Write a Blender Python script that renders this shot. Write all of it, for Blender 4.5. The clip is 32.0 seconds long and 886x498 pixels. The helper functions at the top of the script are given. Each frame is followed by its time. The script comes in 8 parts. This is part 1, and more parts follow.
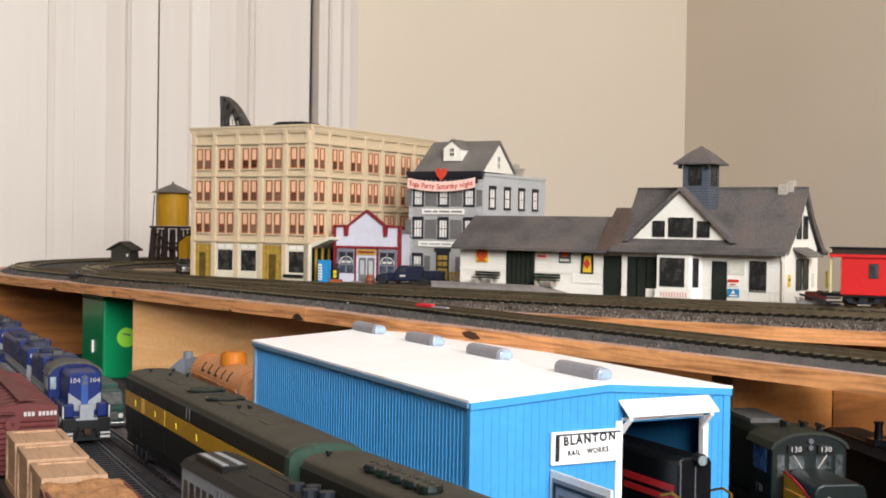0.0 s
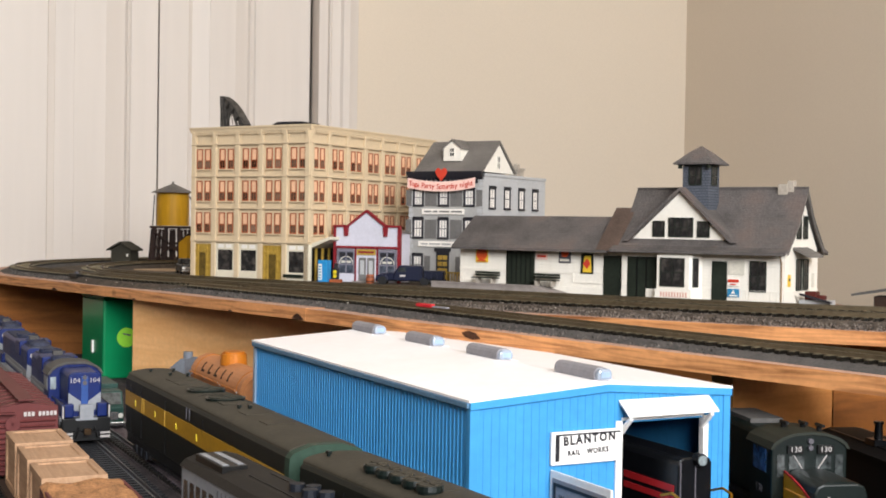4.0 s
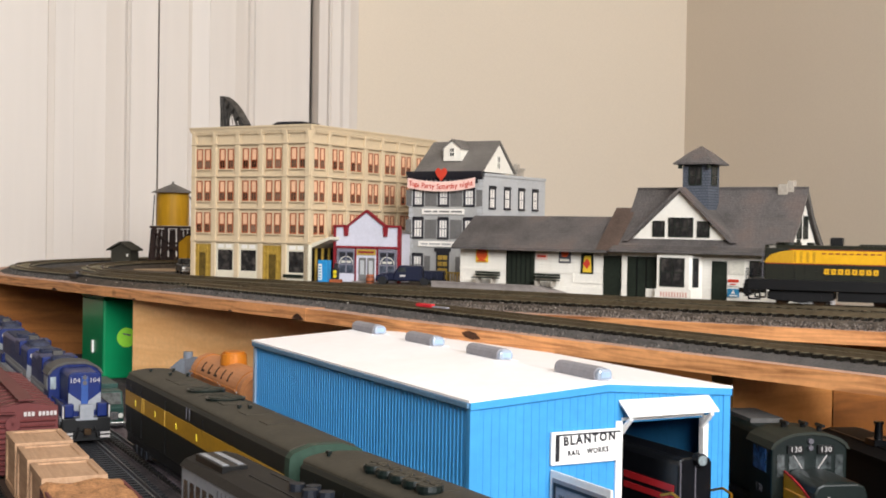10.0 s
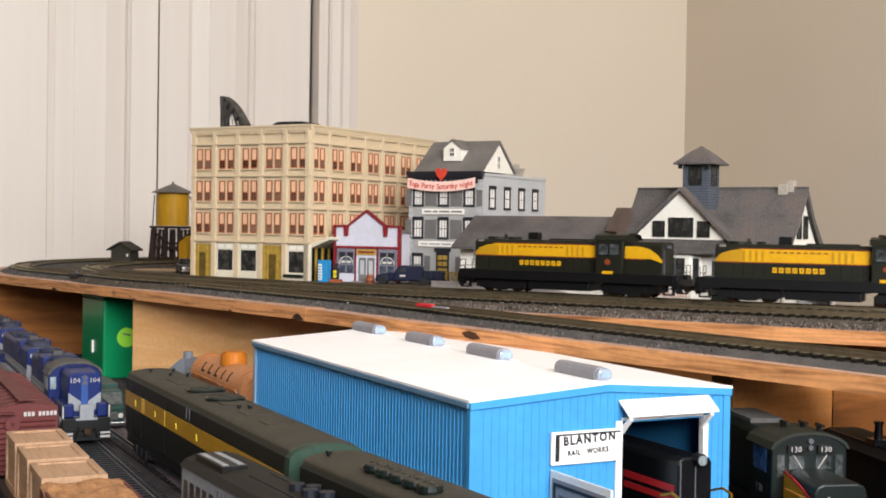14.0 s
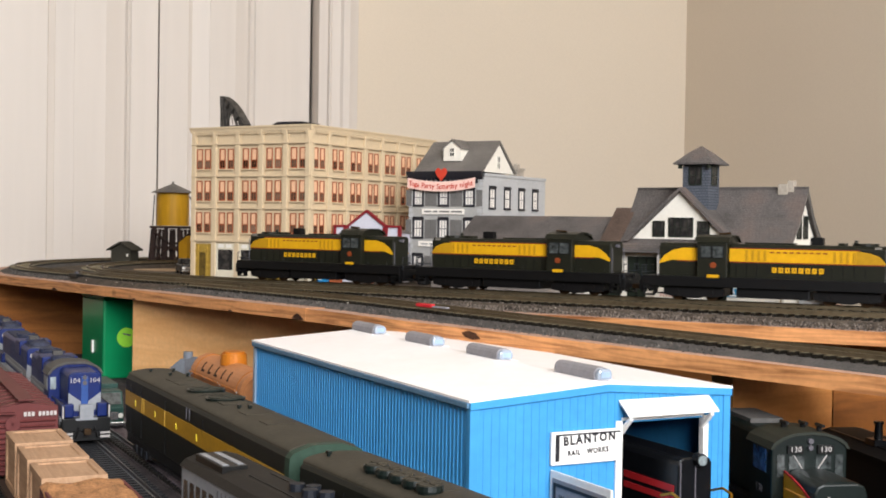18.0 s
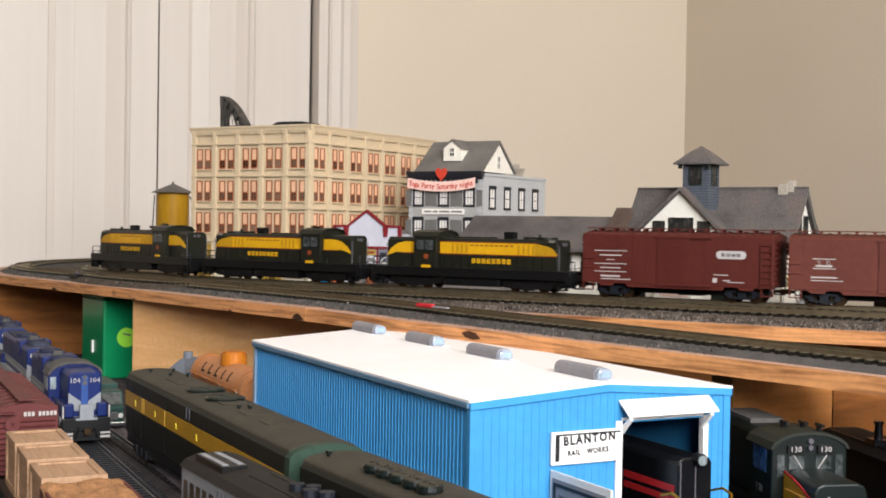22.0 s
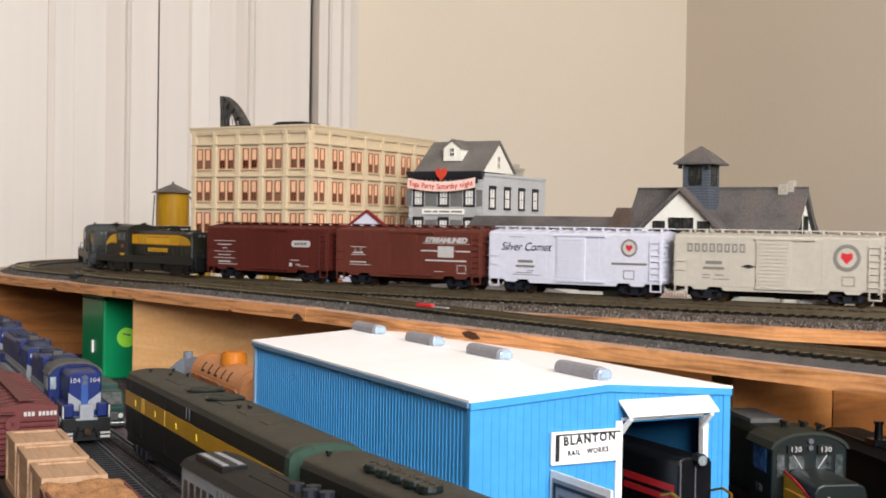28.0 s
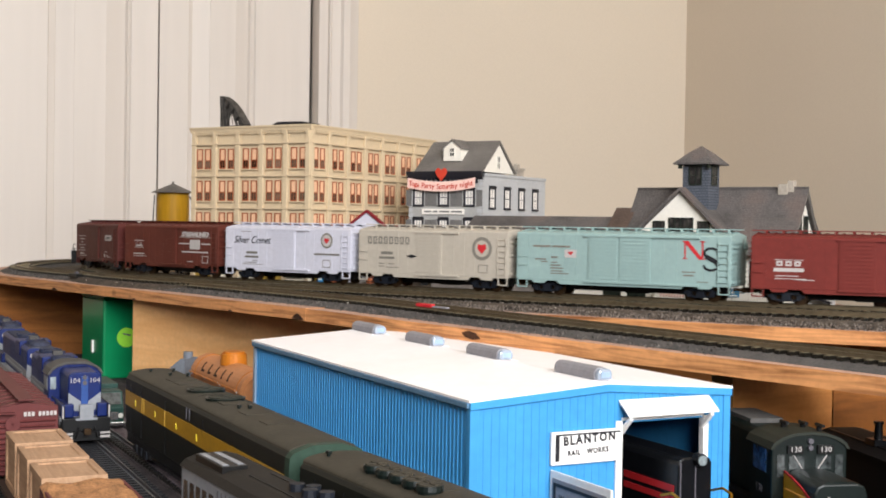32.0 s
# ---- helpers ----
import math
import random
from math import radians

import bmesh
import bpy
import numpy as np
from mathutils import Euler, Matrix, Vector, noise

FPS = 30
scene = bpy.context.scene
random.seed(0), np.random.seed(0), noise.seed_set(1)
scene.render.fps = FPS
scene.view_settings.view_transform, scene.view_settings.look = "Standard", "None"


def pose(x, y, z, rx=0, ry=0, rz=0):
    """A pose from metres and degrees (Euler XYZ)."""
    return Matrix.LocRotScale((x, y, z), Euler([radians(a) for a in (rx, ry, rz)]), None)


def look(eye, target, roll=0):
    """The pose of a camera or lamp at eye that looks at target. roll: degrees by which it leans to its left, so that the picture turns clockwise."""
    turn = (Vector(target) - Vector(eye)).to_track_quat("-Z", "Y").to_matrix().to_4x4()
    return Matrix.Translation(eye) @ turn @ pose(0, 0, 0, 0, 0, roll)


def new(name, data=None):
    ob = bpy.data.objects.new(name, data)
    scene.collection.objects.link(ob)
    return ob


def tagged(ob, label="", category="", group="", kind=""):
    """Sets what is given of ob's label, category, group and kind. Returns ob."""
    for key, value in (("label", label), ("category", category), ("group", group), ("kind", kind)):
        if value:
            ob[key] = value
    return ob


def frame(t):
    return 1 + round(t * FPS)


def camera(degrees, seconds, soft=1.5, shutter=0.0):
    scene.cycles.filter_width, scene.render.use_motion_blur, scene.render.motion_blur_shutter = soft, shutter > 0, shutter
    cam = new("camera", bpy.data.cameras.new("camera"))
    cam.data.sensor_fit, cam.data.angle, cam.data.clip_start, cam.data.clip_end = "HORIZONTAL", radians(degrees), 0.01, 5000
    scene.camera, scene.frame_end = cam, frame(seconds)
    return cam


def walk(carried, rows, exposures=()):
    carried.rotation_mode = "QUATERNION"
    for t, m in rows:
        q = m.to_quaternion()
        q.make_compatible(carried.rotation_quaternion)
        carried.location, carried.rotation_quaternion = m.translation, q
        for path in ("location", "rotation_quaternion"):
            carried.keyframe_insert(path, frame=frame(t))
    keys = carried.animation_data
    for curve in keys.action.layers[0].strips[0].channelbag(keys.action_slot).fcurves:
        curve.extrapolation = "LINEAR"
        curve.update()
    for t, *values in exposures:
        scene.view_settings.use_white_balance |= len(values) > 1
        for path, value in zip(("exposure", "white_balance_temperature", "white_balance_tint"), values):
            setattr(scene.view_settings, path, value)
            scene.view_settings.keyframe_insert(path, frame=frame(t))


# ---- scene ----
cam = camera(39.24, 32.0, soft=1.85, shutter=0.5)
EYE = (0.0, 0.0, 1.10)
VIEW = pose(*EYE, 90 - 1.016, 0, 0) @ pose(0, 0, 0, 0, 0, 0.917)
walk(cam, [(0, VIEW), (32.0, VIEW)], exposures=[(0, 0.0), (32.0, 0.0)])

# ---- light: one large window behind the viewer, sky outside ----
world = bpy.data.worlds.new("sky")
scene.world = world
world.use_nodes = True
sky = world.node_tree.nodes.new("ShaderNodeTexSky")
sky.sky_type = "NISHITA"
sky.sun_disc = False
sky.sun_elevation, sky.sun_rotation = radians(40), radians(150)
world.node_tree.links.new(sky.outputs[0], world.node_tree.nodes["Background"].inputs[0])
world.node_tree.nodes["Background"].inputs[1].default_value = 0.1

# room axes: along the far wall, and from it towards the viewer
CORNER = Vector((0.52, 2.70, 0.0))
AX = Vector((0.9063, 0.4226, 0.0))
BX = Vector((0.4226, -0.9063, 0.0))
# left extent is out of view, set wide to reduce bounce light
ROOM_L, ROOM_R, ROOM_D, ROOM_H = -5.6, 0.0, 4.1, 2.8


def room(m, k, z=0.0):
    return CORNER + AX * m + BX * k + Vector((0, 0, z))


WIN_M, WIN_W, WIN_Z0, WIN_Z1 = -1.7, 1.7, 1.5, 2.65
lamp = bpy.data.lights.new("window_light", "AREA")
lamp.shape, lamp.size, lamp.size_y, lamp.energy = "RECTANGLE", WIN_W, WIN_Z1 - WIN_Z0, 153
lamp.color = (0.955, 0.958, 0.975)
lamp_ob = new("window_light", lamp)
at = room(WIN_M, ROOM_D - 0.02, (WIN_Z0 + WIN_Z1) / 2)
lamp_ob.matrix_world = look(at, at - BX)

# ---- heights ----
DECK, RAIL = 1.0385, 1.048          # upper board and its railhead
LOW, LOWRAIL = 0.947, 0.952        # lower board and its railhead


# ---- mesh building, in millimetres ----
class Shape:
    def __init__(self):
        self.v, self.f, self.mi, self.cur = [], [], [], 0

    def m(self, i):
        self.cur = i
        return self

    def add(self, verts, faces):
        n = len(self.v)
        self.v += [tuple(p) for p in verts]
        for f in faces:
            self.f.append([i + n for i in f])
            self.mi.append(self.cur)
        return self

    def box(self, x0, x1, y0, y1, z0, z1):
        v = [(x0, y0, z0), (x1, y0, z0), (x1, y1, z0), (x0, y1, z0), (x0, y0, z1), (x1, y0, z1), (x1, y1, z1), (x0, y1, z1)]
        return self.add(v, [(0, 3, 2, 1), (4, 5, 6, 7), (0, 1, 5, 4), (1, 2, 6, 5), (2, 3, 7, 6), (3, 0, 4, 7)])

    def cbox(self, x, y, z, lx, ly, lz):
        return self.box(x - lx / 2, x + lx / 2, y - ly / 2, y + ly / 2, z, z + lz)

    def prism(self, poly, a, b, axis="y"):
        """A polygon swept from a to b along an axis: for x it is (y, z), for y (x, z), for z (x, y)."""
        put = {"x": lambda p, t: (t, p[0], p[1]), "y": lambda p, t: (p[0], t, p[1]), "z": lambda p, t: (p[0], p[1], t)}[axis]
        n = len(poly)
        area = sum(poly[i][0] * poly[(i + 1) % n][1] - poly[(i + 1) % n][0] * poly[i][1] for i in range(n))
        if (area > 0) == (axis == "y"):
            poly = poly[::-1]
        v = [put(p, a) for p in poly] + [put(p, b) for p in poly]
        if b < a:
            v = [put(p, b) for p in poly] + [put(p, a) for p in poly]
        fs = [tuple(range(n))[::-1], tuple(range(n, 2 * n))]
        fs += [(i, (i + 1) % n, n + (i + 1) % n, n + i) for i in range(n)]
        return self.add(v, fs)

    def cyl(self, x, y, z, r, h, axis="z", n=16, r2=None):
        r2 = r if r2 is None else r2
        ring = [(math.cos(2 * math.pi * i / n), math.sin(2 * math.pi * i / n)) for i in range(n)]
        if axis == "z":
            v = [(x + r * c, y + r * s, z) for c, s in ring] + [(x + r2 * c, y + r2 * s, z + h) for c, s in ring]
        elif axis == "x":
            v = [(x, y + r * c, z + r * s) for c, s in ring] + [(x + h, y + r2 * c, z + r2 * s) for c, s in ring]
        else:
            v = [(x + r * s, y, z + r * c) for c, s in ring] + [(x + r2 * s, y + h, z + r2 * c) for c, s in ring]
        return self.add(v, [tuple(range(n))[::-1], tuple(range(n, 2 * n))] + [(i, (i + 1) % n, n + (i + 1) % n, n + i) for i in range(n)])

    def rod(self, p, q, r, n=6):
        p, q = Vector(p), Vector(q)
        d = (q - p).normalized()
        a = d.orthogonal().normalized()
        b = d.cross(a)
        ring = [a * math.cos(2 * math.pi * i / n) * r + b * math.sin(2 * math.pi * i / n) * r for i in range(n)]
        v = [p + o for o in ring] + [q + o for o in ring]
        return self.add(v, [tuple(range(n))[::-1], tuple(range(n, 2 * n))] + [(i, (i + 1) % n, n + (i + 1) % n, n + i) for i in range(n)])

    def mesh(self, name, mats, smooth=False, unit=0.001):
        me = bpy.data.meshes.new(name)
        me.from_pydata([(x * unit, y * unit, z * unit) for x, y, z in self.v], [], self.f)
        for mt in (mats if isinstance(mats, (list, tuple)) else [mats]):
            me.materials.append(mt)
        me.polygons.foreach_set("material_index", self.mi)
        if smooth:
            me.polygons.foreach_set("use_smooth", [True] * len(self.f))
        me.update()
        return me


def rounded(ob, width, segments=2):
    b = ob.modifiers.new("edges", "BEVEL")
    b.width, b.segments, b.limit_method, b.angle_limit = width * 0.001, segments, "ANGLE", radians(35)
    return ob


def thing(name, where, label, category, group="", kind=""):
    ob = new(name)
    ob.empty_display_size = 0.02
    ob.matrix_basis = where
    return tagged(ob, label, category, group, kind)


def part(name, shape, mats, parent, label="", smooth=False, where=None, bevel=0.0):
    me = shape if isinstance(shape, bpy.types.Mesh) else shape.mesh(name, mats, smooth)
    ob = new(name, me)
    ob.parent = parent
    if where is not None:
        ob.matrix_basis = where
    if bevel:
        rounded(ob, bevel)
    return tagged(ob, label)


def mm(x, y, z, rx=0, ry=0, rz=0):
    return pose(x * 0.001, y * 0.001, z * 0.001, rx, ry, rz)


def writing(words, size, mat, parent, where, name="lettering", spread=1.0, squeeze=1.0, depth=0.08, shear=0.0, align="CENTER", weight=0.0):
    """Letters as a thin mesh. Its x runs along the words, its y up."""
    cu = bpy.data.curves.new(name, "FONT")
    cu.body, cu.size, cu.extrude, cu.align_x, cu.align_y, cu.space_character, cu.shear = words, size * 0.001, depth * 0.001, align, "CENTER", spread, shear
    cu.resolution_u = 3
    cu.offset = weight * 0.001
    tmp = new(name, cu)
    me = bpy.data.meshes.new_from_object(tmp.evaluated_get(bpy.context.evaluated_depsgraph_get()))
    bpy.data.objects.remove(tmp)
    me.materials.clear()
    me.materials.append(mat)
    ob = new(name, me)
    ob.parent = parent
    ob.matrix_basis = where @ Matrix.Diagonal((squeeze, 1, 1, 1))
    return ob


def marks(count, width, height, mat, parent, where, stroke=0.22, name="letter_mark"):
    """A row of plain letter-sized marks in place of a company's name; x along the row, y up."""
    step = width / count
    w, b = step * 0.7, height * stroke
    for i in range(count):
        x = -width / 2 + i * step + step * 0.11
        h0, h1, t0, t1 = -height / 2, height / 2, -0.06, 0.1
        shape = Shape().box(x, x + b, h0, h1, t0, t1).box(x + w - b, x + w, h0, h1, t0, t1)
        shape.box(x + b, x + w - b, h0, h0 + b, t0, t1).box(x + b, x + w - b, h1 - b, h1, t0, t1)
        part(name, shape, mat, parent, where=where)


# ---- materials ----
def rgb(code):
    v = [int(code[i:i + 2], 16) / 255 for i in (0, 2, 4)]
    return [c / 12.92 if c <= 0.04045 else ((c + 0.055) / 1.055) ** 2.4 for c in v] + [1.0]


def surface(name, colour, rough=0.6, metal=0.0, vary=0.12, grain=400.0, blotch=30.0, bump=0.15, dirt=None, dirt_amount=0.3, stretch=(1, 1, 1), coat=0.0, each=0.0):
    """A painted, moulded or raw surface: base colour with fine grain, blotches and a little relief."""
    mt = bpy.data.materials.new(name)
    mt.use_nodes = True
    nt = mt.node_tree
    bs = nt.nodes["Principled BSDF"]
    base = rgb(colour) if isinstance(colour, str) else list(colour) + [1.0]
    tc = nt.nodes.new("ShaderNodeTexCoord")
    mp = nt.nodes.new("ShaderNodeMapping")
    mp.inputs["Scale"].default_value = stretch
    nt.links.new(tc.outputs["Object"], mp.inputs[0])
    n1, n2 = nt.nodes.new("ShaderNodeTexNoise"), nt.nodes.new("ShaderNodeTexNoise")
    n1.inputs["Scale"].default_value, n1.inputs["Detail"].default_value = grain, 4
    n2.inputs["Scale"].default_value, n2.inputs["Detail"].default_value = blotch, 3
    for n in (n1, n2):
        nt.links.new(mp.outputs[0], n.inputs["Vector"])
    add = nt.nodes.new("ShaderNodeMath")
    add.operation = "ADD"
    nt.links.new(n1.outputs[0], add.inputs[0])
    nt.links.new(n2.outputs[0], add.inputs[1])
    last = add.outputs[0]
    if each:
        oi = nt.nodes.new("ShaderNodeObjectInfo")
        mul = nt.nodes.new("ShaderNodeMath")
        mul.operation, mul.inputs[1].default_value, mul.inputs[2].default_value = "MULTIPLY_ADD", each, -each / 2
        nt.links.new(oi.outputs["Random"], mul.inputs[0])
        a2 = nt.nodes.new("ShaderNodeMath")
        a2.operation = "ADD"
        nt.links.new(last, a2.inputs[0])
        nt.links.new(mul.outputs[0], a2.inputs[1])
        last = a2.outputs[0]
    rng = nt.nodes.new("ShaderNodeMapRange")
    rng.inputs[1].default_value, rng.inputs[2].default_value = 0.8, 1.2
    rng.inputs[3].default_value, rng.inputs[4].default_value = 1 - vary, 1 + vary
    rng.clamp = False
    nt.links.new(last, rng.inputs[0])
    mix = nt.nodes.new("ShaderNodeVectorMath")
    mix.operation = "SCALE"
    mix.inputs[0].default_value = base[:3]
    nt.links.new(rng.outputs[0], mix.inputs["Scale"])
    col = mix.outputs[0]
    if dirt:
        ramp = nt.nodes.new("ShaderNodeMapRange")
        ramp.inputs[1].default_value, ramp.inputs[2].default_value, ramp.inputs[4].default_value = 0.5, 0.75, dirt_amount
        nt.links.new(n2.outputs[0], ramp.inputs[0])
        mx = nt.nodes.new("ShaderNodeMix")
        mx.data_type = "RGBA"
        mx.inputs["B"].default_value = rgb(dirt)
        nt.links.new(ramp.outputs[0], mx.inputs["Factor"])
        nt.links.new(col, mx.inputs["A"])
        col = mx.outputs["Result"]
    nt.links.new(col, bs.inputs["Base Color"])
    bs.inputs["Roughness"].default_value, bs.inputs["Metallic"].default_value = rough, metal
    bs.inputs["Coat Weight"].default_value = coat
    bs.inputs["Specular IOR Level"].default_value = 0.28 if rough > 0.25 else 0.5
    if bump:
        bp = nt.nodes.new("ShaderNodeBump")
        bp.inputs["Strength"].default_value, bp.inputs["Distance"].default_value = bump, 0.0004
        nt.links.new(n1.outputs[0], bp.inputs["Height"])
        nt.links.new(bp.outputs[0], bs.inputs["Normal"])
    return mt


def wood(name, light, dark, scale=18.0, stretch=(1, 8, 8), rough=0.55, knots=0.0):
    """Bare softwood: stretched growth rings and darker streaks."""
    mt = surface(name, light, rough, vary=0.08, grain=260, blotch=20, bump=0.2)
    nt = mt.node_tree
    bs = nt.nodes["Principled BSDF"]
    tc = [n for n in nt.nodes if n.type == "TEX_COORD"][0]
    mp = nt.nodes.new("ShaderNodeMapping")
    mp.inputs["Scale"].default_value = stretch
    nt.links.new(tc.outputs["Object"], mp.inputs[0])
    nz = nt.nodes.new("ShaderNodeTexNoise")
    nz.inputs["Scale"].default_value, nz.inputs["Detail"].default_value, nz.inputs["Distortion"].default_value = scale, 6, 1.2
    nt.links.new(mp.outputs[0], nz.inputs["Vector"])
    rp = nt.nodes.new("ShaderNodeMapRange")
    rp.inputs[1].default_value, rp.inputs[2].default_value, rp.inputs[4].default_value = 0.42, 0.68, 0.85
    nt.links.new(nz.outputs[0], rp.inputs[0])
    mx = nt.nodes.new("ShaderNodeMix")
    mx.data_type = "RGBA"
    mx.inputs["B"].default_value = rgb(dark)
    nt.links.new(rp.outputs[0], mx.inputs["Factor"])
    nt.links.new(bs.inputs["Base Color"].links[0].from_socket, mx.inputs["A"])
    out = mx.outputs["Result"]
    if knots:
        vo = nt.nodes.new("ShaderNodeTexVoronoi")
        vo.inputs["Scale"].default_value = knots
        kp = nt.nodes.new("ShaderNodeMapping")
        kp.inputs["Scale"].default_value = (1, 1.6, 2.2)
        nt.links.new(tc.outputs["Object"], kp.inputs[0])
        nt.links.new(kp.outputs[0], vo.inputs["Vector"])
        kr = nt.nodes.new("ShaderNodeMapRange")
        kr.inputs[1].default_value, kr.inputs[2].default_value, kr.inputs[3].default_value, kr.inputs[4].default_value = 0.03, 0.13, 0.85, 0.0
        nt.links.new(vo.outputs["Distance"], kr.inputs[0])
        kx = nt.nodes.new("ShaderNodeMix")
        kx.data_type = "RGBA"
        kx.inputs["B"].default_value = rgb("4a2814")
        nt.links.new(kr.outputs[0], kx.inputs["Factor"])
        nt.links.new(out, kx.inputs["A"])
        out = kx.outputs["Result"]
    nt.links.new(out, bs.inputs["Base Color"])
    return mt


def shingles(name, colour, joint, width, row, contrast=0.5, vary=0.2, blot=None, blot_amount=0.0):
    """Rows of small shingles along the slope, with noise and stains over them."""
    mt = surface(name, colour, 0.9, vary=vary, grain=900, blotch=26, bump=0.7, dirt=blot, dirt_amount=blot_amount)
    nt = mt.node_tree
    bs = nt.nodes["Principled BSDF"]
    tc = [n for n in nt.nodes if n.type == "TEX_COORD"][0]
    sp, cb, ad = nt.nodes.new("ShaderNodeSeparateXYZ"), nt.nodes.new("ShaderNodeCombineXYZ"), nt.nodes.new("ShaderNodeMath")
    nt.links.new(tc.outputs["Object"], sp.inputs[0])
    nt.links.new(sp.outputs[0], ad.inputs[0])
    nt.links.new(sp.outputs[1], ad.inputs[1])
    nt.links.new(ad.outputs[0], cb.inputs[0])
    nt.links.new(sp.outputs[2], cb.inputs[1])
    br = nt.nodes.new("ShaderNodeTexBrick")
    br.inputs["Scale"].default_value, br.inputs["Brick Width"].default_value, br.inputs["Row Height"].default_value = 1000, width, row
    br.inputs["Mortar Size"].default_value = 0.35
    br.inputs["Color1"].default_value, br.inputs["Color2"].default_value, br.inputs["Mortar"].default_value = (1, 1, 1, 1), (0.72, 0.72, 0.72, 1), rgb(joint)
    nt.links.new(cb.outputs[0], br.inputs["Vector"])
    mx = nt.nodes.new("ShaderNodeMix")
    mx.data_type, mx.blend_type = "RGBA", "MULTIPLY"
    mx.inputs["Factor"].default_value = contrast
    nt.links.new(bs.inputs["Base Color"].links[0].from_socket, mx.inputs["A"])
    nt.links.new(br.outputs[0], mx.inputs["B"])
    nt.links.new(mx.outputs["Result"], bs.inputs["Base Color"])
    return mt


def clear_glass(name, tint="9fb0b4"):
    mt = surface(name, tint, 0.08, vary=0.05, bump=0.0)
    bs = mt.node_tree.nodes["Principled BSDF"]
    bs.inputs["Transmission Weight"].default_value = 0.6
    return mt


M = {}
M["wall"] = surface("beige_wall_paint", "d3c6b4", 0.85, vary=0.02, grain=300, blotch=2.0, bump=0.06)
M["trim"] = surface("white_gloss_trim", "d3cac1", 0.45, vary=0.02, grain=60, blotch=4, bump=0.08, stretch=(1, 1, 0.05))
# unseen ceiling and floor, toned down to weaken the fill light
M["ceiling"] = surface("white_ceiling", "cdc6bb", 0.9, vary=0.02)
M["floorwood"] = wood("floor_boards", "5e432c", "3a2818", 6, (1, 10, 1))
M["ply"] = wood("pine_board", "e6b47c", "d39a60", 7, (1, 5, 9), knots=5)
# same pine, darkened: the shade below the boards is in its colour
M["plyshade"] = wood("shaded_pine_board", "85501f", "55300f", 9, (1, 5, 9), knots=7)
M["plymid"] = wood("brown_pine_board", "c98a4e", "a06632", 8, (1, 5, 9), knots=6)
# invented dark finish for out-of-view walls, absorbs fill light
M["panelling"] = wood("dark_unseen_wall", "6e5a45", "4c3c2c", 5, (6, 6, 1))
M["plyedge"] = wood("board_edge", "d0935f", "6b3c1f", 13, (1, 1, 17), knots=14)
# pine with a weaker under-board shade mixed into the colour
M["plyhalfshade"] = wood("lightly_shaded_pine_board", "9a6230", "70421c", 8, (1, 5, 9), knots=6)
M["decktop"] = surface("board_top_paint", "b5927f", 0.8, vary=0.12, grain=500, blotch=25, dirt="6b5a50", dirt_amount=0.5)
M["lowdeck"] = surface("dark_yard_ground", "342e30", 0.95, vary=0.4, grain=500, blotch=40, bump=0.8, dirt="453d3e", dirt_amount=0.6)
M["yardtie"] = surface("black_plastic_tie", "1a1b1e", 0.5, vary=0.15, each=0.4)
M["gravelstrip"] = surface("purple_grey_gravel_strip", "6e646a", 0.95, vary=0.5, grain=420, blotch=70, bump=0.9, dirt="2e292c", dirt_amount=0.7)
M["bed"] = surface("grey_roadbed", "4a4745", 0.95, vary=0.25, grain=900, blotch=60, bump=0.6)
M["soil"] = surface("dark_layout_soil", "4c4236", 0.95, vary=0.3, grain=900, blotch=35, bump=0.6, dirt="6e5f50", dirt_amount=0.6)
M["ballast"] = surface("grey_ballast", "473f37", 0.95, vary=0.35, grain=1500, blotch=120, bump=0.8)
# two tones for a tie: olive top, near-black sides
M["tie"] = surface("olive_tie_top", "625a47", 0.8, vary=0.18, each=0.4)
M["tieside"] = surface("near_black_tie_side", "17140f", 0.5, vary=0.2)
M["railm"] = surface("nickel_rail", "6e624e", 0.42, 0.7, vary=0.15, grain=200)
M["yardrail"] = surface("dull_dark_rail", "67676a", 0.4, 0.7, vary=0.2, grain=200)
M["black"] = surface("black_plastic", "0a0a0b", 0.45, vary=0.2)
M["darkmetal"] = surface("dark_truck_metal", "0b0a0b", 0.5, vary=0.25)
M["bluegrey"] = surface("bluish_sideframe", "161a22", 0.55, vary=0.2)
M["steelwheel"] = surface("brass_brown_wheel", "41301f", 0.4, 0.6, vary=0.2)

# ---- routes of the tracks, in plan ----
STEP = 0.005


class Route:
    """A line in plan from its bends (1/m) at marks along it, through a known place and heading."""

    def __init__(self, marks, bends, s0, x, y, heading, z):
        self.s = np.arange(marks[0], marks[-1], STEP)
        k = np.interp(self.s, marks, bends)
        i = int(np.argmin(abs(self.s - s0)))
        h = np.cumsum(k) * STEP
        self.h = h - h[i] + heading
        self.x, self.y = np.cumsum(np.cos(self.h)) * STEP, np.cumsum(np.sin(self.h)) * STEP
        self.x, self.y = self.x - self.x[i] + x, self.y - self.y[i] + y
        self.z = z

    def at(self, s, side=0.0):
        h = float(np.interp(s, self.s, self.h))
        return Vector((float(np.interp(s, self.s, self.x)) - side * math.sin(h), float(np.interp(s, self.s, self.y)) + side * math.cos(h), self.z(s))), h


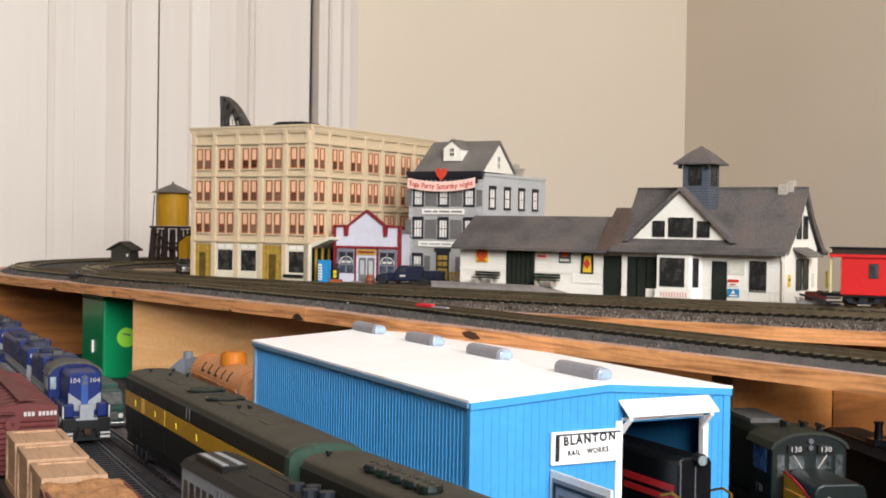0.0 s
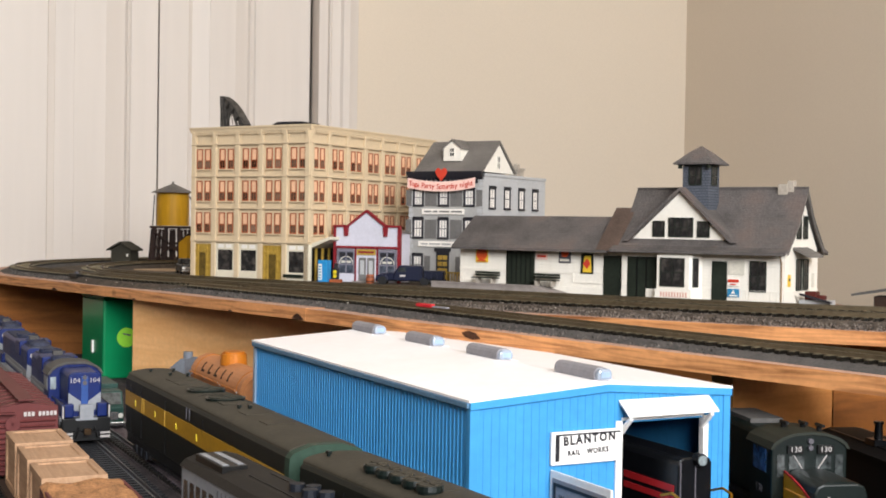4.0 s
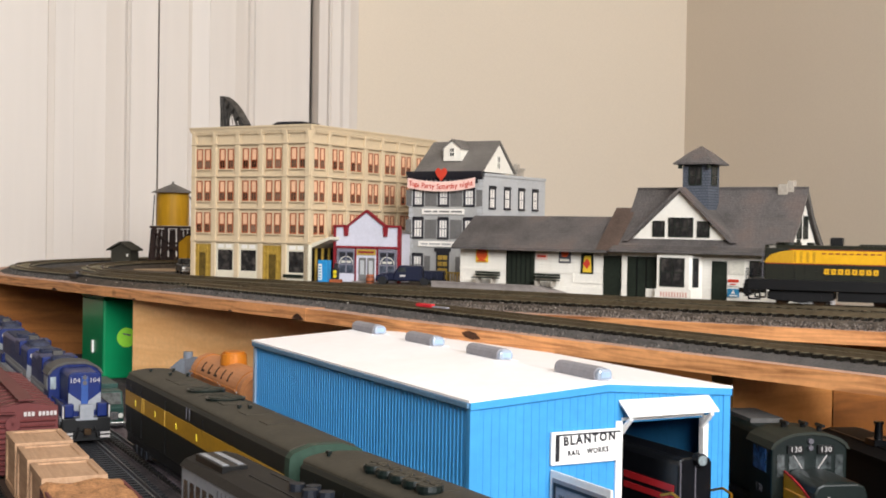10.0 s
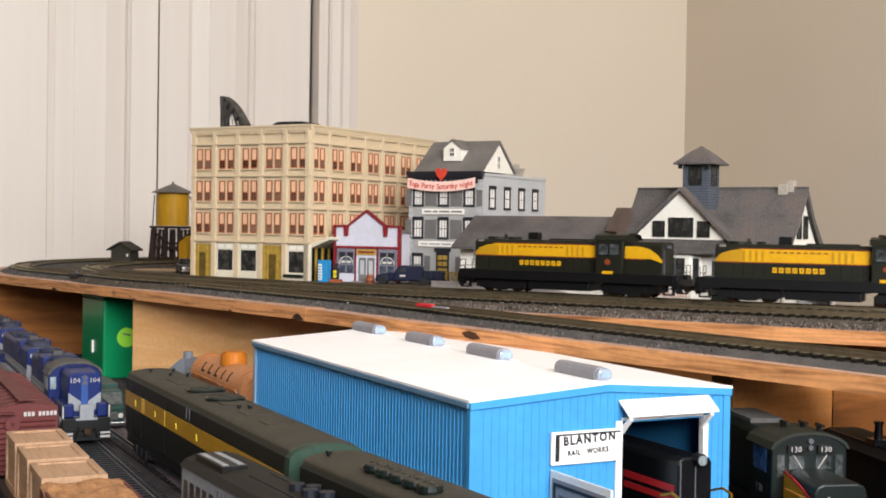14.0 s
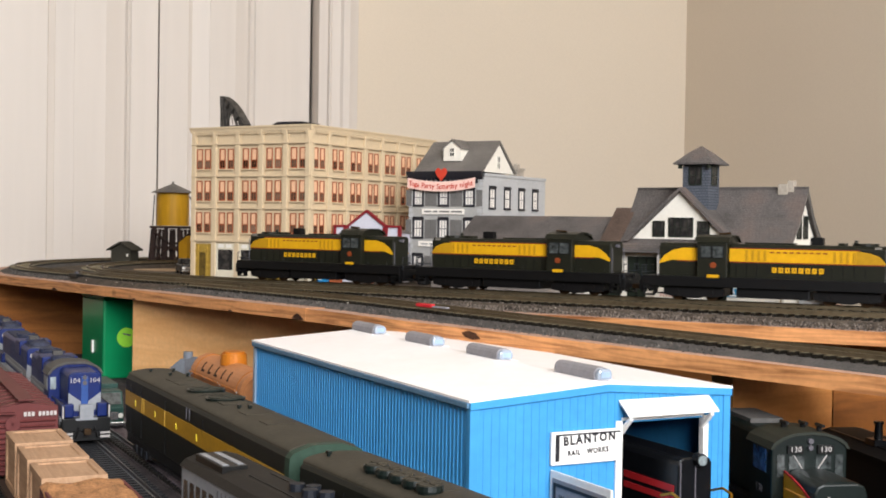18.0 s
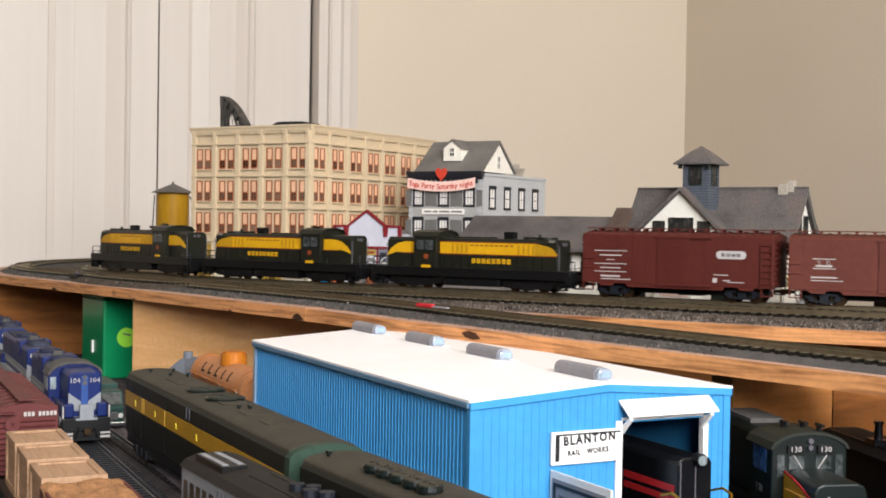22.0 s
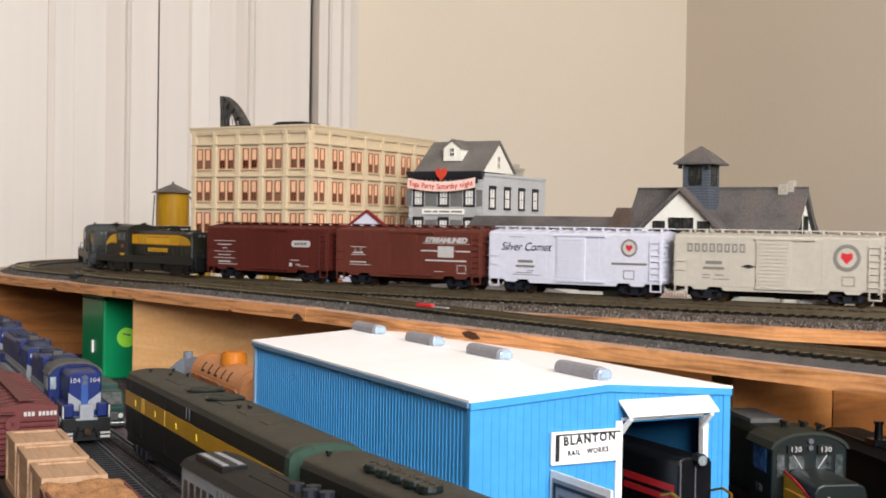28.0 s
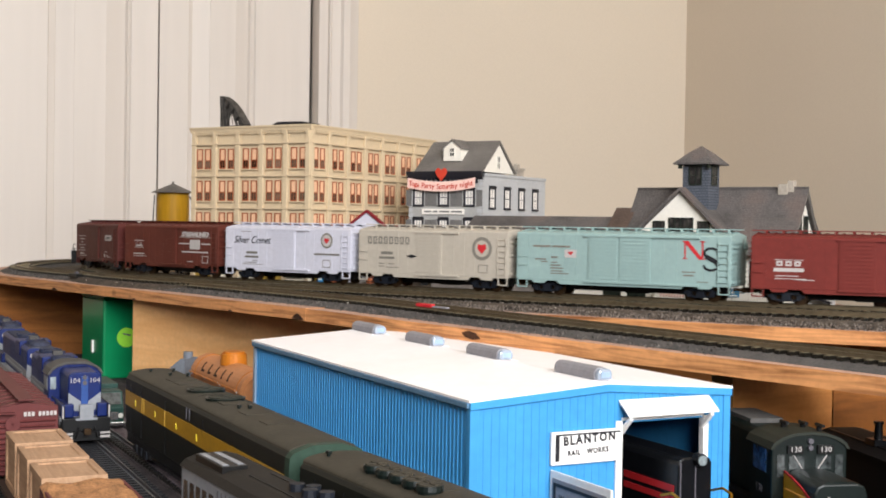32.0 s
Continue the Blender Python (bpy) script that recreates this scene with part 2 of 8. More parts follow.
MAIN = Route([-2.45, -1.40, -1.36, -0.64, -0.5, -0.3, -0.1, 0.1, 0.3, 0.5, 0.7, 0.9, 1.1, 1.63, 1.65, 1.85],
             [0, 0, 2.2, 2.2, -1.363, -1.376, -0.096, -0.173, -0.477, -2.725, -2.399, -2.334, -2.302, -2.3, 0, 0],
             0.0, 0.0598, 0.9424, 2.5912, lambda s: RAIL)
STATION_LINE = Route([-2.45, -0.9, -0.5, -0.3, -0.1, 0.1, 0.3, 0.45, 0.6, 0.72, 0.85, 1.3, 1.95],
                     [-0.5, -0.5, -0.5, -0.546, -0.46, 0.034, -0.333, -1.46, -2.623, -2.5, -3.1, -3.1, -3.1],
                     0.0, 0.0935, 0.9985, 2.5873, lambda s: RAIL)


class Joined:
    """The line before the station, which on the near side of it runs on beside the main line."""

    def __init__(self):
        far = [MAIN.at(u, -0.069)[0] for u in np.arange(-2.4, -0.40, STEP)]
        near = [STATION_LINE.at(u)[0] for u in np.arange(-0.30, 1.9, STEP)]
        x, y = np.array([p.x for p in far + near]), np.array([p.y for p in far + near])
        for _ in range(3):
            x[10:-10], y[10:-10] = [np.convolve(v, np.ones(21) / 21, "valid") for v in (x, y)]
        mid = STATION_LINE.at(0.0)[0]
        s = np.concatenate([[0], np.cumsum(np.hypot(np.diff(x), np.diff(y)))])
        self.s = s - s[int(np.argmin(np.hypot(x - mid.x, y - mid.y)))]
        self.x, self.y = x, y
        self.h = np.unwrap(np.arctan2(np.gradient(y), np.gradient(x)))

    def at(self, s, side=0.0):
        h = float(np.interp(s, self.s, self.h))
        return Vector((float(np.interp(s, self.s, self.x)) - side * math.sin(h), float(np.interp(s, self.s, self.y)) + side * math.cos(h), RAIL)), h


REAR = Joined()
p_spur, h_spur = REAR.at(-0.36)
SPUR = Route([-1.1, -0.72, -0.7, -0.36, -0.35], [0, 0, 0.9, 0.9, -0.5], -0.355, p_spur.x, p_spur.y, h_spur, lambda s: RAIL)


def ramp(s):
    """Railhead of the front line: level on the left, falling to the right."""
    return RAIL - 0.0015 - max(0.0, 0.03 - s) * 0.0171


FRONT = Route([-0.75, -0.2, -0.1, 0.0, 0.1, 0.6, 0.66, 1.0, 1.5], [0.0, 0.0, -0.3, -0.3, 0.0, 0.0, -2.5, -2.3, -2.2],
              0.0, -0.0345, 0.9023, radians(131), ramp)


def sweep(shape, route, a, b, profile, step=0.01):
    """Sweep a closed profile (side, height below the railhead; metres) along a route."""
    n, prev = len(profile), None
    ss = np.linspace(a, b, max(2, int(round((b - a) / step)) + 1))
    for s in ss:
        base, h = route.at(float(s))
        ring = [(base.x - o * math.sin(h), base.y + o * math.cos(h), base.z + z) for o, z in profile]
        i = len(shape.v)
        shape.v += ring
        if prev is not None:
            for k in range(n):
                shape.f.append([prev + k, prev + (k + 1) % n, i + (k + 1) % n, i + k])
                shape.mi.append(shape.cur)
        else:
            shape.f.append(list(range(i, i + n))[::-1])
            shape.mi.append(shape.cur)
        prev = i
    shape.f.append(list(range(prev, prev + n)))
    shape.mi.append(shape.cur)
    return shape


def rail_profile(o):
    return [(o - 0.0012, -0.0025), (o + 0.0012, -0.0025), (o + 0.0004, -0.002), (o + 0.0005, 0), (o - 0.0005, 0), (o - 0.0004, -0.002)]


def tie_shape(unit=1.0):
    """A tie with bevelled top edges; the top takes the first material, the rest the second."""
    a, b, t, e = 1.45 * unit, 15 * unit, -2.7 * unit, 0.25 * unit
    sh = Shape().m(1).prism([(-a, t), (-a, -e), (a, -e), (a, t)], -b, b, "y")
    return sh.m(0).prism([(-a, -e), (-a + e, 0), (a - e, 0), (a, -e)], -b + e, b - e, "y")


TIE = tie_shape().mesh("tie", [M["tie"], M["tieside"]])
YARD_TIE = tie_shape().mesh("tie", [M["yardtie"], M["yardtie"]])


def track(name, route, a, b, label, bed, bed_mat, near, tie_drop=0.0023, tie_mat="tie"):
    tie_mesh = TIE if tie_mat == "tie" else YARD_TIE
    t = thing(name, Matrix.Identity(4), label, "model track", "model railway tracks")
    for o in (-0.0083, 0.0083):
        part("rail", sweep(Shape(), route, a, b, rail_profile(o), 0.012).mesh("rail", M["railm" if tie_mat == "tie" else "yardrail"], unit=1), None, t)
    part("roadbed", sweep(Shape(), route, a, b, bed, 0.012).mesh("roadbed", bed_mat, unit=1), None, t)
    rest = Shape()
    s, k = a, 0
    while s < b:
        base, h = route.at(s)
        m = Matrix.Translation(base - Vector((0, 0, tie_drop))) @ Matrix.Rotation(h + random.uniform(-0.03, 0.03), 4, "Z")
        if near[0] < s < near[1]:
            part("tie", tie_mesh, None, t, where=m)
        else:
            sh = tie_shape(0.001)
            rest.add([m @ Vector(v) for v in sh.v], sh.f)
            rest.mi[-len(sh.mi):] = sh.mi
        s += 0.0072
    if rest.v:
        tagged(part("far_tie", rest.mesh("far_tie", [M[tie_mat], M["tieside"]], unit=1), None, t), kind="stuff")
    return t


# ---- room ----
def slab(name, corners, z0, z1, mat, label, category, kind="structure"):
    me = Shape().prism(corners, z0, z1, "z").mesh(name, mat, unit=1)
    return tagged(new(name, me), label, category, kind=kind)


def wall_piece(shape, m0, m1, k0, k1, z0, z1):
    c = [room(m0, k0), room(m1, k0), room(m1, k1), room(m0, k1)]
    return shape.add([(p.x, p.y, z) for z in (z0, z1) for p in c], [(0, 1, 2, 3), (7, 6, 5, 4), (0, 4, 5, 1), (1, 5, 6, 2), (2, 6, 7, 3), (3, 7, 4, 0)])


def flat(*ms):
    return [(room(m, k).x, room(m, k).y) for m, k in ms]


T = 0.12
slab("floor", flat((ROOM_L, 0), (0, 0), (0, ROOM_D), (ROOM_L, ROOM_D)), -0.05, 0, M["floorwood"], "brown wooden floor boards of the room", "floor")
slab("ceiling", flat((ROOM_L, 0), (0, 0), (0, ROOM_D), (ROOM_L, ROOM_D)), ROOM_H, ROOM_H + 0.05, M["ceiling"], "plain white painted room ceiling", "ceiling")
DOOR_R, DOOR_MID, DOOR_L, DOOR_H = -0.842, -1.131, -1.42, 2.05
w = Shape()
wall_piece(w, DOOR_R + 0.03, T, -T, 0, 0, ROOM_H)
wall_piece(w, DOOR_L - 0.03, DOOR_R + 0.03, -T, 0, DOOR_H, ROOM_H)
wall_piece(w, ROOM_L - T, DOOR_L - 0.03, -T, 0, 0, ROOM_H)
tagged(new("wall_north", w.mesh("wall_north", M["wall"], unit=1)), "plain beige painted wall beside closet doors", "wall", kind="structure")
w = wall_piece(Shape(), 0, T, 0, ROOM_D + T, 0, ROOM_H)
tagged(new("wall_east", w.mesh("wall_east", M["wall"], unit=1)), "plain beige painted wall in shade", "wall", kind="structure")
w = wall_piece(Shape(), ROOM_L - T, ROOM_L, 0, ROOM_D + T, 0, ROOM_H)
tagged(new("wall_west", w.mesh("wall_west", M["panelling"], unit=1)), "dark brown unseen side wall that limits bounce light", "wall", kind="structure")
w = Shape()
wl, wr = WIN_M - WIN_W / 2, WIN_M + WIN_W / 2
wall_piece(w, ROOM_L, wl, ROOM_D, ROOM_D + T, 0, ROOM_H)
wall_piece(w, wr, 0, ROOM_D, ROOM_D + T, 0, ROOM_H)
wall_piece(w, wl, wr, ROOM_D, ROOM_D + T, 0, WIN_Z0)
wall_piece(w, wl, wr, ROOM_D, ROOM_D + T, WIN_Z1, ROOM_H)
tagged(new("wall_south", w.mesh("wall_south", M["panelling"], unit=1)), "dark brown unseen wall with one wide window opening", "wall", kind="structure")

# closet doors with raised panels, jamb and casing
for name, m0, m1, panel in (("door_1", DOOR_MID + 0.0015, DOOR_R - 0.002, (53, 60, 92, 142, 166, 179)), ("door_2", DOOR_L + 0.002, DOOR_MID - 0.0015, (94, 107, 139, 195, 229, 238))):
    d = thing(name, Matrix.Translation(room(m0, -0.035)) @ Matrix.Rotation(math.atan2(AX.y, AX.x), 4, "Z"), "closed white panelled closet door", "door", "closet doors", "structure")
    wd = (m1 - m0) * 1000
    a, b, c_, d_, e_, f_ = panel
    part("stile", Shape().box(0, a, 0, 30, 15, 2050), M["trim"], d)
    part("stile", Shape().box(f_, wd, 0, 30, 15, 2050), M["trim"], d)
    for z0, z1 in ((15, 130), (880, 960), (1930, 2050)):
        part("rail", Shape().box(a + 0.01, f_ - 0.01, 0, 30, z0, z1), M["trim"], d)
    for z0, z1 in ((130, 880), (960, 1930)):
        part("raised_panel", Shape().prism([(a, 1.5), (a + 2, 5), (b, 7), (b + 1, 8), (c_, 1), (c_ + 0.5, 0.2), (d_ - 0.5, 0.2), (d_, 1), (e_ - 1, 8), (e_, 7), (e_ + 3, 2.5), (f_ - 3, 4), (f_, 1.5), (f_, 28), (a, 28)], z0, z1, "z"), M["trim"], d)
jamb = thing("trim", Matrix.Translation(room(DOOR_R + 0.0, 0)) @ Matrix.Rotation(math.atan2(AX.y, AX.x), 4, "Z"), "white painted door jamb and moulded casing", "door casing", kind="structure")
part("jamb", Shape().box(3.5, 24, -2, 40, 0, 2050), M["trim"], jamb, bevel=1)
part("casing", Shape().prism([(21, 0), (21, -9), (24, -11), (27, -8), (44, -9), (48, -15), (61, -15), (70, -11), (80, -8), (80, 0)], 0, 2110, "z"), M["trim"], jamb, bevel=1)
back = wall_piece(Shape(), DOOR_L - 0.2, DOOR_R + 0.2, -0.22, -0.2, 0, DOOR_H)
tagged(new("closet_back", back.mesh("closet_back", M["wall"], unit=1)), "plain back wall of the closet", "wall", kind="structure")

# ---- benchwork ----
table = [(-1.0, 0.28), (0.55, 0.28), (0.72, -0.75), (1.25, -0.75), (1.25, 1.2), (0.8, 2.0), (0.1, 2.2), (-1.0, 1.75)]
slab("ground", table, LOW - 0.02, LOW, M["lowdeck"], "grey painted lower board of the railway layout", "layout board")
bt = thing("table_frame", Matrix.Identity(4), "wooden legs under the layout board", "table frame")
for x, y in ((-0.9, 0.4), (1.1, -0.6), (0.85, -0.6), (1.1, 1.1), (0.1, 2.05), (-0.9, 1.6)):
    part("leg", Shape().box(x - 0.035, x + 0.035, y - 0.035, y + 0.035, 0, LOW - 0.02).mesh("leg", M["ply"], unit=1), None, bt)


def front_edge(s, off=-0.042):
    q, _ = FRONT.at(s)
    _, h = FRONT.at(s)
    return (q.x - (-off) * math.sin(h), q.y + (-off) * math.cos(h))


# upper board: front edge follows the front line, then the main line
edge = [front_edge(s, -0.042 + random.uniform(-0.0003, 0.0003)) for s in np.arange(1.3, 0.04, -0.012)]
inner = [front_edge(s, 0.024) for s in np.arange(0.05, -0.09, -0.02)]
main_edge, far_edge = [], []
for s in np.arange(-0.08, -2.42, -0.04):
    q, h = MAIN.at(s, 0.036)
    if not -0.75 < s < -0.3:
        main_edge.append((q.x, q.y))
    elif s > -0.36:
        main_edge += [(q.x, q.y), (0.55, 0.50), (0.74, 0.22), (0.82, 0.26)]
for s in np.arange(-2.4, -0.27, 0.04):
    q, h = MAIN.at(s, -0.105)
    far_edge.append((q.x, q.y))
deck = edge + inner[:1] + [(0.0, 0.905), (0.045, 0.893), (0.075, 0.886)] + main_edge + far_edge + [(0.345, 0.99), (0.345, 1.10), (0.36, 1.3), (0.46, 1.74), (0.2, 2.0), (0.05, 2.1)]
me = Shape().m(0).prism(deck, DECK - 0.009, DECK, "z")
me.mi = [1] * len(me.mi)
me.mi[1] = 0
tagged(new("upper_board", me.mesh("upper_board", [M["decktop"], M["plyedge"]], unit=1)), "plywood upper board of the layout with raw edge", "layout board", kind="structure")
rb = Shape()
ramp_s = np.linspace(-0.75, 0.0598, 82)
for i, q_s in enumerate(ramp_s):
    k_ = min(1.0, max(0.0, (0.05 - q_s) / 0.4))
    top, out = -0.0085 + 0.0008 * k_, 0.042 - 0.0095 * k_ + random.uniform(-0.0003, 0.0003)
    # back edge widened beyond the track bed to shade the risers below
    for side, z in ((-0.05, top), (-0.05, top - 0.0091), (out, top - 0.0091 - random.uniform(0, 0.0003)), (out, top)):
        q, h = FRONT.at(float(q_s), side)
        rb.v.append((q.x, q.y, q.z + z))
    for k in range(4) if i else ():
        rb.f.append([4 * i - 4 + k, 4 * i - 4 + (k + 1) % 4, 4 * i + (k + 1) % 4, 4 * i + k])
        rb.mi.append(0)
rb.f += [[3, 2, 1, 0], [4 * 81, 4 * 81 + 1, 4 * 81 + 2, 4 * 81 + 3]]
rb.mi += [0, 0]
ob = tagged(new("ramp_board", rb.mesh("ramp_board", [M["plyedge"], M["decktop"]], unit=1)), "sloping plywood ramp board with raw edge", "layout board", kind="structure")
for k, f in enumerate(ob.data.polygons):
    if f.normal.z > 0.8:
        f.material_index = 1


q, h = FRONT.at(-0.121, 0.0382)
mark = Shape().prism([(-8, 3.5), (-4, 7), (2, 8), (8, 6.5), (5, 4), (-2, 2.5)], -0.5, 0.5, "y").mesh("burn_mark", surface("charred_knot", "4a2e1c", 0.9, vary=0.4))
mk = new("burn_mark", mark)
mk.parent = ob
mk.matrix_basis = Matrix.Translation(q + Vector((0, 0, -0.0175))) @ Matrix.Rotation(h, 4, "Z")


CHAR = surface("dark_nick", "3a2416", 0.9, vary=0.4)
board = bpy.data.objects["upper_board"]
for s_, wd, ht in ((0.507, 7, 2.6), (0.062, 8, 4.5), (0.33, 3, 1.6), (0.16, 3, 1.4)):
    q, h = FRONT.at(s_, 0.0421)
    pts = [(-wd, 0), (-wd * 0.4, ht * 0.7), (wd * 0.2, ht), (wd * 0.7, ht * 0.6), (wd, 0)]
    me = Shape().prism(pts, -0.4, 0.4, "y").mesh("nick", CHAR)
    nk = new("nick", me)
    nk.parent = board
    nk.matrix_basis = Matrix.Translation(q + Vector((0, 0, -0.0170))) @ Matrix.Rotation(h, 4, "Z")


def riser(name, a, b, z0, z1, label, mat="ply"):
    a, b = Vector((*a, 0)), Vector((*b, 0))
    n = Vector((-(b - a).y, (b - a).x, 0)).normalized() * 0.018
    s = Shape().prism([(a.x, a.y), (b.x, b.y), (b.x + n.x, b.y + n.y), (a.x + n.x, a.y + n.y)], 0, z1 - z0, "z")
    ang = math.atan2((b - a).y, (b - a).x)
    inv = Matrix.Rotation(-ang, 4, "Z") @ Matrix.Translation(-a)
    s.v = [tuple(inv @ Vector(v)) for v in s.v]
    ob = new(name, s.mesh(name, M[mat], unit=1))
    ob.matrix_basis = Matrix.Translation((a.x, a.y, z0)) @ Matrix.Rotation(ang, 4, "Z")
    return tagged(ob, label, "riser board", kind="structure")


riser("riser_board", (-0.2862, 1.150), (0.06, 0.885), LOW, DECK - 0.0095, "upright pine riser board under the upper board")
# the darker risers have their shade in the wood colour
riser("riser_board", (0.062, 0.96), (0.52, 0.80), LOW, DECK - 0.0095, "pine riser board deep under the upper board, coloured as shaded", "plyshade")
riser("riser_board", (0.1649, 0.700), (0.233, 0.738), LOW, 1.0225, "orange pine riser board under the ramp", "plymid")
riser("riser_board", (0.236, 0.745), (0.42, 0.80), LOW, 1.0225, "pine riser board under the ramp, coloured as shaded", "plyshade")
riser("riser_board", (-0.58, 1.448), (-0.30, 1.42), LOW, DECK - 0.0095, "pine riser board under the upper board, coloured as shaded", "plyhalfshade")

cover = [FRONT.at(x)[0].to_2d() for x in np.arange(1.2, 0.1, -0.03)] + [MAIN.at(x, 0.012)[0].to_2d() for x in np.arange(0.1, -0.3, -0.05)] + [Vector(c) for c in ((0.33, 0.97), (0.33, 1.09), (0.34, 1.3), (0.42, 1.7), (0.2, 1.95))]
slab("soil", [(c.x, c.y) for c in cover], DECK, DECK + 0.0006, M["soil"], "dark brown scenic soil on the upper board", "ground cover")

slab("cleat", [(0.243, 0.836), (0.345, 0.786), (0.353, 0.802), (0.251, 0.852)], DECK - 0.0195, DECK - 0.0096, M["ply"], "pale pine cleat under the upper board", "cleat")
for x, y in ((1.03, -0.6), (1.03, 0.1), (0.80, 0.35), (0.45, 0.72), (0.2, 1.7), (-0.2, 1.6)):
    tagged(new("riser_block", Shape().box(x - 0.02, x + 0.02, y - 0.02, y + 0.02, LOW, DECK - 0.0095).mesh("riser_block", M["ply"], unit=1)), "pine block that carries the upper board", "riser block", kind="structure")
slab("sand_patch", [(-0.40, 1.60), (-0.385, 1.565), (-0.345, 1.545), (-0.31, 1.56), (-0.315, 1.6), (-0.36, 1.63)], DECK + 0.0007, DECK + 0.0014, surface("pale_sand", "9c8468", 0.95, vary=0.2, grain=900), "pale sandy patch between the tracks", "ground cover")
bed = [(-0.026, -0.0098), (-0.0205, -0.0046), (0.0205, -0.0046), (0.026, -0.0098)]
track("station_track", REAR, -2.3, 1.8, "dark brown tied line before the station", bed, M["ballast"], (-0.3, 0.55))
track("main_track", MAIN, -2.4, 0.60, "dark brown tied main line with rails on ballast", bed, M["ballast"], (-0.36, 0.75))
track("spur_track", SPUR, -0.95, -0.42, "short spur track with dark ties", bed, M["ballast"], (0, 0))
track("front_track", FRONT, -0.7, 1.25, "dark brown tied front line on grey roadbed", [(-0.03, -0.0088), (-0.02, -0.0046), (0.0165, -0.0046), (0.0265, -0.0086)], M["bed"], (-0.6, 0.55))


def stones(name, route, a, b, lo, hi, zlo, zhi, count, label, seed, mat="grit"):
    """Loose ballast grains on the shoulder of a track, as one heap of stuff."""
    rnd = random.Random(seed)
    sh = Shape()
    for _ in range(count):
        o = rnd.random()
        base, h = route.at(rnd.uniform(a, b))
        off, z = lo + (hi - lo) * o, zlo + (zhi - zlo) * o
        c = Vector((base.x - off * math.sin(h), base.y + off * math.cos(h), base.z + z))
        r = rnd.uniform(0.0004, 0.0009)
        pts = [c + Vector((rnd.uniform(-1, 1), rnd.uniform(-1, 1), rnd.uniform(-0.6, 1))) * r for _ in range(3)]
        sh.add(pts + [c + Vector((0, 0, r * 1.1)), c - Vector((0, 0, r))], [(0, 1, 3), (1, 2, 3), (2, 0, 3), (1, 0, 4), (2, 1, 4), (0, 2, 4)])
    ob = new(name, sh.mesh(name, M[mat], unit=1))
    return tagged(ob, label, "ballast", kind="stuff")


def grit_material(name, dark, light):
    mt = surface(name, "8a817a", 0.95, vary=0.2, bump=0.0)
    nt = mt.node_tree
    ge = nt.nodes.new("ShaderNodeNewGeometry")
    rp = nt.nodes.new("ShaderNodeValToRGB")
    rp.color_ramp.elements[0].color, rp.color_ramp.elements[1].color = rgb(dark), rgb(light)
    nt.links.new(ge.outputs["Random Per Island"], rp.inputs[0])
    nt.links.new(rp.outputs[0], nt.nodes["Principled BSDF"].inputs["Base Color"])
    return mt


M["grit"] = grit_material("speckled_ballast_grit", "1c1917", "8c8178")
M["darkgrit"] = grit_material("dark_roadbed_grit", "2a2827", "78726d")
stones("ballast_grit", MAIN, -0.36, 0.18, 0.016, 0.034, -0.0044, -0.0095, 5200, "grey speckled ballast grains along the main line", 4)
stones("ballast_grit", MAIN, -0.3, 0.75, -0.032, -0.014, -0.0095, -0.0046, 2600, "dark ballast grains between the tracks", 6, "darkgrit")
M["palechip"] = grit_material("pale_plaster_chips", "8f8578", "d8d0c4")
stones("plaster_chip", FRONT, -0.25, 0.75, -0.03, 0.03, -0.0042, -0.0042, 36, "pale plaster crumbs on the track", 7, "palechip")
stones("plaster_chip", MAIN, -0.25, 0.75, -0.02, 0.03, -0.0042, -0.006, 36, "pale plaster crumbs beside the rails", 8, "palechip")
stones("ballast_grit", FRONT, -0.3, 0.7, 0.017, 0.031, -0.0046, -0.0085, 1800, "grey speckled ballast grains along the front line", 5, "darkgrit")

# ---- buildings of the town, in millimetres from a front corner ----
M["cream"] = surface("cream_moulded_plastic", "cbb798", 0.55, vary=0.05, grain=500, blotch=25, bump=0.12)
M["cream2"] = surface("pale_cream_shopfront", "d8d0bb", 0.5, vary=0.05)
M["brickred"] = surface("red_brown_window_frame", "9a5536", 0.5, vary=0.1)
M["shade"] = surface("peach_window_shade", "e2b592", 0.7, vary=0.08, each=0.3)
M["darkglass"] = surface("dark_window_glass", "2b2a2a", 0.12, vary=0.3, blotch=90, bump=0, dirt="8a8076", dirt_amount=0.35)
M["gold"] = surface("gold_doorway_plastic", "a5873c", 0.4, vary=0.2, blotch=120)
M["dimgold"] = surface("dark_gold_door", "5f4d24", 0.4, vary=0.3, blotch=120)
M["roofgrey"] = shingles("grey_shingle_card", "746f6a", "7a7a7a", 3.0, 2.0, 0.35, 0.2)
M["roofstation"] = shingles("weathered_grey_shingles", "5f5a58", "7a7a7a", 3.0, 2.0, 0.2, 0.32, "6b4c3c", 0.45)
M["white"] = surface("white_clapboard", "e6e1d6", 0.55, vary=0.04, grain=400, blotch=40, dirt="cfc3b0", dirt_amount=0.3)
M["darkgreen"] = surface("very_dark_green_paint", "20261f", 0.5, vary=0.2)
M["greywall"] = surface("grey_house_paint", "a3a29f", 0.6, vary=0.08)
M["bluegreywall"] = surface("pale_blue_grey_paint", "b1b2b3", 0.6, vary=0.07)
M["shutter"] = surface("grey_shutters", "6e6c6a", 0.6, vary=0.1)
M["trimblack"] = surface("black_window_trim", "25252a", 0.5, vary=0.15)
M["paper"] = surface("white_printed_card", "e9e4dc", 0.6, vary=0.03, bump=0.0)
M["pinkpaper"] = surface("pale_pink_banner", "efc9bd", 0.6, vary=0.03, bump=0.0)
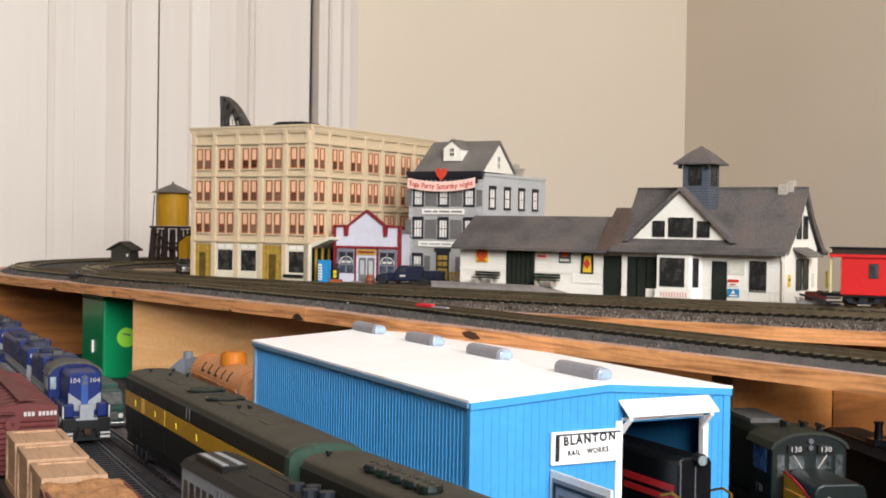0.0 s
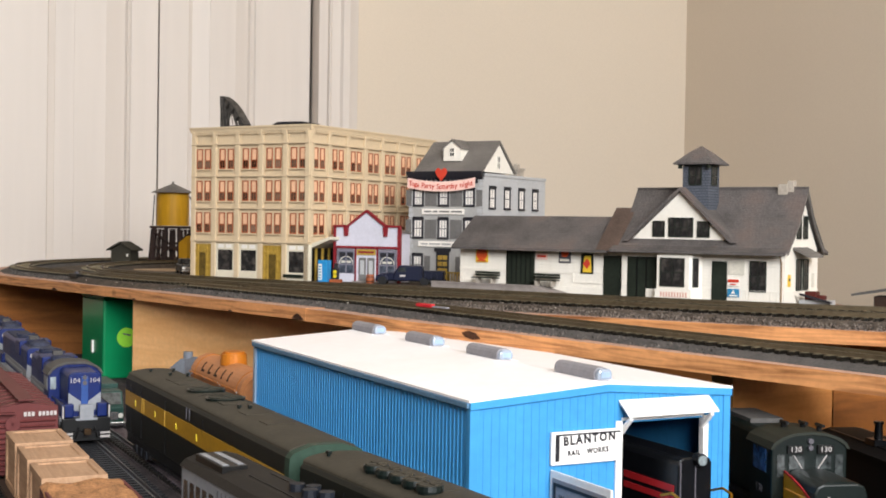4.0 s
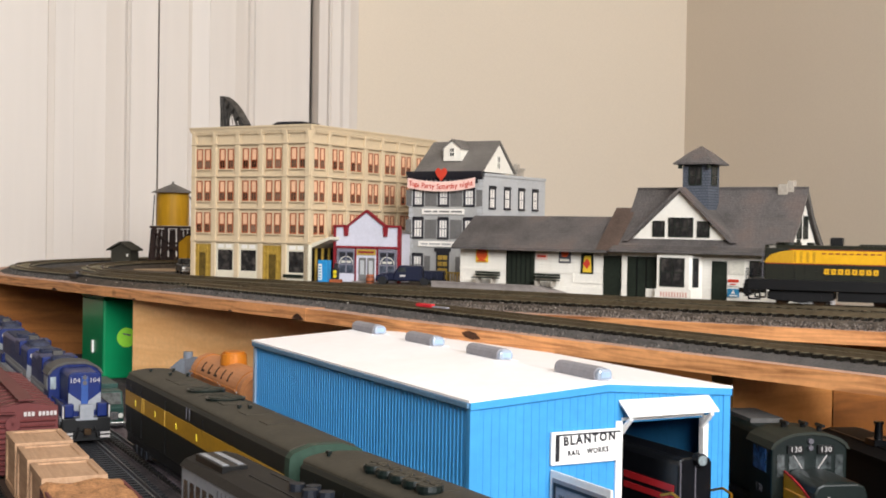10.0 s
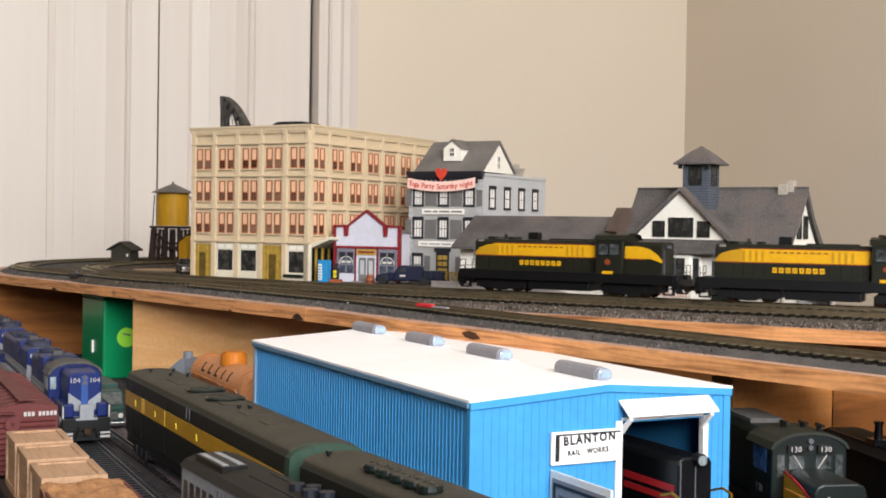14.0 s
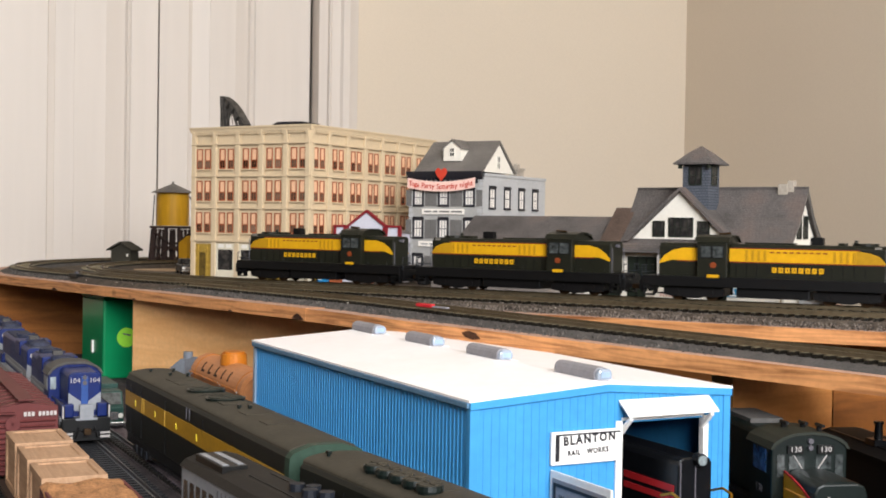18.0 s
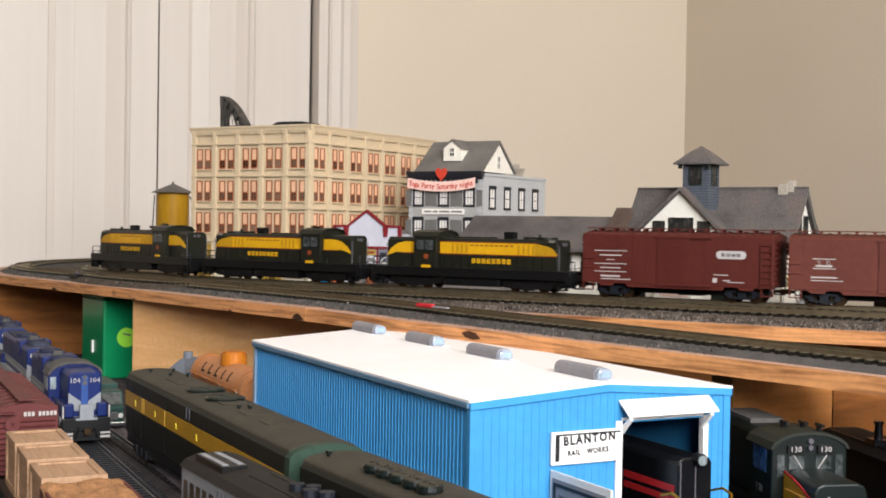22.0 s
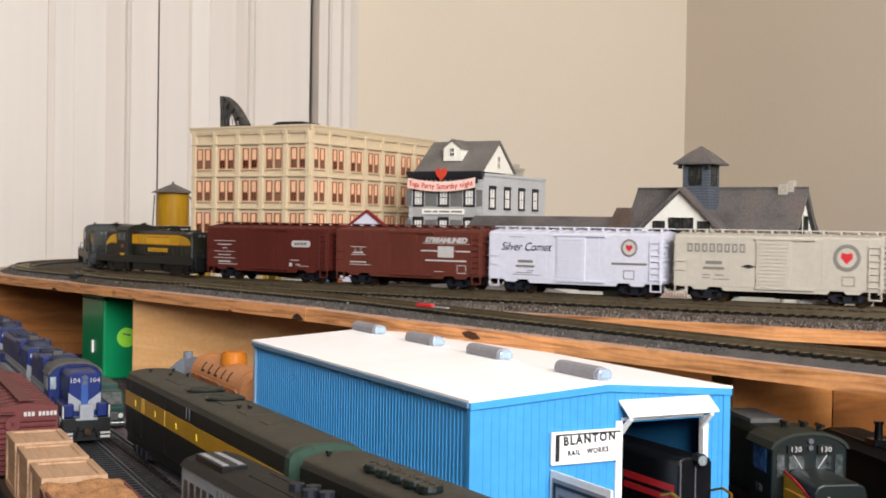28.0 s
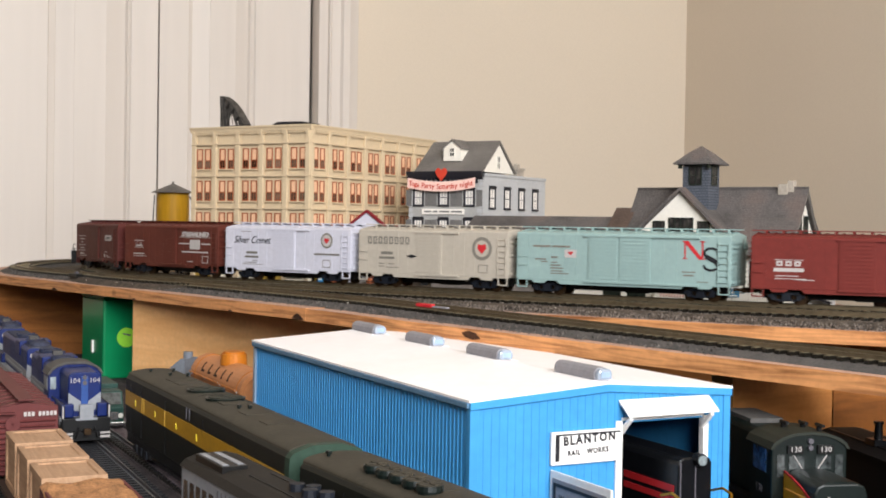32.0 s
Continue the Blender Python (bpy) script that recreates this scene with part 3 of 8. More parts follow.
M["redpaint"] = surface("dark_red_trim", "7d2028", 0.5, vary=0.1)
M["bannerred"] = surface("red_ink", "c2402e", 0.6, vary=0.05, bump=0.0)
M["lilac"] = surface("pale_lilac_siding", "c6c5d0", 0.6, vary=0.05)
M["slategrey"] = surface("dark_grey_plastic", "56545a", 0.45, vary=0.15)
M["faded"] = surface("faded_red_ink", "c98f80", 0.7, vary=0.1, bump=0.0)
M["paper2"] = surface("aged_card", "cfcabc", 0.7, vary=0.06, blotch=200, bump=0.0)
M["goldpipe"] = surface("brass_pipe", "8a6636", 0.4, vary=0.1)
M["ink"] = surface("black_ink", "222226", 0.6, vary=0.05, bump=0.0)
M["blueink"] = surface("blue_ink", "3480a8", 0.5, vary=0.05, bump=0.0)
M["yellowink"] = surface("yellow_ink", "d9b53a", 0.5, vary=0.08, bump=0.0)
M["orangeink"] = surface("orange_ink", "d0542c", 0.5, vary=0.08, bump=0.0)
M["roofrust"] = shingles("rust_stained_shingles", "5e4e45", "7a7a7a", 3.0, 2.0, 0.2, 0.3, "6e4630", 0.7)
M["slate"] = shingles("blue_grey_tower_shingles", "575c66", "505050", 2.6, 2.4, 0.6, 0.15)
M["bayframe"] = surface("grey_lilac_window_frame", "77747f", 0.55, vary=0.08)
M["storeglass"] = surface("grey_shop_glass", "4a4f5a", 0.15, vary=0.4, blotch=120, bump=0)
M["brickwork"] = surface("tan_chimney", "a39a8e", 0.8, vary=0.15)
M["concrete"] = surface("grey_platform_stone", "8d8580", 0.9, vary=0.2, grain=1200, blotch=80, bump=0.6)

HOTEL_WIN = Shape().box(-4.3, -3.2, -0.6, 0.4, 0, 23).box(3.2, 4.3, -0.6, 0.4, 0, 23).box(-3.2, 3.2, -0.6, 0.4, 21.8, 23).box(-3.2, 3.2, -0.6, 0.4, 0, 1.4).box(-3.2, 3.2, -0.45, 0.2, 9.2, 10.2).box(-0.25, 0.25, -0.4, 0.1, 1.4, 9.2)
WIN_FRAME = HOTEL_WIN.mesh("hotel_window", M["brickred"])
WIN_SHADE = Shape().box(-2.6, 2.6, -0.25, 0.15, 9.8, 22).mesh("shade", M["shade"])
WIN_PANE = Shape().box(-3.3, 3.3, -0.2, 0.18, 1.2, 9.6).mesh("pane", surface("dim_window_glass", "5a4a3e", 0.2, vary=0.5, blotch=150, bump=0, each=0.8))


def hotel():
    W, D, H = 168, 262, 170.5
    t = thing("hotel", pose(-0.29, 1.43, DECK, 0, 0, -30.4), "four-storey cream model hotel with red-brown paired windows", "model building")
    part("wall", Shape().box(1.5, W - 1.5, 1.5, D, 0, H - 6), M["cream"], t)
    part("roof", Shape().box(3, W - 3, 3, D - 3, H - 5.8, H - 5), M["black"], t)
    levels = (51, 87, 123)
    bw, sd = W / 5, 35.7
    faces = [(Matrix.Identity(4), 5, bw, W), (mm(W, 0, 0, 0, 0, 90), 7, sd, D)]
    for fi, (fm, n, w_, tot) in enumerate(faces):
        for i in range(n + 1):
            x = min(max(i * w_, 3.2), tot - 3.2)
            s = Shape().box(x - 3, x + 3, -1.2, 1.4, 40 if fi else 0, H - 3)
            if fi and i < 2:
                s = Shape().box(x - 3, x + 3, -1.2, 1.4, 40, H - 3)
            part("pilaster", s, M["cream"], t, where=fm, bevel=0.4)
            part("bracket", Shape().prism([(-1.6, 0), (-2.6, 8), (-1, 8), (-1, 0)], x - 1.6, x + 1.6, "x"), M["cream"], t, where=fm @ mm(0, 0, H - 13))
        for z, pr, h in ((40, 2.0, 3.0), (77.5, 1.6, 2.2), (113.5, 1.6, 2.2), (H - 21, 1.8, 2.4)):
            part("belt_course", Shape().prism([(1.5, 0), (-pr * 0.5, 0), (-pr, h * 0.4), (-pr, h), (1.5, h)], 0.2, tot - 0.2, "x"), M["cream"], t, where=fm @ mm(0, 0, z))
        part("cornice", Shape().prism([(1.5, 0), (-1.3, 0), (-2, 3), (-3, 4.4), (-3, 6), (1.5, 6)], -2 if fi == 0 else 1.6, tot + (2 if fi == 0 else 0), "x"), M["cream"], t, where=fm @ mm(0, 0, H - 6))
        den = Shape().box(0, 1.3, -2.2, -1.2, H - 9, H - 6.2).mesh("dentil", M["cream"])
        k = 2.0
        while k < tot - 2:
            part("dentil", den, None, t, where=fm @ mm(k, 0, 0))
            k += 3.2
        for z in levels:
            for i in range(n):
                for o in (-6.0, 6.0):
                    wdw = part("window", WIN_FRAME, None, t, where=fm @ mm((i + 0.5) * w_ + o, 1.3, z))
                    part("shade", WIN_SHADE, None, wdw)
                    part("pane", WIN_PANE, None, wdw)
                part("sill", Shape().box(-10.5, 10.5, -1.0, 1.5, -1.4, 0), M["cream"], t, where=fm @ mm((i + 0.5) * w_, 0, z))
    # street floor, front
    for i in range(5):
        x = i * bw + 3.2
        wd = bw - 6.4
        if i in (0, 3):
            d = part("doorway", Shape().box(x, x + wd, 1.0, 1.9, 0, 38), M["gold"], t, "gold recessed doorway")
            part("door_leaf", Shape().box(x + 9, x + 18, 0.4, 1.0, 1, 28), M["dimgold"], d)
            for k in (x + 1, x + 6.5, x + 19.5, x + wd - 2):
                part("mullion", Shape().box(k, k + 1.3, 0.0, 1.0, 0, 37), M["gold"], d)
            part("transom", Shape().box(x, x + wd, 0.1, 1.0, 29, 31), M["gold"], d)
        else:
            s = part("shopfront", Shape().box(x, x + wd, 0.2, 1.6, 0, 9).box(x, x + 2.5, 0.2, 1.6, 9, 39).box(x + wd - 2.5, x + wd, 0.2, 1.6, 9, 39).box(x + 2.5, x + wd - 2.5, 0.2, 1.6, 32, 39), M["cream2"], t)
            part("shop_window", Shape().box(x + 2.5, x + wd - 2.5, 1.0, 1.5, 9, 32), M["darkglass"], s)
            part("transom_light", Shape().box(x + 4, x + 12, 0.0, 0.4, 34, 38).box(x + 15, x + 23, 0.0, 0.4, 34, 38), M["paper"], s)
    part("flower_box", Shape().box(4 * bw + 1, 4 * bw + 27, -3, 0, 4, 7), M["darkgreen"], t, "dark green plant box")
    part("corner_post", Shape().box(W - 6, W + 1, -1.2, 4, 0, 40), M["cream2"], t)
    # side: entrance under a canopy, its inner shade a flat black sheet
    rec = part("side_recess", Shape().box(W - 1.4, W - 0.9, 5, 66, 0, 38), M["black"], t)
    for y in (12, 24, 36, 50):
        part("gold_column", Shape().box(W - 1, W + 0.6, y, y + 3, 0, 37), M["gold"], t)
    part("canopy", Shape().prism([(0, 36), (26, 46), (26, 49), (0, 41)], 2, 70, "y"), M["cream2"], t, where=mm(W, 0, 0), bevel=0.4)
    part("side_shopfront", Shape().box(W - 1.4, W - 0.4, 66, D - 2, 2, 38), M["cream2"], t)
    # roof hatch, leaning plate
    part("roof_plate", Shape().prism([(108, 0), (157, 1.5), (151, 3), (117, 3.5)], 8, 34, "y"), M["trimblack"], t, "dark flat roof plate", where=mm(0, 0, H + 1))
    return t


hotel()


M["lattice"] = surface("dusty_grey_lattice", "45413d", 0.7, vary=0.45, grain=350, blotch=120)


def bridge_piece():
    """Grey curved lattice left standing on the hotel roof."""
    t = thing("lattice_piece", pose(-0.29, 1.43, DECK + 0.170, 0, 0, -30.4) @ mm(24, 26, 2), "grey plastic curved lattice piece on the hotel roof", "model part")
    arc = [(0, 36), (7, 34), (14, 29), (21, 22), (28, 13), (35, 3)]
    for i in range(len(arc) - 1):
        (a, b), (c, d) = arc[i], arc[i + 1]
        part("arc_plate", Shape().prism([(a, b), (c, d), (c - 6, d - 6), (a, b - 11)], -7, 7, "y"), M["lattice"], t)
    part("upright", Shape().box(0, 4, -6, 6, 0, 36), M["lattice"], t)
    part("brace", Shape().prism([(3, 0), (6, 0), (13, 27), (10, 29)][::1], -1, 1, "y"), M["lattice"], t)
    part("brace", Shape().prism([(20, 0), (22, 0), (9, 30), (7, 30)], -1.2, 1.2, "y"), M["lattice"], t)
    for k in range(6):
        part("lace_bar", Shape().rod((6 + k * 4.6, -7.4, 3), (2 + k * 5.2, -7.4, 33 - k * 5.4), 0.5), M["lattice"], t)
    part("foot", Shape().box(-2, 36, -4, 4, -0.5, 2), M["lattice"], t)
    for k in range(5):
        part("tooth", Shape().box(-2.2, 0, -2, 2, 4 + k * 7, 6.5 + k * 7), M["lattice"], t)


bridge_piece()


def ring(x0, x1, z0, z1, t, y0, y1):
    """A rectangular frame of bar width t as one closed mesh."""
    o = [(x0, z0), (x1, z0), (x1, z1), (x0, z1)]
    n = [(x0 + t, z0 + t), (x1 - t, z0 + t), (x1 - t, z1 - t), (x0 + t, z1 - t)]
    v = [(x, y, z) for y in (y0, y1) for loop in (o, n) for x, z in loop]
    fs = []
    for k in range(4):
        l = (k + 1) % 4
        fs += [(k, l, 4 + l, 4 + k), (8 + l, 8 + k, 12 + k, 12 + l), (l, k, 8 + k, 8 + l), (4 + k, 4 + l, 12 + l, 12 + k)]
    return Shape().add(v, fs)


def sash_window(parent, m, w, h, frame_mat, pane_mat, bars=2, trim=None, name="window"):
    if parent.parent:                       # a window in a part of a house belongs to the house
        parent, m = parent.parent, parent.matrix_basis @ m
    wd = part(name, ring(-w / 2, w / 2, 0, h, 0.9, -0.7, 0.3), frame_mat, parent, where=m)
    part("meeting_rail", Shape().box(-w / 2 + 0.9, w / 2 - 0.9, -0.5, -0.06, h / 2 - 0.4, h / 2 + 0.4), frame_mat, wd)
    for i in range(1, bars):
        x = -w / 2 + w * i / bars
        part("glazing_bar", Shape().box(x - 0.25, x + 0.25, -0.4, -0.06, 0.9, h - 0.9), frame_mat, wd)
    part("pane", Shape().box(-w / 2 + 0.9, w / 2 - 0.9, -0.05, 0.25, 0.9, h - 0.9), pane_mat, wd)
    if trim:
        part("hood", Shape().box(-w / 2 - 1.5, w / 2 + 1.5, -1.6, 0.2, h, h + 2.2).box(-w / 2 - 0.8, w / 2 + 0.8, -1.3, 0.2, h + 2.2, h + 3.2), trim, wd)
        part("jamb", Shape().box(-w / 2 - 1.3, -w / 2, -1.0, 0.2, 0, h).box(w / 2, w / 2 + 1.3, -1.0, 0.2, 0, h), trim, wd)
        part("sill", Shape().box(-w / 2 - 1.6, w / 2 + 1.6, -1.6, 0.2, -1.4, 0), trim, wd)
    return wd


def grey_house():
    W, D, H = 97, 158, 122
    t = thing("town_house", pose(-0.042, 1.40, DECK, 0, 0, -30), "three-storey grey model town house hung with a party banner", "model building")
    part("front_wall", Shape().box(4, W - 1, 0, 3, 0, H), M["greywall"], t)
    part("side_wall", Shape().box(W - 3, W, 3.1, D, 0, H - 4).box(4, 7, 3.1, D, 0, H - 4).box(7, W - 3, D - 3, D, 0, H - 4), M["bluegreywall"], t, "pale blue-grey side wall")
    part("flat_roof", Shape().box(3, W - 3, 60, D - 3, H - 9, H - 8), M["roofgrey"], t)
    for k in range(20):
        z = 2 + k * 5.8
        part("quoin", Shape().box(W - 0.2, W + 0.5, 0.2, 7 if k % 2 else 4.5, z, z + 4.8).box(W - (6 if k % 2 else 4), W + 0.5, -0.5, 0.2, z, z + 4.8), M["bluegreywall"], t)
        part("quoin", Shape().box(3.5, 8 if k % 2 else 9.5, -0.5, 0.2, z, z + 4.8), M["bluegreywall"], t)
    part("parapet", Shape().box(W - 3.4, W + 1.2, 3.1, D, H - 4, H - 1), M["bluegreywall"], t)
    part("cornice", Shape().prism([(3, 0), (-2, 0), (-4, 4), (-5, 7), (-5, 9), (3, 9)], 2, W + 0.5, "x"), M["trimblack"], t, "black bracketed cornice", where=mm(0, 0, H - 8))
    for k in range(15):
        part("cornice_bracket", Shape().box(5 + k * 6, 7 + k * 6, -3.4, 0, H - 12, H - 7.8), M["trimblack"], t)
    part("roof", Shape().prism([(-4, 0), (38, 35.6), (80, 0), (76, 0), (38, 32.2), (0, 0)], 12, W + 1, "x"), M["roofgrey"], t, "grey gabled roof", where=mm(0, 0, H + 1))
    g = part("gable", Shape().prism([(1, 0), (38, 31.9), (75, 0)], W - 3, W - 0.5, "x"), M["white"], t, "white gable end", where=mm(0, 0, H + 0.5))
    sash_window(g, mm(W - 0.4, 37, 4, 0, 0, 90), 8, 15, M["white"], M["darkglass"])
    part("gable", Shape().prism([(1, 0), (38, 31.9), (75, 0)], 13, 15.5, "x"), M["white"], t, where=mm(0, 0, H + 0.5))
    d = part("dormer", Shape().prism([(38, 0), (38, 14), (49, 22), (60, 14), (60, 0)], 5, 30, "y"), M["white"], t, "white roof dormer", where=mm(5.2, 2, H + 12.9))
    part("dormer_roof", Shape().prism([(36.4, 12.6), (49, 22.4), (61.6, 12.6), (61.6, 14.0), (49, 24.2), (36.4, 14.0)], 3.6, 35, "y"), M["roofgrey"], d)
    sash_window(d, mm(49, 4.9, 4.6), 7, 10, M["white"], M["darkglass"])
    part("chimney", Shape().box(W - 15, W - 5, 93, 110, H - 8, H + 6).box(W - 16, W - 4, 92, 111, H + 6, H + 9).cyl(W - 10, 97, H + 9, 2, 4.5, n=8).cyl(W - 10, 105, H + 9, 2, 4.5, n=8), M["brickwork"], t, "grey brick chimney with pots")
    for z, hh in ((85.5, 17), (49.5, 20), (9, 20)):
        for i, x in enumerate((16, 48.5, 81)):
            if z == 9 and i == 1:
                dr = part("door", Shape().box(x - 8, x + 8, -1, 0.2, 0, 34).box(x - 10, x + 10, -2, 0.2, 34, 38), M["trimblack"], t, "black panelled front door")
                for k in range(2):
                    for j in range(4):
                        part("pane", Shape().box(x - 6 + k * 6.5, x - 0.5 + k * 6.5, -1.3, -0.9, 4 + j * 7, 9 + j * 7), M["gold"], dr)
                continue
            sash_window(t, mm(x, -0.2, z), 11, hh, M["slategrey"], M["paper"], 3, M["trimblack"])
            for sx in (-1, 1):
                sh = Shape().box(x + sx * 12.5 - 3.6, x + sx * 12.5 + 3.6, -0.9, -0.05, z - 1, z + hh)
                leaf = part("shutter", sh, M["shutter"], t)
                for k in range(8):
                    part("slat", Shape().box(x + sx * 12.5 - 2.8, x + sx * 12.5 + 2.8, -1.2, -0.9, z + 1 + k * hh / 8.5, z + 1.8 + k * hh / 8.5), M["shutter"], leaf)
    for i in range(4):
        for z in (84, 44):
            sash_window(t, mm(W + 0.2, 22 + i * 36, z - 1, 0, 0, 90), 12.5, 21.5, M["slategrey"], M["paper"], 2, M["trimblack"])
    # signs
    for z, w_, txt in ((78.5, 54, ((25, 34), (36, 42), (44, 57), (59, 73))), (42.5, 62, ((21, 30), (32, 46), (48, 60), (62, 76)))):
        b = part("name_board", Shape().box(48.5 - w_ / 2, 48.5 + w_ / 2, -2.2, -1.0, z - 3, z + 3), M["paper"], t, "white name board")
        for x0, x1 in txt:
            part("text_bar", Shape().box(x0, x1, -2.5, -2.2, z - 0.9, z + 0.9), M["shutter" if w_ < 60 else "greywall"], b)
    n = 14
    b = Shape()
    vs, fs = [], []
    for i in range(n + 1):
        x = 5 + i * 86 / n
        sag = -4.5 * (1 - ((x - 48) / 43) ** 2)
        vs += [(x, -6.5, 105 + sag), (x, -6.5, 116 + sag), (x, -6, 116 + sag), (x, -6, 105 + sag)]
        if i:
            a, c = 4 * i - 4, 4 * i
            fs += [(a, c, c + 1, a + 1), (a + 1, c + 1, c + 2, a + 2), (a + 2, c + 2, c + 3, a + 3), (a + 3, c + 3, c, a)]
    b.add(vs, fs)
    bn = part("banner", b, M["pinkpaper"], t, "pale pink paper banner with red letters")
    words = "Toga Party Saturday night"
    for i, ch in enumerate(words):
        x = 9 + i * 78 / (len(words) - 1)
        if ch != " ":
            writing(ch, 8.0, M["bannerred"], bn, mm(x, -6.7, 110.4 - 4.5 * (1 - ((x - 48) / 43) ** 2), 90), "letter", weight=0.1)
    heart = [(0, -8), (6.5, -1), (8, 3), (6.5, 6.5), (3.5, 7.5), (0, 4.5), (-3.5, 7.5), (-6.5, 6.5), (-8, 3), (-6.5, -1)]
    part("heart", Shape().prism(heart, -8.5, -7.2, "y"), M["bannerred"], t, "red paper heart", where=mm(49, 0, 119.5) @ Matrix.Scale(0.94, 4), bevel=0.3)
    rl = part("porch_rail", Shape().box(58, 99, -12.3, -10.7, 11, 12.5), M["gold"], t, "tan wooden porch rail")
    for k in range(12):
        part("baluster", Shape().box(60 + k * 3.2, 61 + k * 3.2, -12, -11, 0, 11), M["gold"], rl)


grey_house()


def red_store():
    W, D, H = 76, 34, 60
    t = thing("corner_store", pose(-0.1175, 1.352, DECK, 0, 0, -20), "small lilac model store with dark red trim", "model building")
    part("wall", Shape().box(2, W - 2, 1, D, 0, H - 6), M["lilac"], t)
    top = [(0, 38), (0, 60), (14, 60), (14, 58), (38, 76), (62, 58), (62, 60), (W, 60), (W, 38)]
    part("false_front", Shape().prism(top, -1, 1, "y"), M["lilac"], t)
    for a, b in (((-1, 60), (16, 60)), ((60, 60), (W + 1, 60)), ((15, 59), (39, 77)), ((37, 77), (61, 59))):
        d = Vector((b[0] - a[0], b[1] - a[1])).normalized()
        n_ = Vector((-d.y, d.x)) * 2.2
        part("red_moulding", Shape().prism([a, b, (b[0] + n_.x, b[1] + n_.y), (a[0] + n_.x, a[1] + n_.y)], -3.5, 2, "y"), M["redpaint"], t)
    for x in (14, 60):
        part("bracket", Shape().prism([(x - 2, 50), (x + 2, 50), (x + 3, 60), (x - 3, 60)], -3, 0, "y"), M["redpaint"], t)
    for x in (-1.5, W - 2.5):
        part("corner_board", Shape().box(x + 0.4, x + 3.4, -2, 3, 0, 60), M["redpaint"], t)
    part("belt", Shape().box(2.5, W - 2.5, -2, 0.5, 37, 39.5), M["redpaint"], t)
    for x in (4, 52):
        b = part("bay_window", Shape().box(x, x + 20, -2, 0.8, 0, 10).box(x, x + 1.5, -2, 0.8, 10, 36).box(x + 18.5, x + 20, -2, 0.8, 10, 36).box(x + 1.5, x + 18.5, -2, 0.8, 33, 36).box(x + 9.4, x + 10.6, -2, 0.8, 10, 33), M["bayframe"], t)
        part("glass", Shape().box(x + 1.5, x + 18.5, -0.8, 0.2, 10, 33), M["storeglass"], b)
        part("stall_panel", Shape().box(x, x + 20, -2.3, -2, 0.2, 9.6), M["lilac"], b)
        part("fanlight", Shape().box(x + 2, x + 9, -1.1, -0.8, 28, 32).box(x + 11, x + 18, -1.1, -0.8, 28, 32), M["trimblack"], b)
        arch = [(x + 10 + 8.5 * math.cos(a), 20 + 8.5 * math.sin(a)) for a in [i * math.pi / 8 for i in range(9)]]
        arch += [(x + 10 + 7.6 * math.cos(a), 20 + 7.6 * math.sin(a)) for a in [i * math.pi / 8 for i in range(8, -1, -1)]]
        part("arched_bar", Shape().prism(arch, -1.2, -0.8, "y"), M["paper2"], b)
        part("poster", Shape().box(x + 4.5, x + 15.5, -1.3, -0.9, 21, 23.4), M["paper2"], b)
        part("sash_rail", Shape().box(x + 1.5, x + 18.5, -2, -0.4, 18.6, 19.8), M["bayframe"], b)
    d = part("entrance", Shape().box(26, 50, -1, 0.6, 0, 36), M["lilac"], t)
    for x in (29, 39):
        part("door_leaf", Shape().box(x, x + 8.5, -1.6, -1, 0, 27), M["shutter"], d)
        part("door_glass", Shape().box(x + 2, x + 6.5, -1.8, -1.5, 9, 24), M["bluegreywall"], d)
    for x in (24.6, 50):
        part("red_post", Shape().box(x, x + 1.4, -2.2, -1.0, 0, 37), M["redpaint"], d)
    part("sign_board", Shape().box(27, 49, -2.4, -1.4, 30, 36), M["gold"], d, "tan wooden shop sign")
    part("text_bar", Shape().box(29, 47, -2.7, -2.3, 32, 34), M["redpaint"], d)
    part("roof", Shape().prism([(0, 54), (38, 62), (W, 54), (W, 55), (38, 63.5), (0, 55)], 1.1, D, "y"), M["roofgrey"], t)
    part("step", Shape().box(24, 52, -8, -2.1, 0, 2), M["concrete"], t)


red_store()


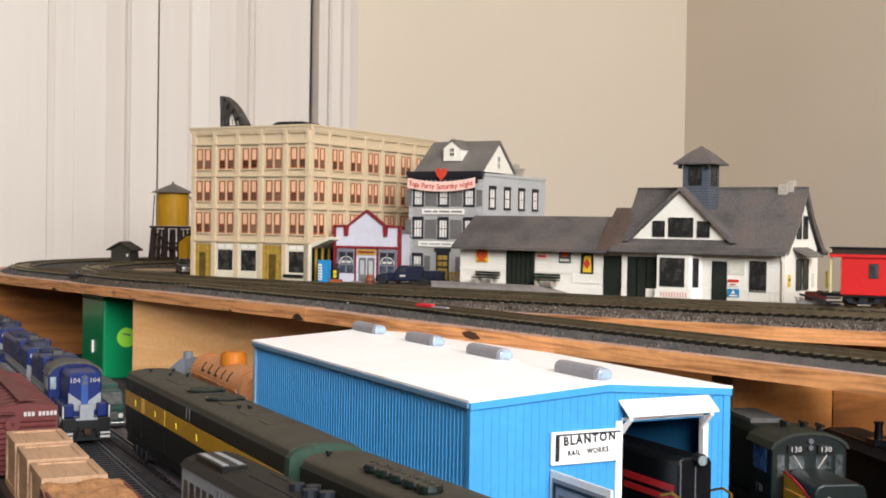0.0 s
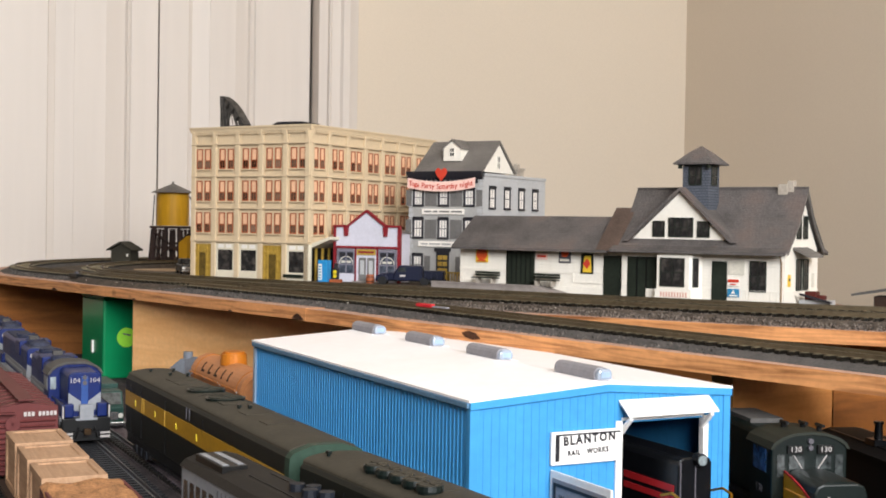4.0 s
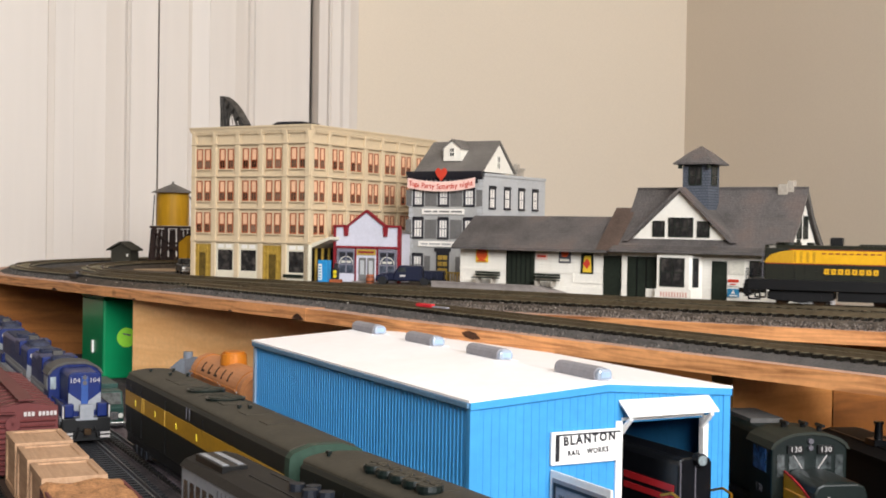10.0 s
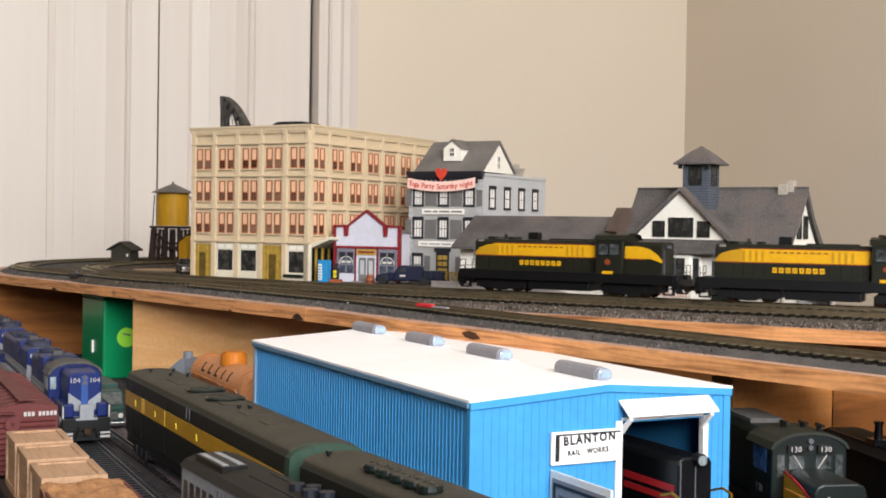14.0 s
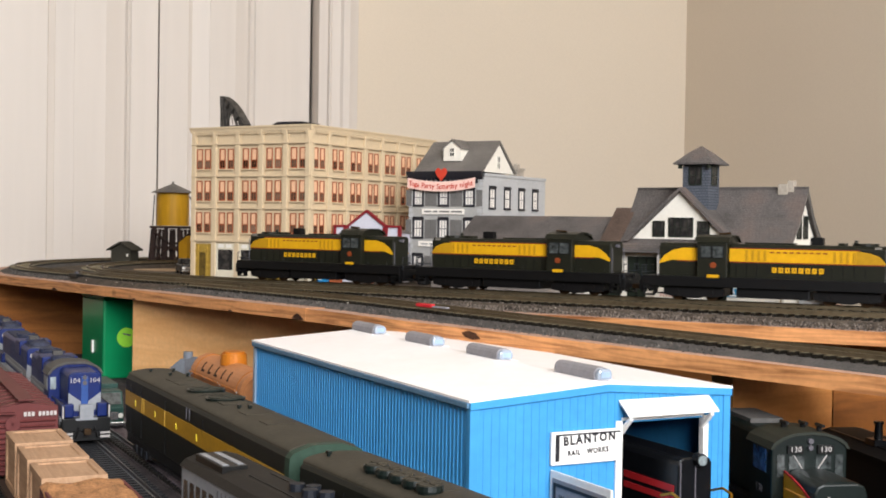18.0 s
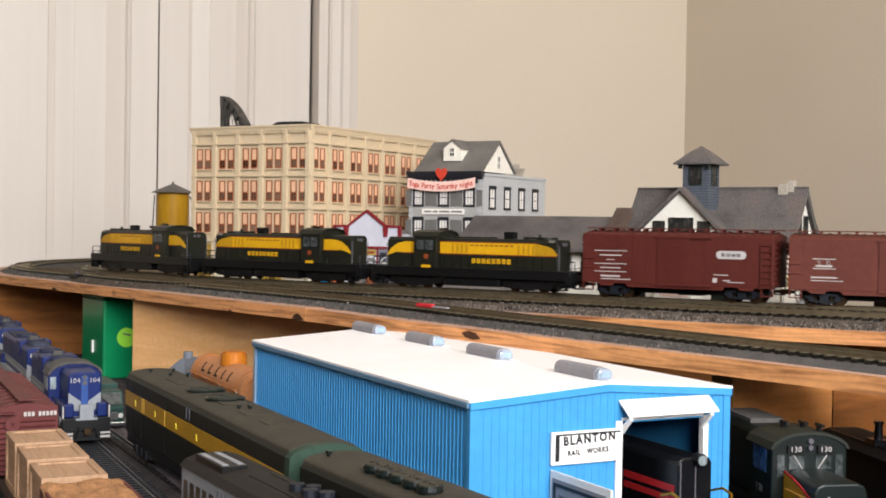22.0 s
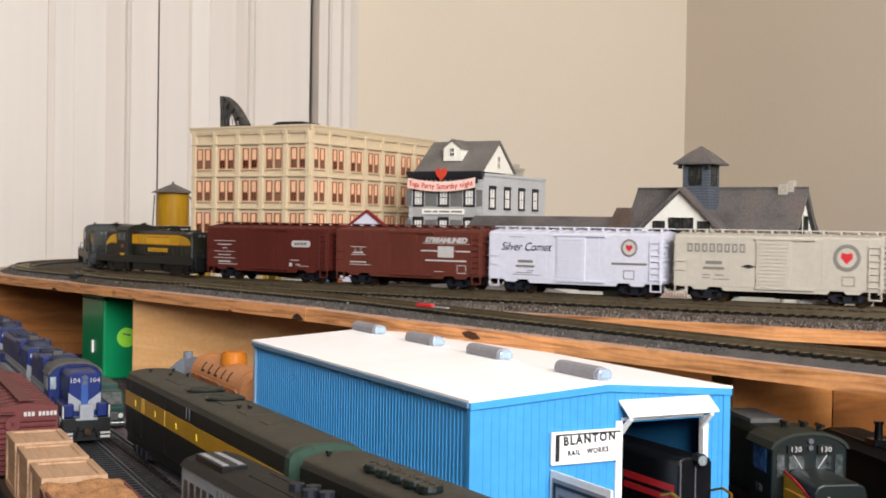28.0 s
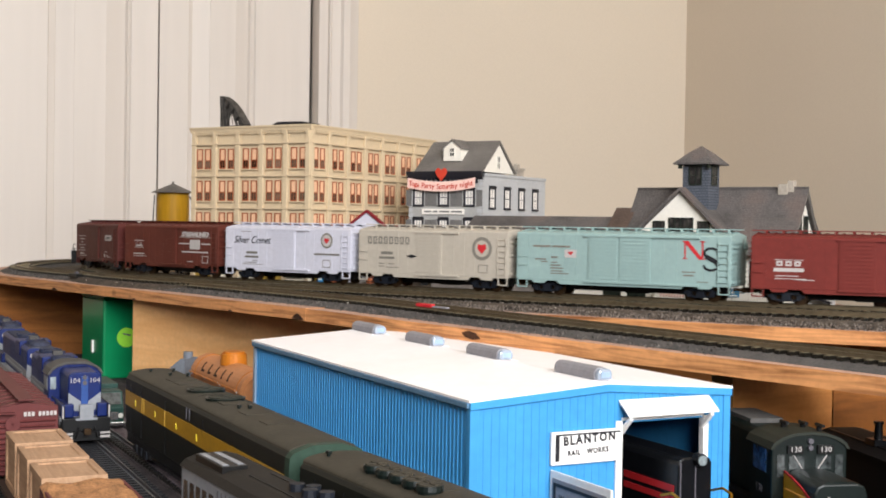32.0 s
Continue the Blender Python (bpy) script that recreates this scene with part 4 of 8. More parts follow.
def station():
    t = thing("railway_station", pose(0.146, 1.125, DECK, 0, 0, -35), "white clapboard model station with grey shingle roofs", "model building")
    L0, L1, D, E = 18, 167, 84, 44

    def clap(name, x0, x1, y, z0, z1, m=Matrix.Identity(4)):
        wl_ = part(name, Shape().box(x0, x1, y, y + 2, z0, z1), M["white"], t, where=m)
        board = Shape().prism([(y, 0), (y - 0.45, 0), (y, 2.6)], x0 + 0.1, x1 - 0.1, "x").mesh("clapboard", M["white"])
        z = z0 + 12
        while z < z1 - 2:
            part("clapboard", board, None, wl_, where=mm(0, 0, z))
            z += 2.9
        return wl_
    clap("front_wall", L0, L1, 0, 0, E)
    clap("side_wall", 0.2, D, 0, 0, E, mm(L1, 0, 0, 0, 0, 90))
    part("back_wall", Shape().box(L0, L1 - 2.1, D - 2, D, 0, E).box(L0, L0 + 2, 2.1, D - 2.1, 0, E), M["white"], t)
    board = Shape().box(0, 2.5, -0.6, 0, 0, 11).mesh("wainscot_board", M["white"])
    for k in range(15):
        part("wainscot_board", board, None, t, where=mm(119.5 + k * 3, 0, 0))
    side_board = Shape().box(0, 0.6, 0, 2.5, 0, 11).mesh("wainscot_board", M["white"])
    for k in range(27):
        part("wainscot_board", side_board, None, t, where=mm(L1, 1.5 + k * 3, 0))
    part("wainscot_cap", Shape().box(118, L1 + 0.9, -0.9, 0, 11, 12.2).box(L1, L1 + 0.9, 0, D, 11, 12.2), M["white"], t)
    # roof with flared eaves
    ridge, half = 100, D / 2
    R0, R1 = 12, 172
    prof = [(-14, E + 0.5), (-4, E + 4), (half - 18, 74), (half, ridge), (D - half + 18, 74), (D + 4, E + 4), (D + 14, E + 0.5)]
    low_ = [(y, z - 2.6) for y, z in prof][::-1]
    part("roof", Shape().prism(prof + low_, R0, R1, "x"), M["roofstation"], t, "grey shingle roof with flared eaves")
    part("ridge_cap", Shape().box(R0, R1, half - 1.5, half + 1.5, ridge - 0.8, ridge + 0.8), M["roofstation"], t)
    gable = [(2, E - 2), (2, E + 3), (half - 18, 71), (half, ridge - 3), (D - half + 18, 71), (D - 2, E + 3), (D - 2, E - 2)]
    ge = part("gable_end", Shape().prism(gable, L1 - 2, L1, "x"), M["white"], t)
    part("gable_end", Shape().prism(gable, L0, L0 + 2, "x"), M["white"], t)
    for y in (34, 50):
        sash_window(ge, mm(L1 + 0.3, y, 56, 0, 0, 90), 11, 20, M["darkgreen"], M["darkglass"])
    part("bargeboard", Shape().prism([(y, z - 2.6) for y, z in prof[1:6]] + [(y, z - 5.5) for y, z in prof[1:6]][::-1], R1 - 1.5, R1 - 0.1, "x"), M["roofgrey"], t)
    pr = part("pent_roof", Shape().prism([(0, 47), (14, 40.5), (14, 41.9), (0, 49)], 20, 58, "y"), M["roofgrey"], t, "small grey pent roof", where=mm(L1 + 0.2, 0, 0))
    for y in (28, 56):
        part("bracket", Shape().prism([(0, 36), (12, 41), (11, 42), (0, 38)], y, y + 1.5, "y"), M["white"], pr, where=mm(L1 + 0.4, 0, 0))
    for y in (34, 51):
        sash_window(t, mm(L1 + 0.8, y, 12, 0, 0, 90), 13, 27, M["darkgreen"], M["darkglass"])
    # cross gable over the bay
    gx0, gx1, gm = 22, 124, 74
    cg = part("front_gable", Shape().prism([(gx0 + 3, 54), (gm, 96), (gx1 - 4, 54)], 1, 3, "y"), M["white"], t, "white cross gable with three windows")
    part("gable_slope", Shape().prism([(gx0 - 2, 51.5), (gm, 99.6), (gx1 + 2, 51.5), (gx1 - 3, 51.5), (gm, 96.4), (gx0 + 3, 51.5)], -4, half, "y"), M["roofstation"], t)
    for x, w_, h_ in ((53, 11.5, 14), (74, 23, 17), (95, 11.5, 14)):
        sash_window(cg, mm(x, 0.6, 56), w_, h_, M["darkgreen"], M["darkglass"], 4 if w_ > 20 else 2)
    # bay, doors and windows of the front
    b = part("bay", Shape().prism([(53, 0), (57, -10), (87, -10), (95, 0)], 0, E - 2, "z"), M["white"], t)
    sash_window(b, mm(71.5, -10.2, 13), 23, 25, M["darkgreen"], M["darkglass"], 2)
    sash_window(b, mm(91, -5.4, 13, 0, 0, 51), 5.5, 25, M["darkgreen"], M["darkglass"], 1)
    for k in range(13):
        part("wainscot_board", board, None, b, where=mm(55.5 + k * 2.6, -10, 0))
    for k in range(10):
        part("faded_bar", Shape().box(61 + k * 2.6, 62 + k * 2.6, -10.9, -10.6, 4, 8.4), M["faded"], b)
    part("porch_recess", Shape().box(24, 52, -0.9, -0.05, 0, 38), M["darkgreen"], t, "dark recessed doorway")
    for x in (33, 42):
        part("door_post", Shape().box(x, x + 1, -1.3, -0.9, 0, 38), M["black"], t)
    part("low_gate", Shape().box(43, 52, -2.4, -1.4, 0, 10), M["white"], t)
    part("door", Shape().box(104, 117.5, -0.9, 0.3, 0, 36), M["darkgreen"], t, "very dark green panelled door")
    sash_window(t, mm(145, -0.6, 11), 14.5, 26, M["darkgreen"], M["darkglass"], 2)
    part("notice", Shape().box(119, 133, -1.0, -0.5, 25, 37), M["paper2"], t, "pale paper notice")
    s1 = part("red_sign", Shape().box(118.6, 129, -1.6, -0.9, 15.3, 21.5), M["paper"], t, "white sign with red bars")
    part("text_bar", Shape().box(119, 128.6, -1.9, -1.5, 18.4, 21), M["bannerred"], s1)
    part("text_bar", Shape().box(121, 126, -1.9, -1.5, 16.2, 17.3), M["bannerred"], s1)
    s2 = part("blue_sign", Shape().box(118.6, 129, -1.6, -0.9, 6, 13), M["blueink"], t, "blue enamel sign")
    part("emblem", Shape().prism([(121.8, 9), (123.8, 12), (125.8, 9)], -1.9, -1.5, "y"), M["paper"], s2)
    part("text_bar", Shape().box(120.4, 127.2, -1.9, -1.5, 6.7, 7.8), M["paper"], s2)
    y1 = part("yellow_sign", Shape().box(L1 + 0.4, L1 + 1, 8, 14, 16, 26), M["yellowink"], t, "small yellow sign")
    part("text_bar", Shape().box(L1 + 0.9, L1 + 1.2, 9, 13, 21, 23), M["ink"], y1)
    part("white_sign", Shape().box(L1 + 0.4, L1 + 1, 68, 74, 14, 26), M["paper2"], t, "small white sign")
    part("downpipe", Shape().rod((L1 - 1.5, -1.4, 0), (L1 - 1.5, -1.4, E - 8), 0.4).rod((L1 - 1.5, -1.4, E - 8), (L1 - 2, -8, E), 0.4), M["goldpipe"], t, "brass downpipe")
    part("corner_board", Shape().box(L1 - 2.5, L1 + 1.0, -1.0, 2.5, 0, E), M["white"], t)
    # tower
    c = mm(83, 21, 2.5)
    tw = part("tower", Shape().box(-12, 12, -12, 12, 70, 118), M["slate"], t, "blue-grey shingled tower", where=c)
    for rz in (0, 90):
        sash_window(tw, mm(0, 0, 0, 0, 0, rz) @ mm(0, -12.2, 99), 12, 17, M["darkgreen"], M["darkglass"])
    part("tower_roof", Shape().add([(-18, -18, 118.5), (18, -18, 118.5), (18, 18, 118.5), (-18, 18, 118.5), (-8, -8, 128), (8, -8, 128), (8, 8, 128), (-8, 8, 128), (0, 0, 134)], [(3, 2, 1, 0), (0, 1, 5, 4), (1, 2, 6, 5), (2, 3, 7, 6), (3, 0, 4, 7), (4, 5, 8), (5, 6, 8), (6, 7, 8), (7, 4, 8)]).box(-18.4, 18.4, -18.4, 18.4, 117, 118.4), M["roofstation"], tw, "grey pyramid roof")
    for sx in (-1, 1):
        part("eave_bracket", Shape().box(sx * 13.4 - 1, sx * 13.4 + 1, -17, -12, 113.5, 117), M["darkgreen"], tw)
    part("chimney", Shape().box(147, 155, half - 5, half + 5, ridge - 6, ridge + 3).box(155, 160, half - 4, half + 4, ridge - 4, ridge + 6), M["brickwork"], t, "pale stone chimney")
    # freight wing
    F0, F1, FD = -160, 17.8, 62
    fw = part("freight_wall", Shape().box(F0, F1, 4, 6, 8, 44), M["white"], t)
    clap_board = Shape().prism([(4, 0), (3.5, 0), (4, 2.6)], F0 + 0.1, F1 - 0.1, "x").mesh("clapboard", M["white"])
    z = 22
    while z < 42:
        part("clapboard", clap_board, None, fw, where=mm(0, 0, z))
        z += 2.9
    part("freight_end", Shape().box(F0, F0 + 2, 6.1, FD, 8, 44).box(F0, F1, FD - 2, FD, 0, 44), M["white"], t)
    part("freight_base", Shape().box(-62, F1, 3.2, 6, 0, 8), M["white"], t)
    fp = [(-10, 43), (FD / 2, 73.5), (FD + 10, 43)]
    part("freight_roof", Shape().prism(fp + [(y, z - 2.4) for y, z in fp][::-1], F0 - 1.5, 8, "x"), M["roofstation"], t, "long grey shingle roof")
    part("link_roof", Shape().prism([(-10, 43), (FD / 2, 82), (FD + 10, 43), (FD + 8, 41), (FD / 2, 79), (-8, 41)], -4, 16, "x"), M["roofrust"], t, "rust-stained shingle roof")
    part("freight_gable", Shape().prism([(6, 43), (FD / 2, 69), (FD - 2, 43)], F0 + 0.5, F0 + 2, "x"), M["white"], t)
    part("freight_door", Shape().box(-106, -75, 2.9, 4, 8, 43), M["darkgreen"], t, "dark green sliding freight door")
    for k in range(6):
        part("door_batten", Shape().box(-105.5 + k * 5.2, -104.8 + k * 5.2, 2.6, 2.9, 9, 42), M["black"], t)
    part("freight_door", Shape().box(-2, 15.5, 2.9, 4, 1, 38), M["darkgreen"], t, "dark green narrow door")
    cap = Shape().box(F0, -42, 3.1, 4, 20, 21.2).prism([(-42, 20), (-34, 20), (-34, 12), (-33, 12), (-33, 21.2), (-42, 21.2)], 3.1, 4, "y").box(-33, -3, 3.1, 4, 12, 13.2)
    part("dado_rail", cap, M["white"], t)
    dado = Shape().box(0, 2.4, 3.4, 4, 8.2, 12).mesh("dado_board", M["white"])
    for k in range(27):
        part("dado_board", dado, None, t, where=mm(F0 + 2 + k * 3 + (30 if k > 17 else 0), 0, 0))
    sg = part("round_sign", Shape().box(-141, -127, 2.6, 3.4, 28, 43), M["yellowink"], t, "yellow poster with a red disc")
    part("disc", Shape().cyl(-134, 2.3, 36, 6.2, 0.4, "y", 20), M["orangeink"], sg)
    part("text_bar", Shape().box(-139, -129, 2.1, 2.6, 28.8, 30), M["bannerred"], sg)
    sg = part("red_strip_sign", Shape().box(-72.7, -61, 2.6, 3.4, 32.5, 38.5), M["pinkpaper"], t, "small pink sign with red bars")
    part("text_bar", Shape().box(-71.5, -62, 2.3, 2.6, 34.5, 36.6), M["bannerred"], sg)
    sg = part("poster", Shape().box(-48.4, -36, 2.6, 3.4, 30, 44), M["slategrey"], t, "blue-grey pictorial poster")
    part("picture", Shape().cyl(-42, 2.2, 39, 3.8, 0.4, "y", 12), M["orangeink"], sg)
    part("text_bar", Shape().box(-47, -37.5, 2.1, 2.6, 31.5, 33.5), M["paper2"], sg)
    sg = part("poster", Shape().box(-25, -12.4, 2.6, 3.4, 21, 39.5), M["darkgreen"], t, "dark poster with red and yellow figure")
    part("picture", Shape().prism([(-23, 22), (-14, 22), (-15, 37), (-21.5, 37)], 2.2, 2.6, "y"), M["yellowink"], sg)
    part("emblem", Shape().prism([(-22.4, 30), (-18.6, 25), (-14.8, 30), (-18.6, 35)], 1.8, 2.2, "y"), M["bannerred"], sg)
    return t


station()

# platform beside the freight wing, of stone with a ramp
pf = thing("platform", pose(0.146, 1.125, DECK, 0, 0, -35), "grey stone freight platform with a ramp end", "platform")
part("body", Shape().prism([(-182, 0), (-182, 8), (-66, 8), (-28, 0.3), (-28, 0)], -14, 3, "y"), M["concrete"], pf, bevel=0.4)
part("coping", Shape().box(-182, -67, -15, -12, 7.2, 8.6), M["concrete"], pf)


def bench(x):
    b = thing("platform_bench", pose(0.146, 1.125, DECK, 0, 0, -35) @ mm(x, -4, 8.05), "dark green slatted bench on the platform", "bench", "platform benches")
    for z, y in ((5, -4), (5, -1.5), (5, 1)):
        part("slat", Shape().box(-14, 14, y, y + 2, z, z + 0.9), M["darkgreen"], b)
    for z in (7, 9.4):
        part("slat", Shape().box(-14, 14, 3, 3.9, z, z + 2), M["darkgreen"], b)
    for xx in (-9, 8):
        part("leg", Shape().box(xx, xx + 1.4, -4, 3.8, 0, 5), M["brickwork"], b)


bench(-125)
bench(-59)

# ---- rolling stock; x forward, railhead at z = 0, the viewed side at +y ----
M["oxide"] = surface("brown_oxide_boxcar_paint", "4e1c15", 0.6, vary=0.08, grain=300, blotch=30)
M["oxide2"] = surface("red_brown_boxcar_paint", "592a20", 0.6, vary=0.08, grain=300, blotch=30)
M["carred"] = surface("red_oxide_boxcar_paint", "6a2620", 0.6, vary=0.08, grain=300, blotch=30)
M["silver"] = surface("silver_white_boxcar_paint", "c3c3ce", 0.5, vary=0.04, grain=300, blotch=30)
M["greige"] = surface("grey_beige_boxcar_paint", "aea699", 0.55, vary=0.04, grain=300, blotch=30)
M["mint"] = surface("pale_mint_boxcar_paint", "8ba3a0", 0.55, vary=0.04, grain=300, blotch=30)
M["decal"] = surface("white_lettering", "b2adaa", 0.6, vary=0.04, bump=0)
M["greydecal"] = surface("grey_lettering", "76726a", 0.6, vary=0.04, bump=0)
M["reddecal"] = surface("red_lettering", "b8272e", 0.6, vary=0.04, bump=0)
M["locodark"] = surface("dark_green_paint", "191a12", 0.45, vary=0.12, grain=300)
M["locoyellow"] = surface("yellow_stripe_paint", "cc9a14", 0.45, vary=0.06, grain=300)
M["louvre"] = surface("dull_yellow_louvres", "a97f12", 0.5, vary=0.08)
M["locored"] = surface("red_stripe_paint", "7c3a1c", 0.45, vary=0.06)
M["headlight"] = surface("clear_headlight", "d8d6cf", 0.15, vary=0.05, bump=0)
M["cabglass"] = surface("cab_window_glass", "7d878a", 0.12, vary=0.35, blotch=120, bump=0)
M["dimglass"] = surface("dim_cab_window", "3c4040", 0.12, vary=0.5, blotch=160, bump=0)
M["oxidedark"] = surface("sooty_dark_roof", "2a1c1a", 0.8, vary=0.25, grain=300)
M["cabred"] = surface("bright_red_caboose_paint", "b81616", 0.5, vary=0.06, grain=300)
M["paleyellow"] = surface("pale_yellow_ladder_paint", "d8cf8e", 0.5, vary=0.06)
M["railyellow"] = surface("yellow_grab_paint", "d9c22a", 0.5, vary=0.05)
SIDE = Matrix(((-1, 0, 0, 0), (0, 0, 1, 0), (0, 1, 0, 0), (0, 0, 0, 1)))      # words read from the +y side


def side_at(x, y, z):
    return mm(x, y, z) @ SIDE


WHEEL = Shape().cyl(0, -9.2, 0, 5.6, 1.0, "y", 18).cyl(0, -8.2, 0, 4.8, 2.0, "y", 18).cyl(0, 6.2, 0, 4.8, 2.0, "y", 18).cyl(0, 8.2, 0, 5.6, 1.0, "y", 18).cyl(0, -11, 0, 1, 22, "y", 8)
WHEEL_MESH = WHEEL.mesh("wheelset", M["steelwheel"])
FRAME_MESH = Shape().prism([(-13, 6.6), (-8, 9), (8, 9), (13, 6.6), (13, 4.6), (8, 7), (-8, 7), (-13, 4.6)], -1, 1, "y").prism([(-11, 5), (-5, 3.6), (5, 3.6), (11, 5), (11, 3.8), (5, 2.2), (-5, 2.2), (-11, 3.8)], -1, 1, "y").cyl(-9, -1.8, 4.8, 2, 1, "y", 10).cyl(9, -1.8, 4.8, 2, 1, "y", 10).cyl(-9, 0.8, 4.8, 2, 1, "y", 10).cyl(9, 0.8, 4.8, 2, 1, "y", 10).box(-3, 3, -1.7, 1.7, 2.4, 7.2).mesh("sideframe", M["bluegrey"])
BOLSTER = Shape().box(-3, 3, -11, 11, 4, 9).mesh("bolster", M["darkmetal"])
KNUCKLE = Shape().box(0, 9, -1.4, 1.4, 7.6, 10).box(7, 11, -2.4, 1.8, 7, 10.6).mesh("coupler", M["steelwheel"])


def truck(parent, x):
    t = part("truck", BOLSTER, None, parent, where=mm(x, 0, 0))
    for y in (-12, 12):
        part("sideframe", FRAME_MESH, None, t, where=mm(0, y, 0))
    for d in (-9, 9):
        part("wheelset", WHEEL_MESH, None, t, where=mm(d, 0, 4.8))


def rungs(parent, x, mat, y, z0, z1, n, w=7.0, face="side", name="ladder"):
    s = Shape()
    for k in range(n):
        z = z0 + (z1 - z0) * k / (n - 1)
        s.rod((x - w / 2, y, z), (x + w / 2, y, z), 0.35)
    s.rod((x - w / 2, y, z0 - 1.5), (x - w / 2, y, z1 + 1.5), 0.35).rod((x + w / 2, y, z0 - 1.5), (x + w / 2, y, z1 + 1.5), 0.35)
    return part(name, s, mat, parent)


def resized(t, k, kz, dz):
    """Bring a vehicle's body to its true size; bogies and couplers keep theirs and move with it."""
    A = Matrix.Translation((0, 0, dz * 0.001)) @ Matrix.Diagonal((k, k, kz, 1))
    made = {}
    for p in list(t.children):
        old = p.matrix_basis.copy()
        if p.name.split(".")[0] in ("truck", "power_truck", "coupler"):
            at_ = old.translation
            p.matrix_basis = Matrix.Translation((at_.x * (k - 1), at_.y * (k - 1), 0)) @ old
            continue
        for o, m in [(p, old)] + [(c, old @ c.matrix_basis.copy()) for c in p.children]:
            L3 = A.to_3x3() @ m.to_3x3()
            key = (o.data.name, tuple(round(v, 4) for row in L3 for v in row))
            if key not in made:
                made[key] = o.data.copy()
                made[key].transform(L3.to_4x4())
            o.data = made[key]
            place = A @ m.translation
            o.matrix_basis = Matrix.Translation(place if o is p else place - A @ old.translation)
    return t


def boxcar(L, mat, label, doors=1, ladder=True, walk_mat=None):
    t = thing("boxcar", Matrix.Identity(4), label, "model boxcar", "boxcars of the train")
    h, W, z0, z1 = L / 2, 16.6, 15.6, 47.6
    roof = [(-W, z0), (-W, z1), (-W + 1.2, z1 + 1.0), (0, z1 + 3.0), (W - 1.2, z1 + 1.0), (W, z1), (W, z0)]
    part("body", Shape().prism(roof, -h, h, "x"), mat, t, bevel=0.35)
    sill = [(-h, z0), (h, z0), (h, z0 - 0.4), (h - 12, z0 - 0.4), (h - 14, z0 - 2.2), (h - 22, z0 - 2.2), (h - 24, z0 - 0.4), (h - 32, z0 - 0.4), (h - 34, z0 - 2.6), (-h + 34, z0 - 2.6), (-h + 32, z0 - 0.4), (-h + 24, z0 - 0.4), (-h + 22, z0 - 2.2), (-h + 14, z0 - 2.2), (-h + 12, z0 - 0.4), (-h, z0 - 0.4)]
    for y in (-W, W - 1):
        part("side_sill", Shape().prism(sill, y, y + 1, "y"), mat, t)
    part("underframe", Shape().box(-h + 6, h - 6, -4, 4, 9, z0).box(-14, 4, -9, -4, 8, z0 - 1), M["darkmetal"], t)
    rb = Shape().box(-h - 2, h + 2, -4, 4, 51.9, 52.6)
    for k in range(int(L // 11)):
        rb.box(-h + 5 + k * 11, -h + 6.5 + k * 11, -4, 4, 50.0, 51.9)
    part("running_board", rb, walk_mat or mat, t)
    rf = Shape()
    for k in range(int(L // 11) + 1):
        x = -h + 2 + k * (L - 4) / int(L // 11)
        rf.prism([(-W + 1, z1 + 1.3), (0, z1 + 3.6), (W - 1, z1 + 1.3), (W - 1, z1 + 0.8), (0, z1 + 2.8), (-W + 1, z1 + 0.8)], x - 0.7, x + 0.7, "x")
    part("roof_rib", rf, mat, t)
    for sgn in (-1, 1):
        en = Shape()
        for k in range(9):
            en.box(min(sgn * h, sgn * (h + 0.8)), max(sgn * h, sgn * (h + 0.8)), -W + 1.5, W - 1.5, z0 + 2 + k * 3.2, z0 + 3.4 + k * 3.2)
        part("corrugation", en, mat, t)
        le = Shape()
        for k in range(7):
            le.rod((sgn * (h + 1.4), W - 8, z0 + 2 + k * 4.6), (sgn * (h + 1.4), W - 1, z0 + 2 + k * 4.6), 0.3)
        part("end_ladder", le, mat, t)
        part("coupler", KNUCKLE, None, t, where=mm(sgn * (h - 3), 0, 0, 0, 0, 0 if sgn > 0 else 180))
        for y in (-W, W - 0.8):
            x = sgn * (h - 4.5)
            part("stirrup", Shape().box(x - 4, x - 3.2, y, y + 0.8, z0 - 5, z0 - 0.2).box(x + 3.2, x + 4, y, y + 0.8, z0 - 5, z0 - 0.2).box(x - 4, x + 4, y, y + 0.8, z0 - 5.6, z0 - 4.8), mat, t)
    br = Shape().cyl(-h - 3, -7, 41, 3.6, 0.7, "x", 14)
    part("brake_wheel", br, mat, t)
    dw = 22.5 if doors == 1 else 23
    for y, s in ((W, 1), (-W, -1)):
        for d in range(doors):
            x0 = -8 - dw / 2 if doors == 1 else -dw + d * dw
            x0 = -10.0 if doors == 1 else x0
            b = Shape().box(x0, x0 + dw - 0.6, *sorted((y, y + s * 0.9)), z0 + 0.5, z1 - 1.5)
            leaf = part("door", b, mat, t)
            rib = Shape().box(x0 + 1.5, x0 + dw - 2, *sorted((y + s * 0.9, y + s * 1.35)), 0, 1).mesh("door_rib", mat)
            for k in range(12):
                part("door_rib", rib, None, leaf, where=mm(0, 0, z0 + 2 + k * 2.35))
        xw = dw * doors
        left = -xw - 3 if doors == 1 else -xw - 12
        part("door_track", Shape().box(left, xw * 0.55 + 1, *sorted((y, y + s * 1.6)), z1 - 1.5, z1 - 0.5), mat, t)
        part("door_track", Shape().box(left, xw * 0.55, *sorted((y, y + s * 1.6)), z0 - 0.8, z0 + 0.4), mat, t)
        rungs(t, -h + 5, mat, y + s * 0.9, z0 + 2.5, z1 - 5, 7)
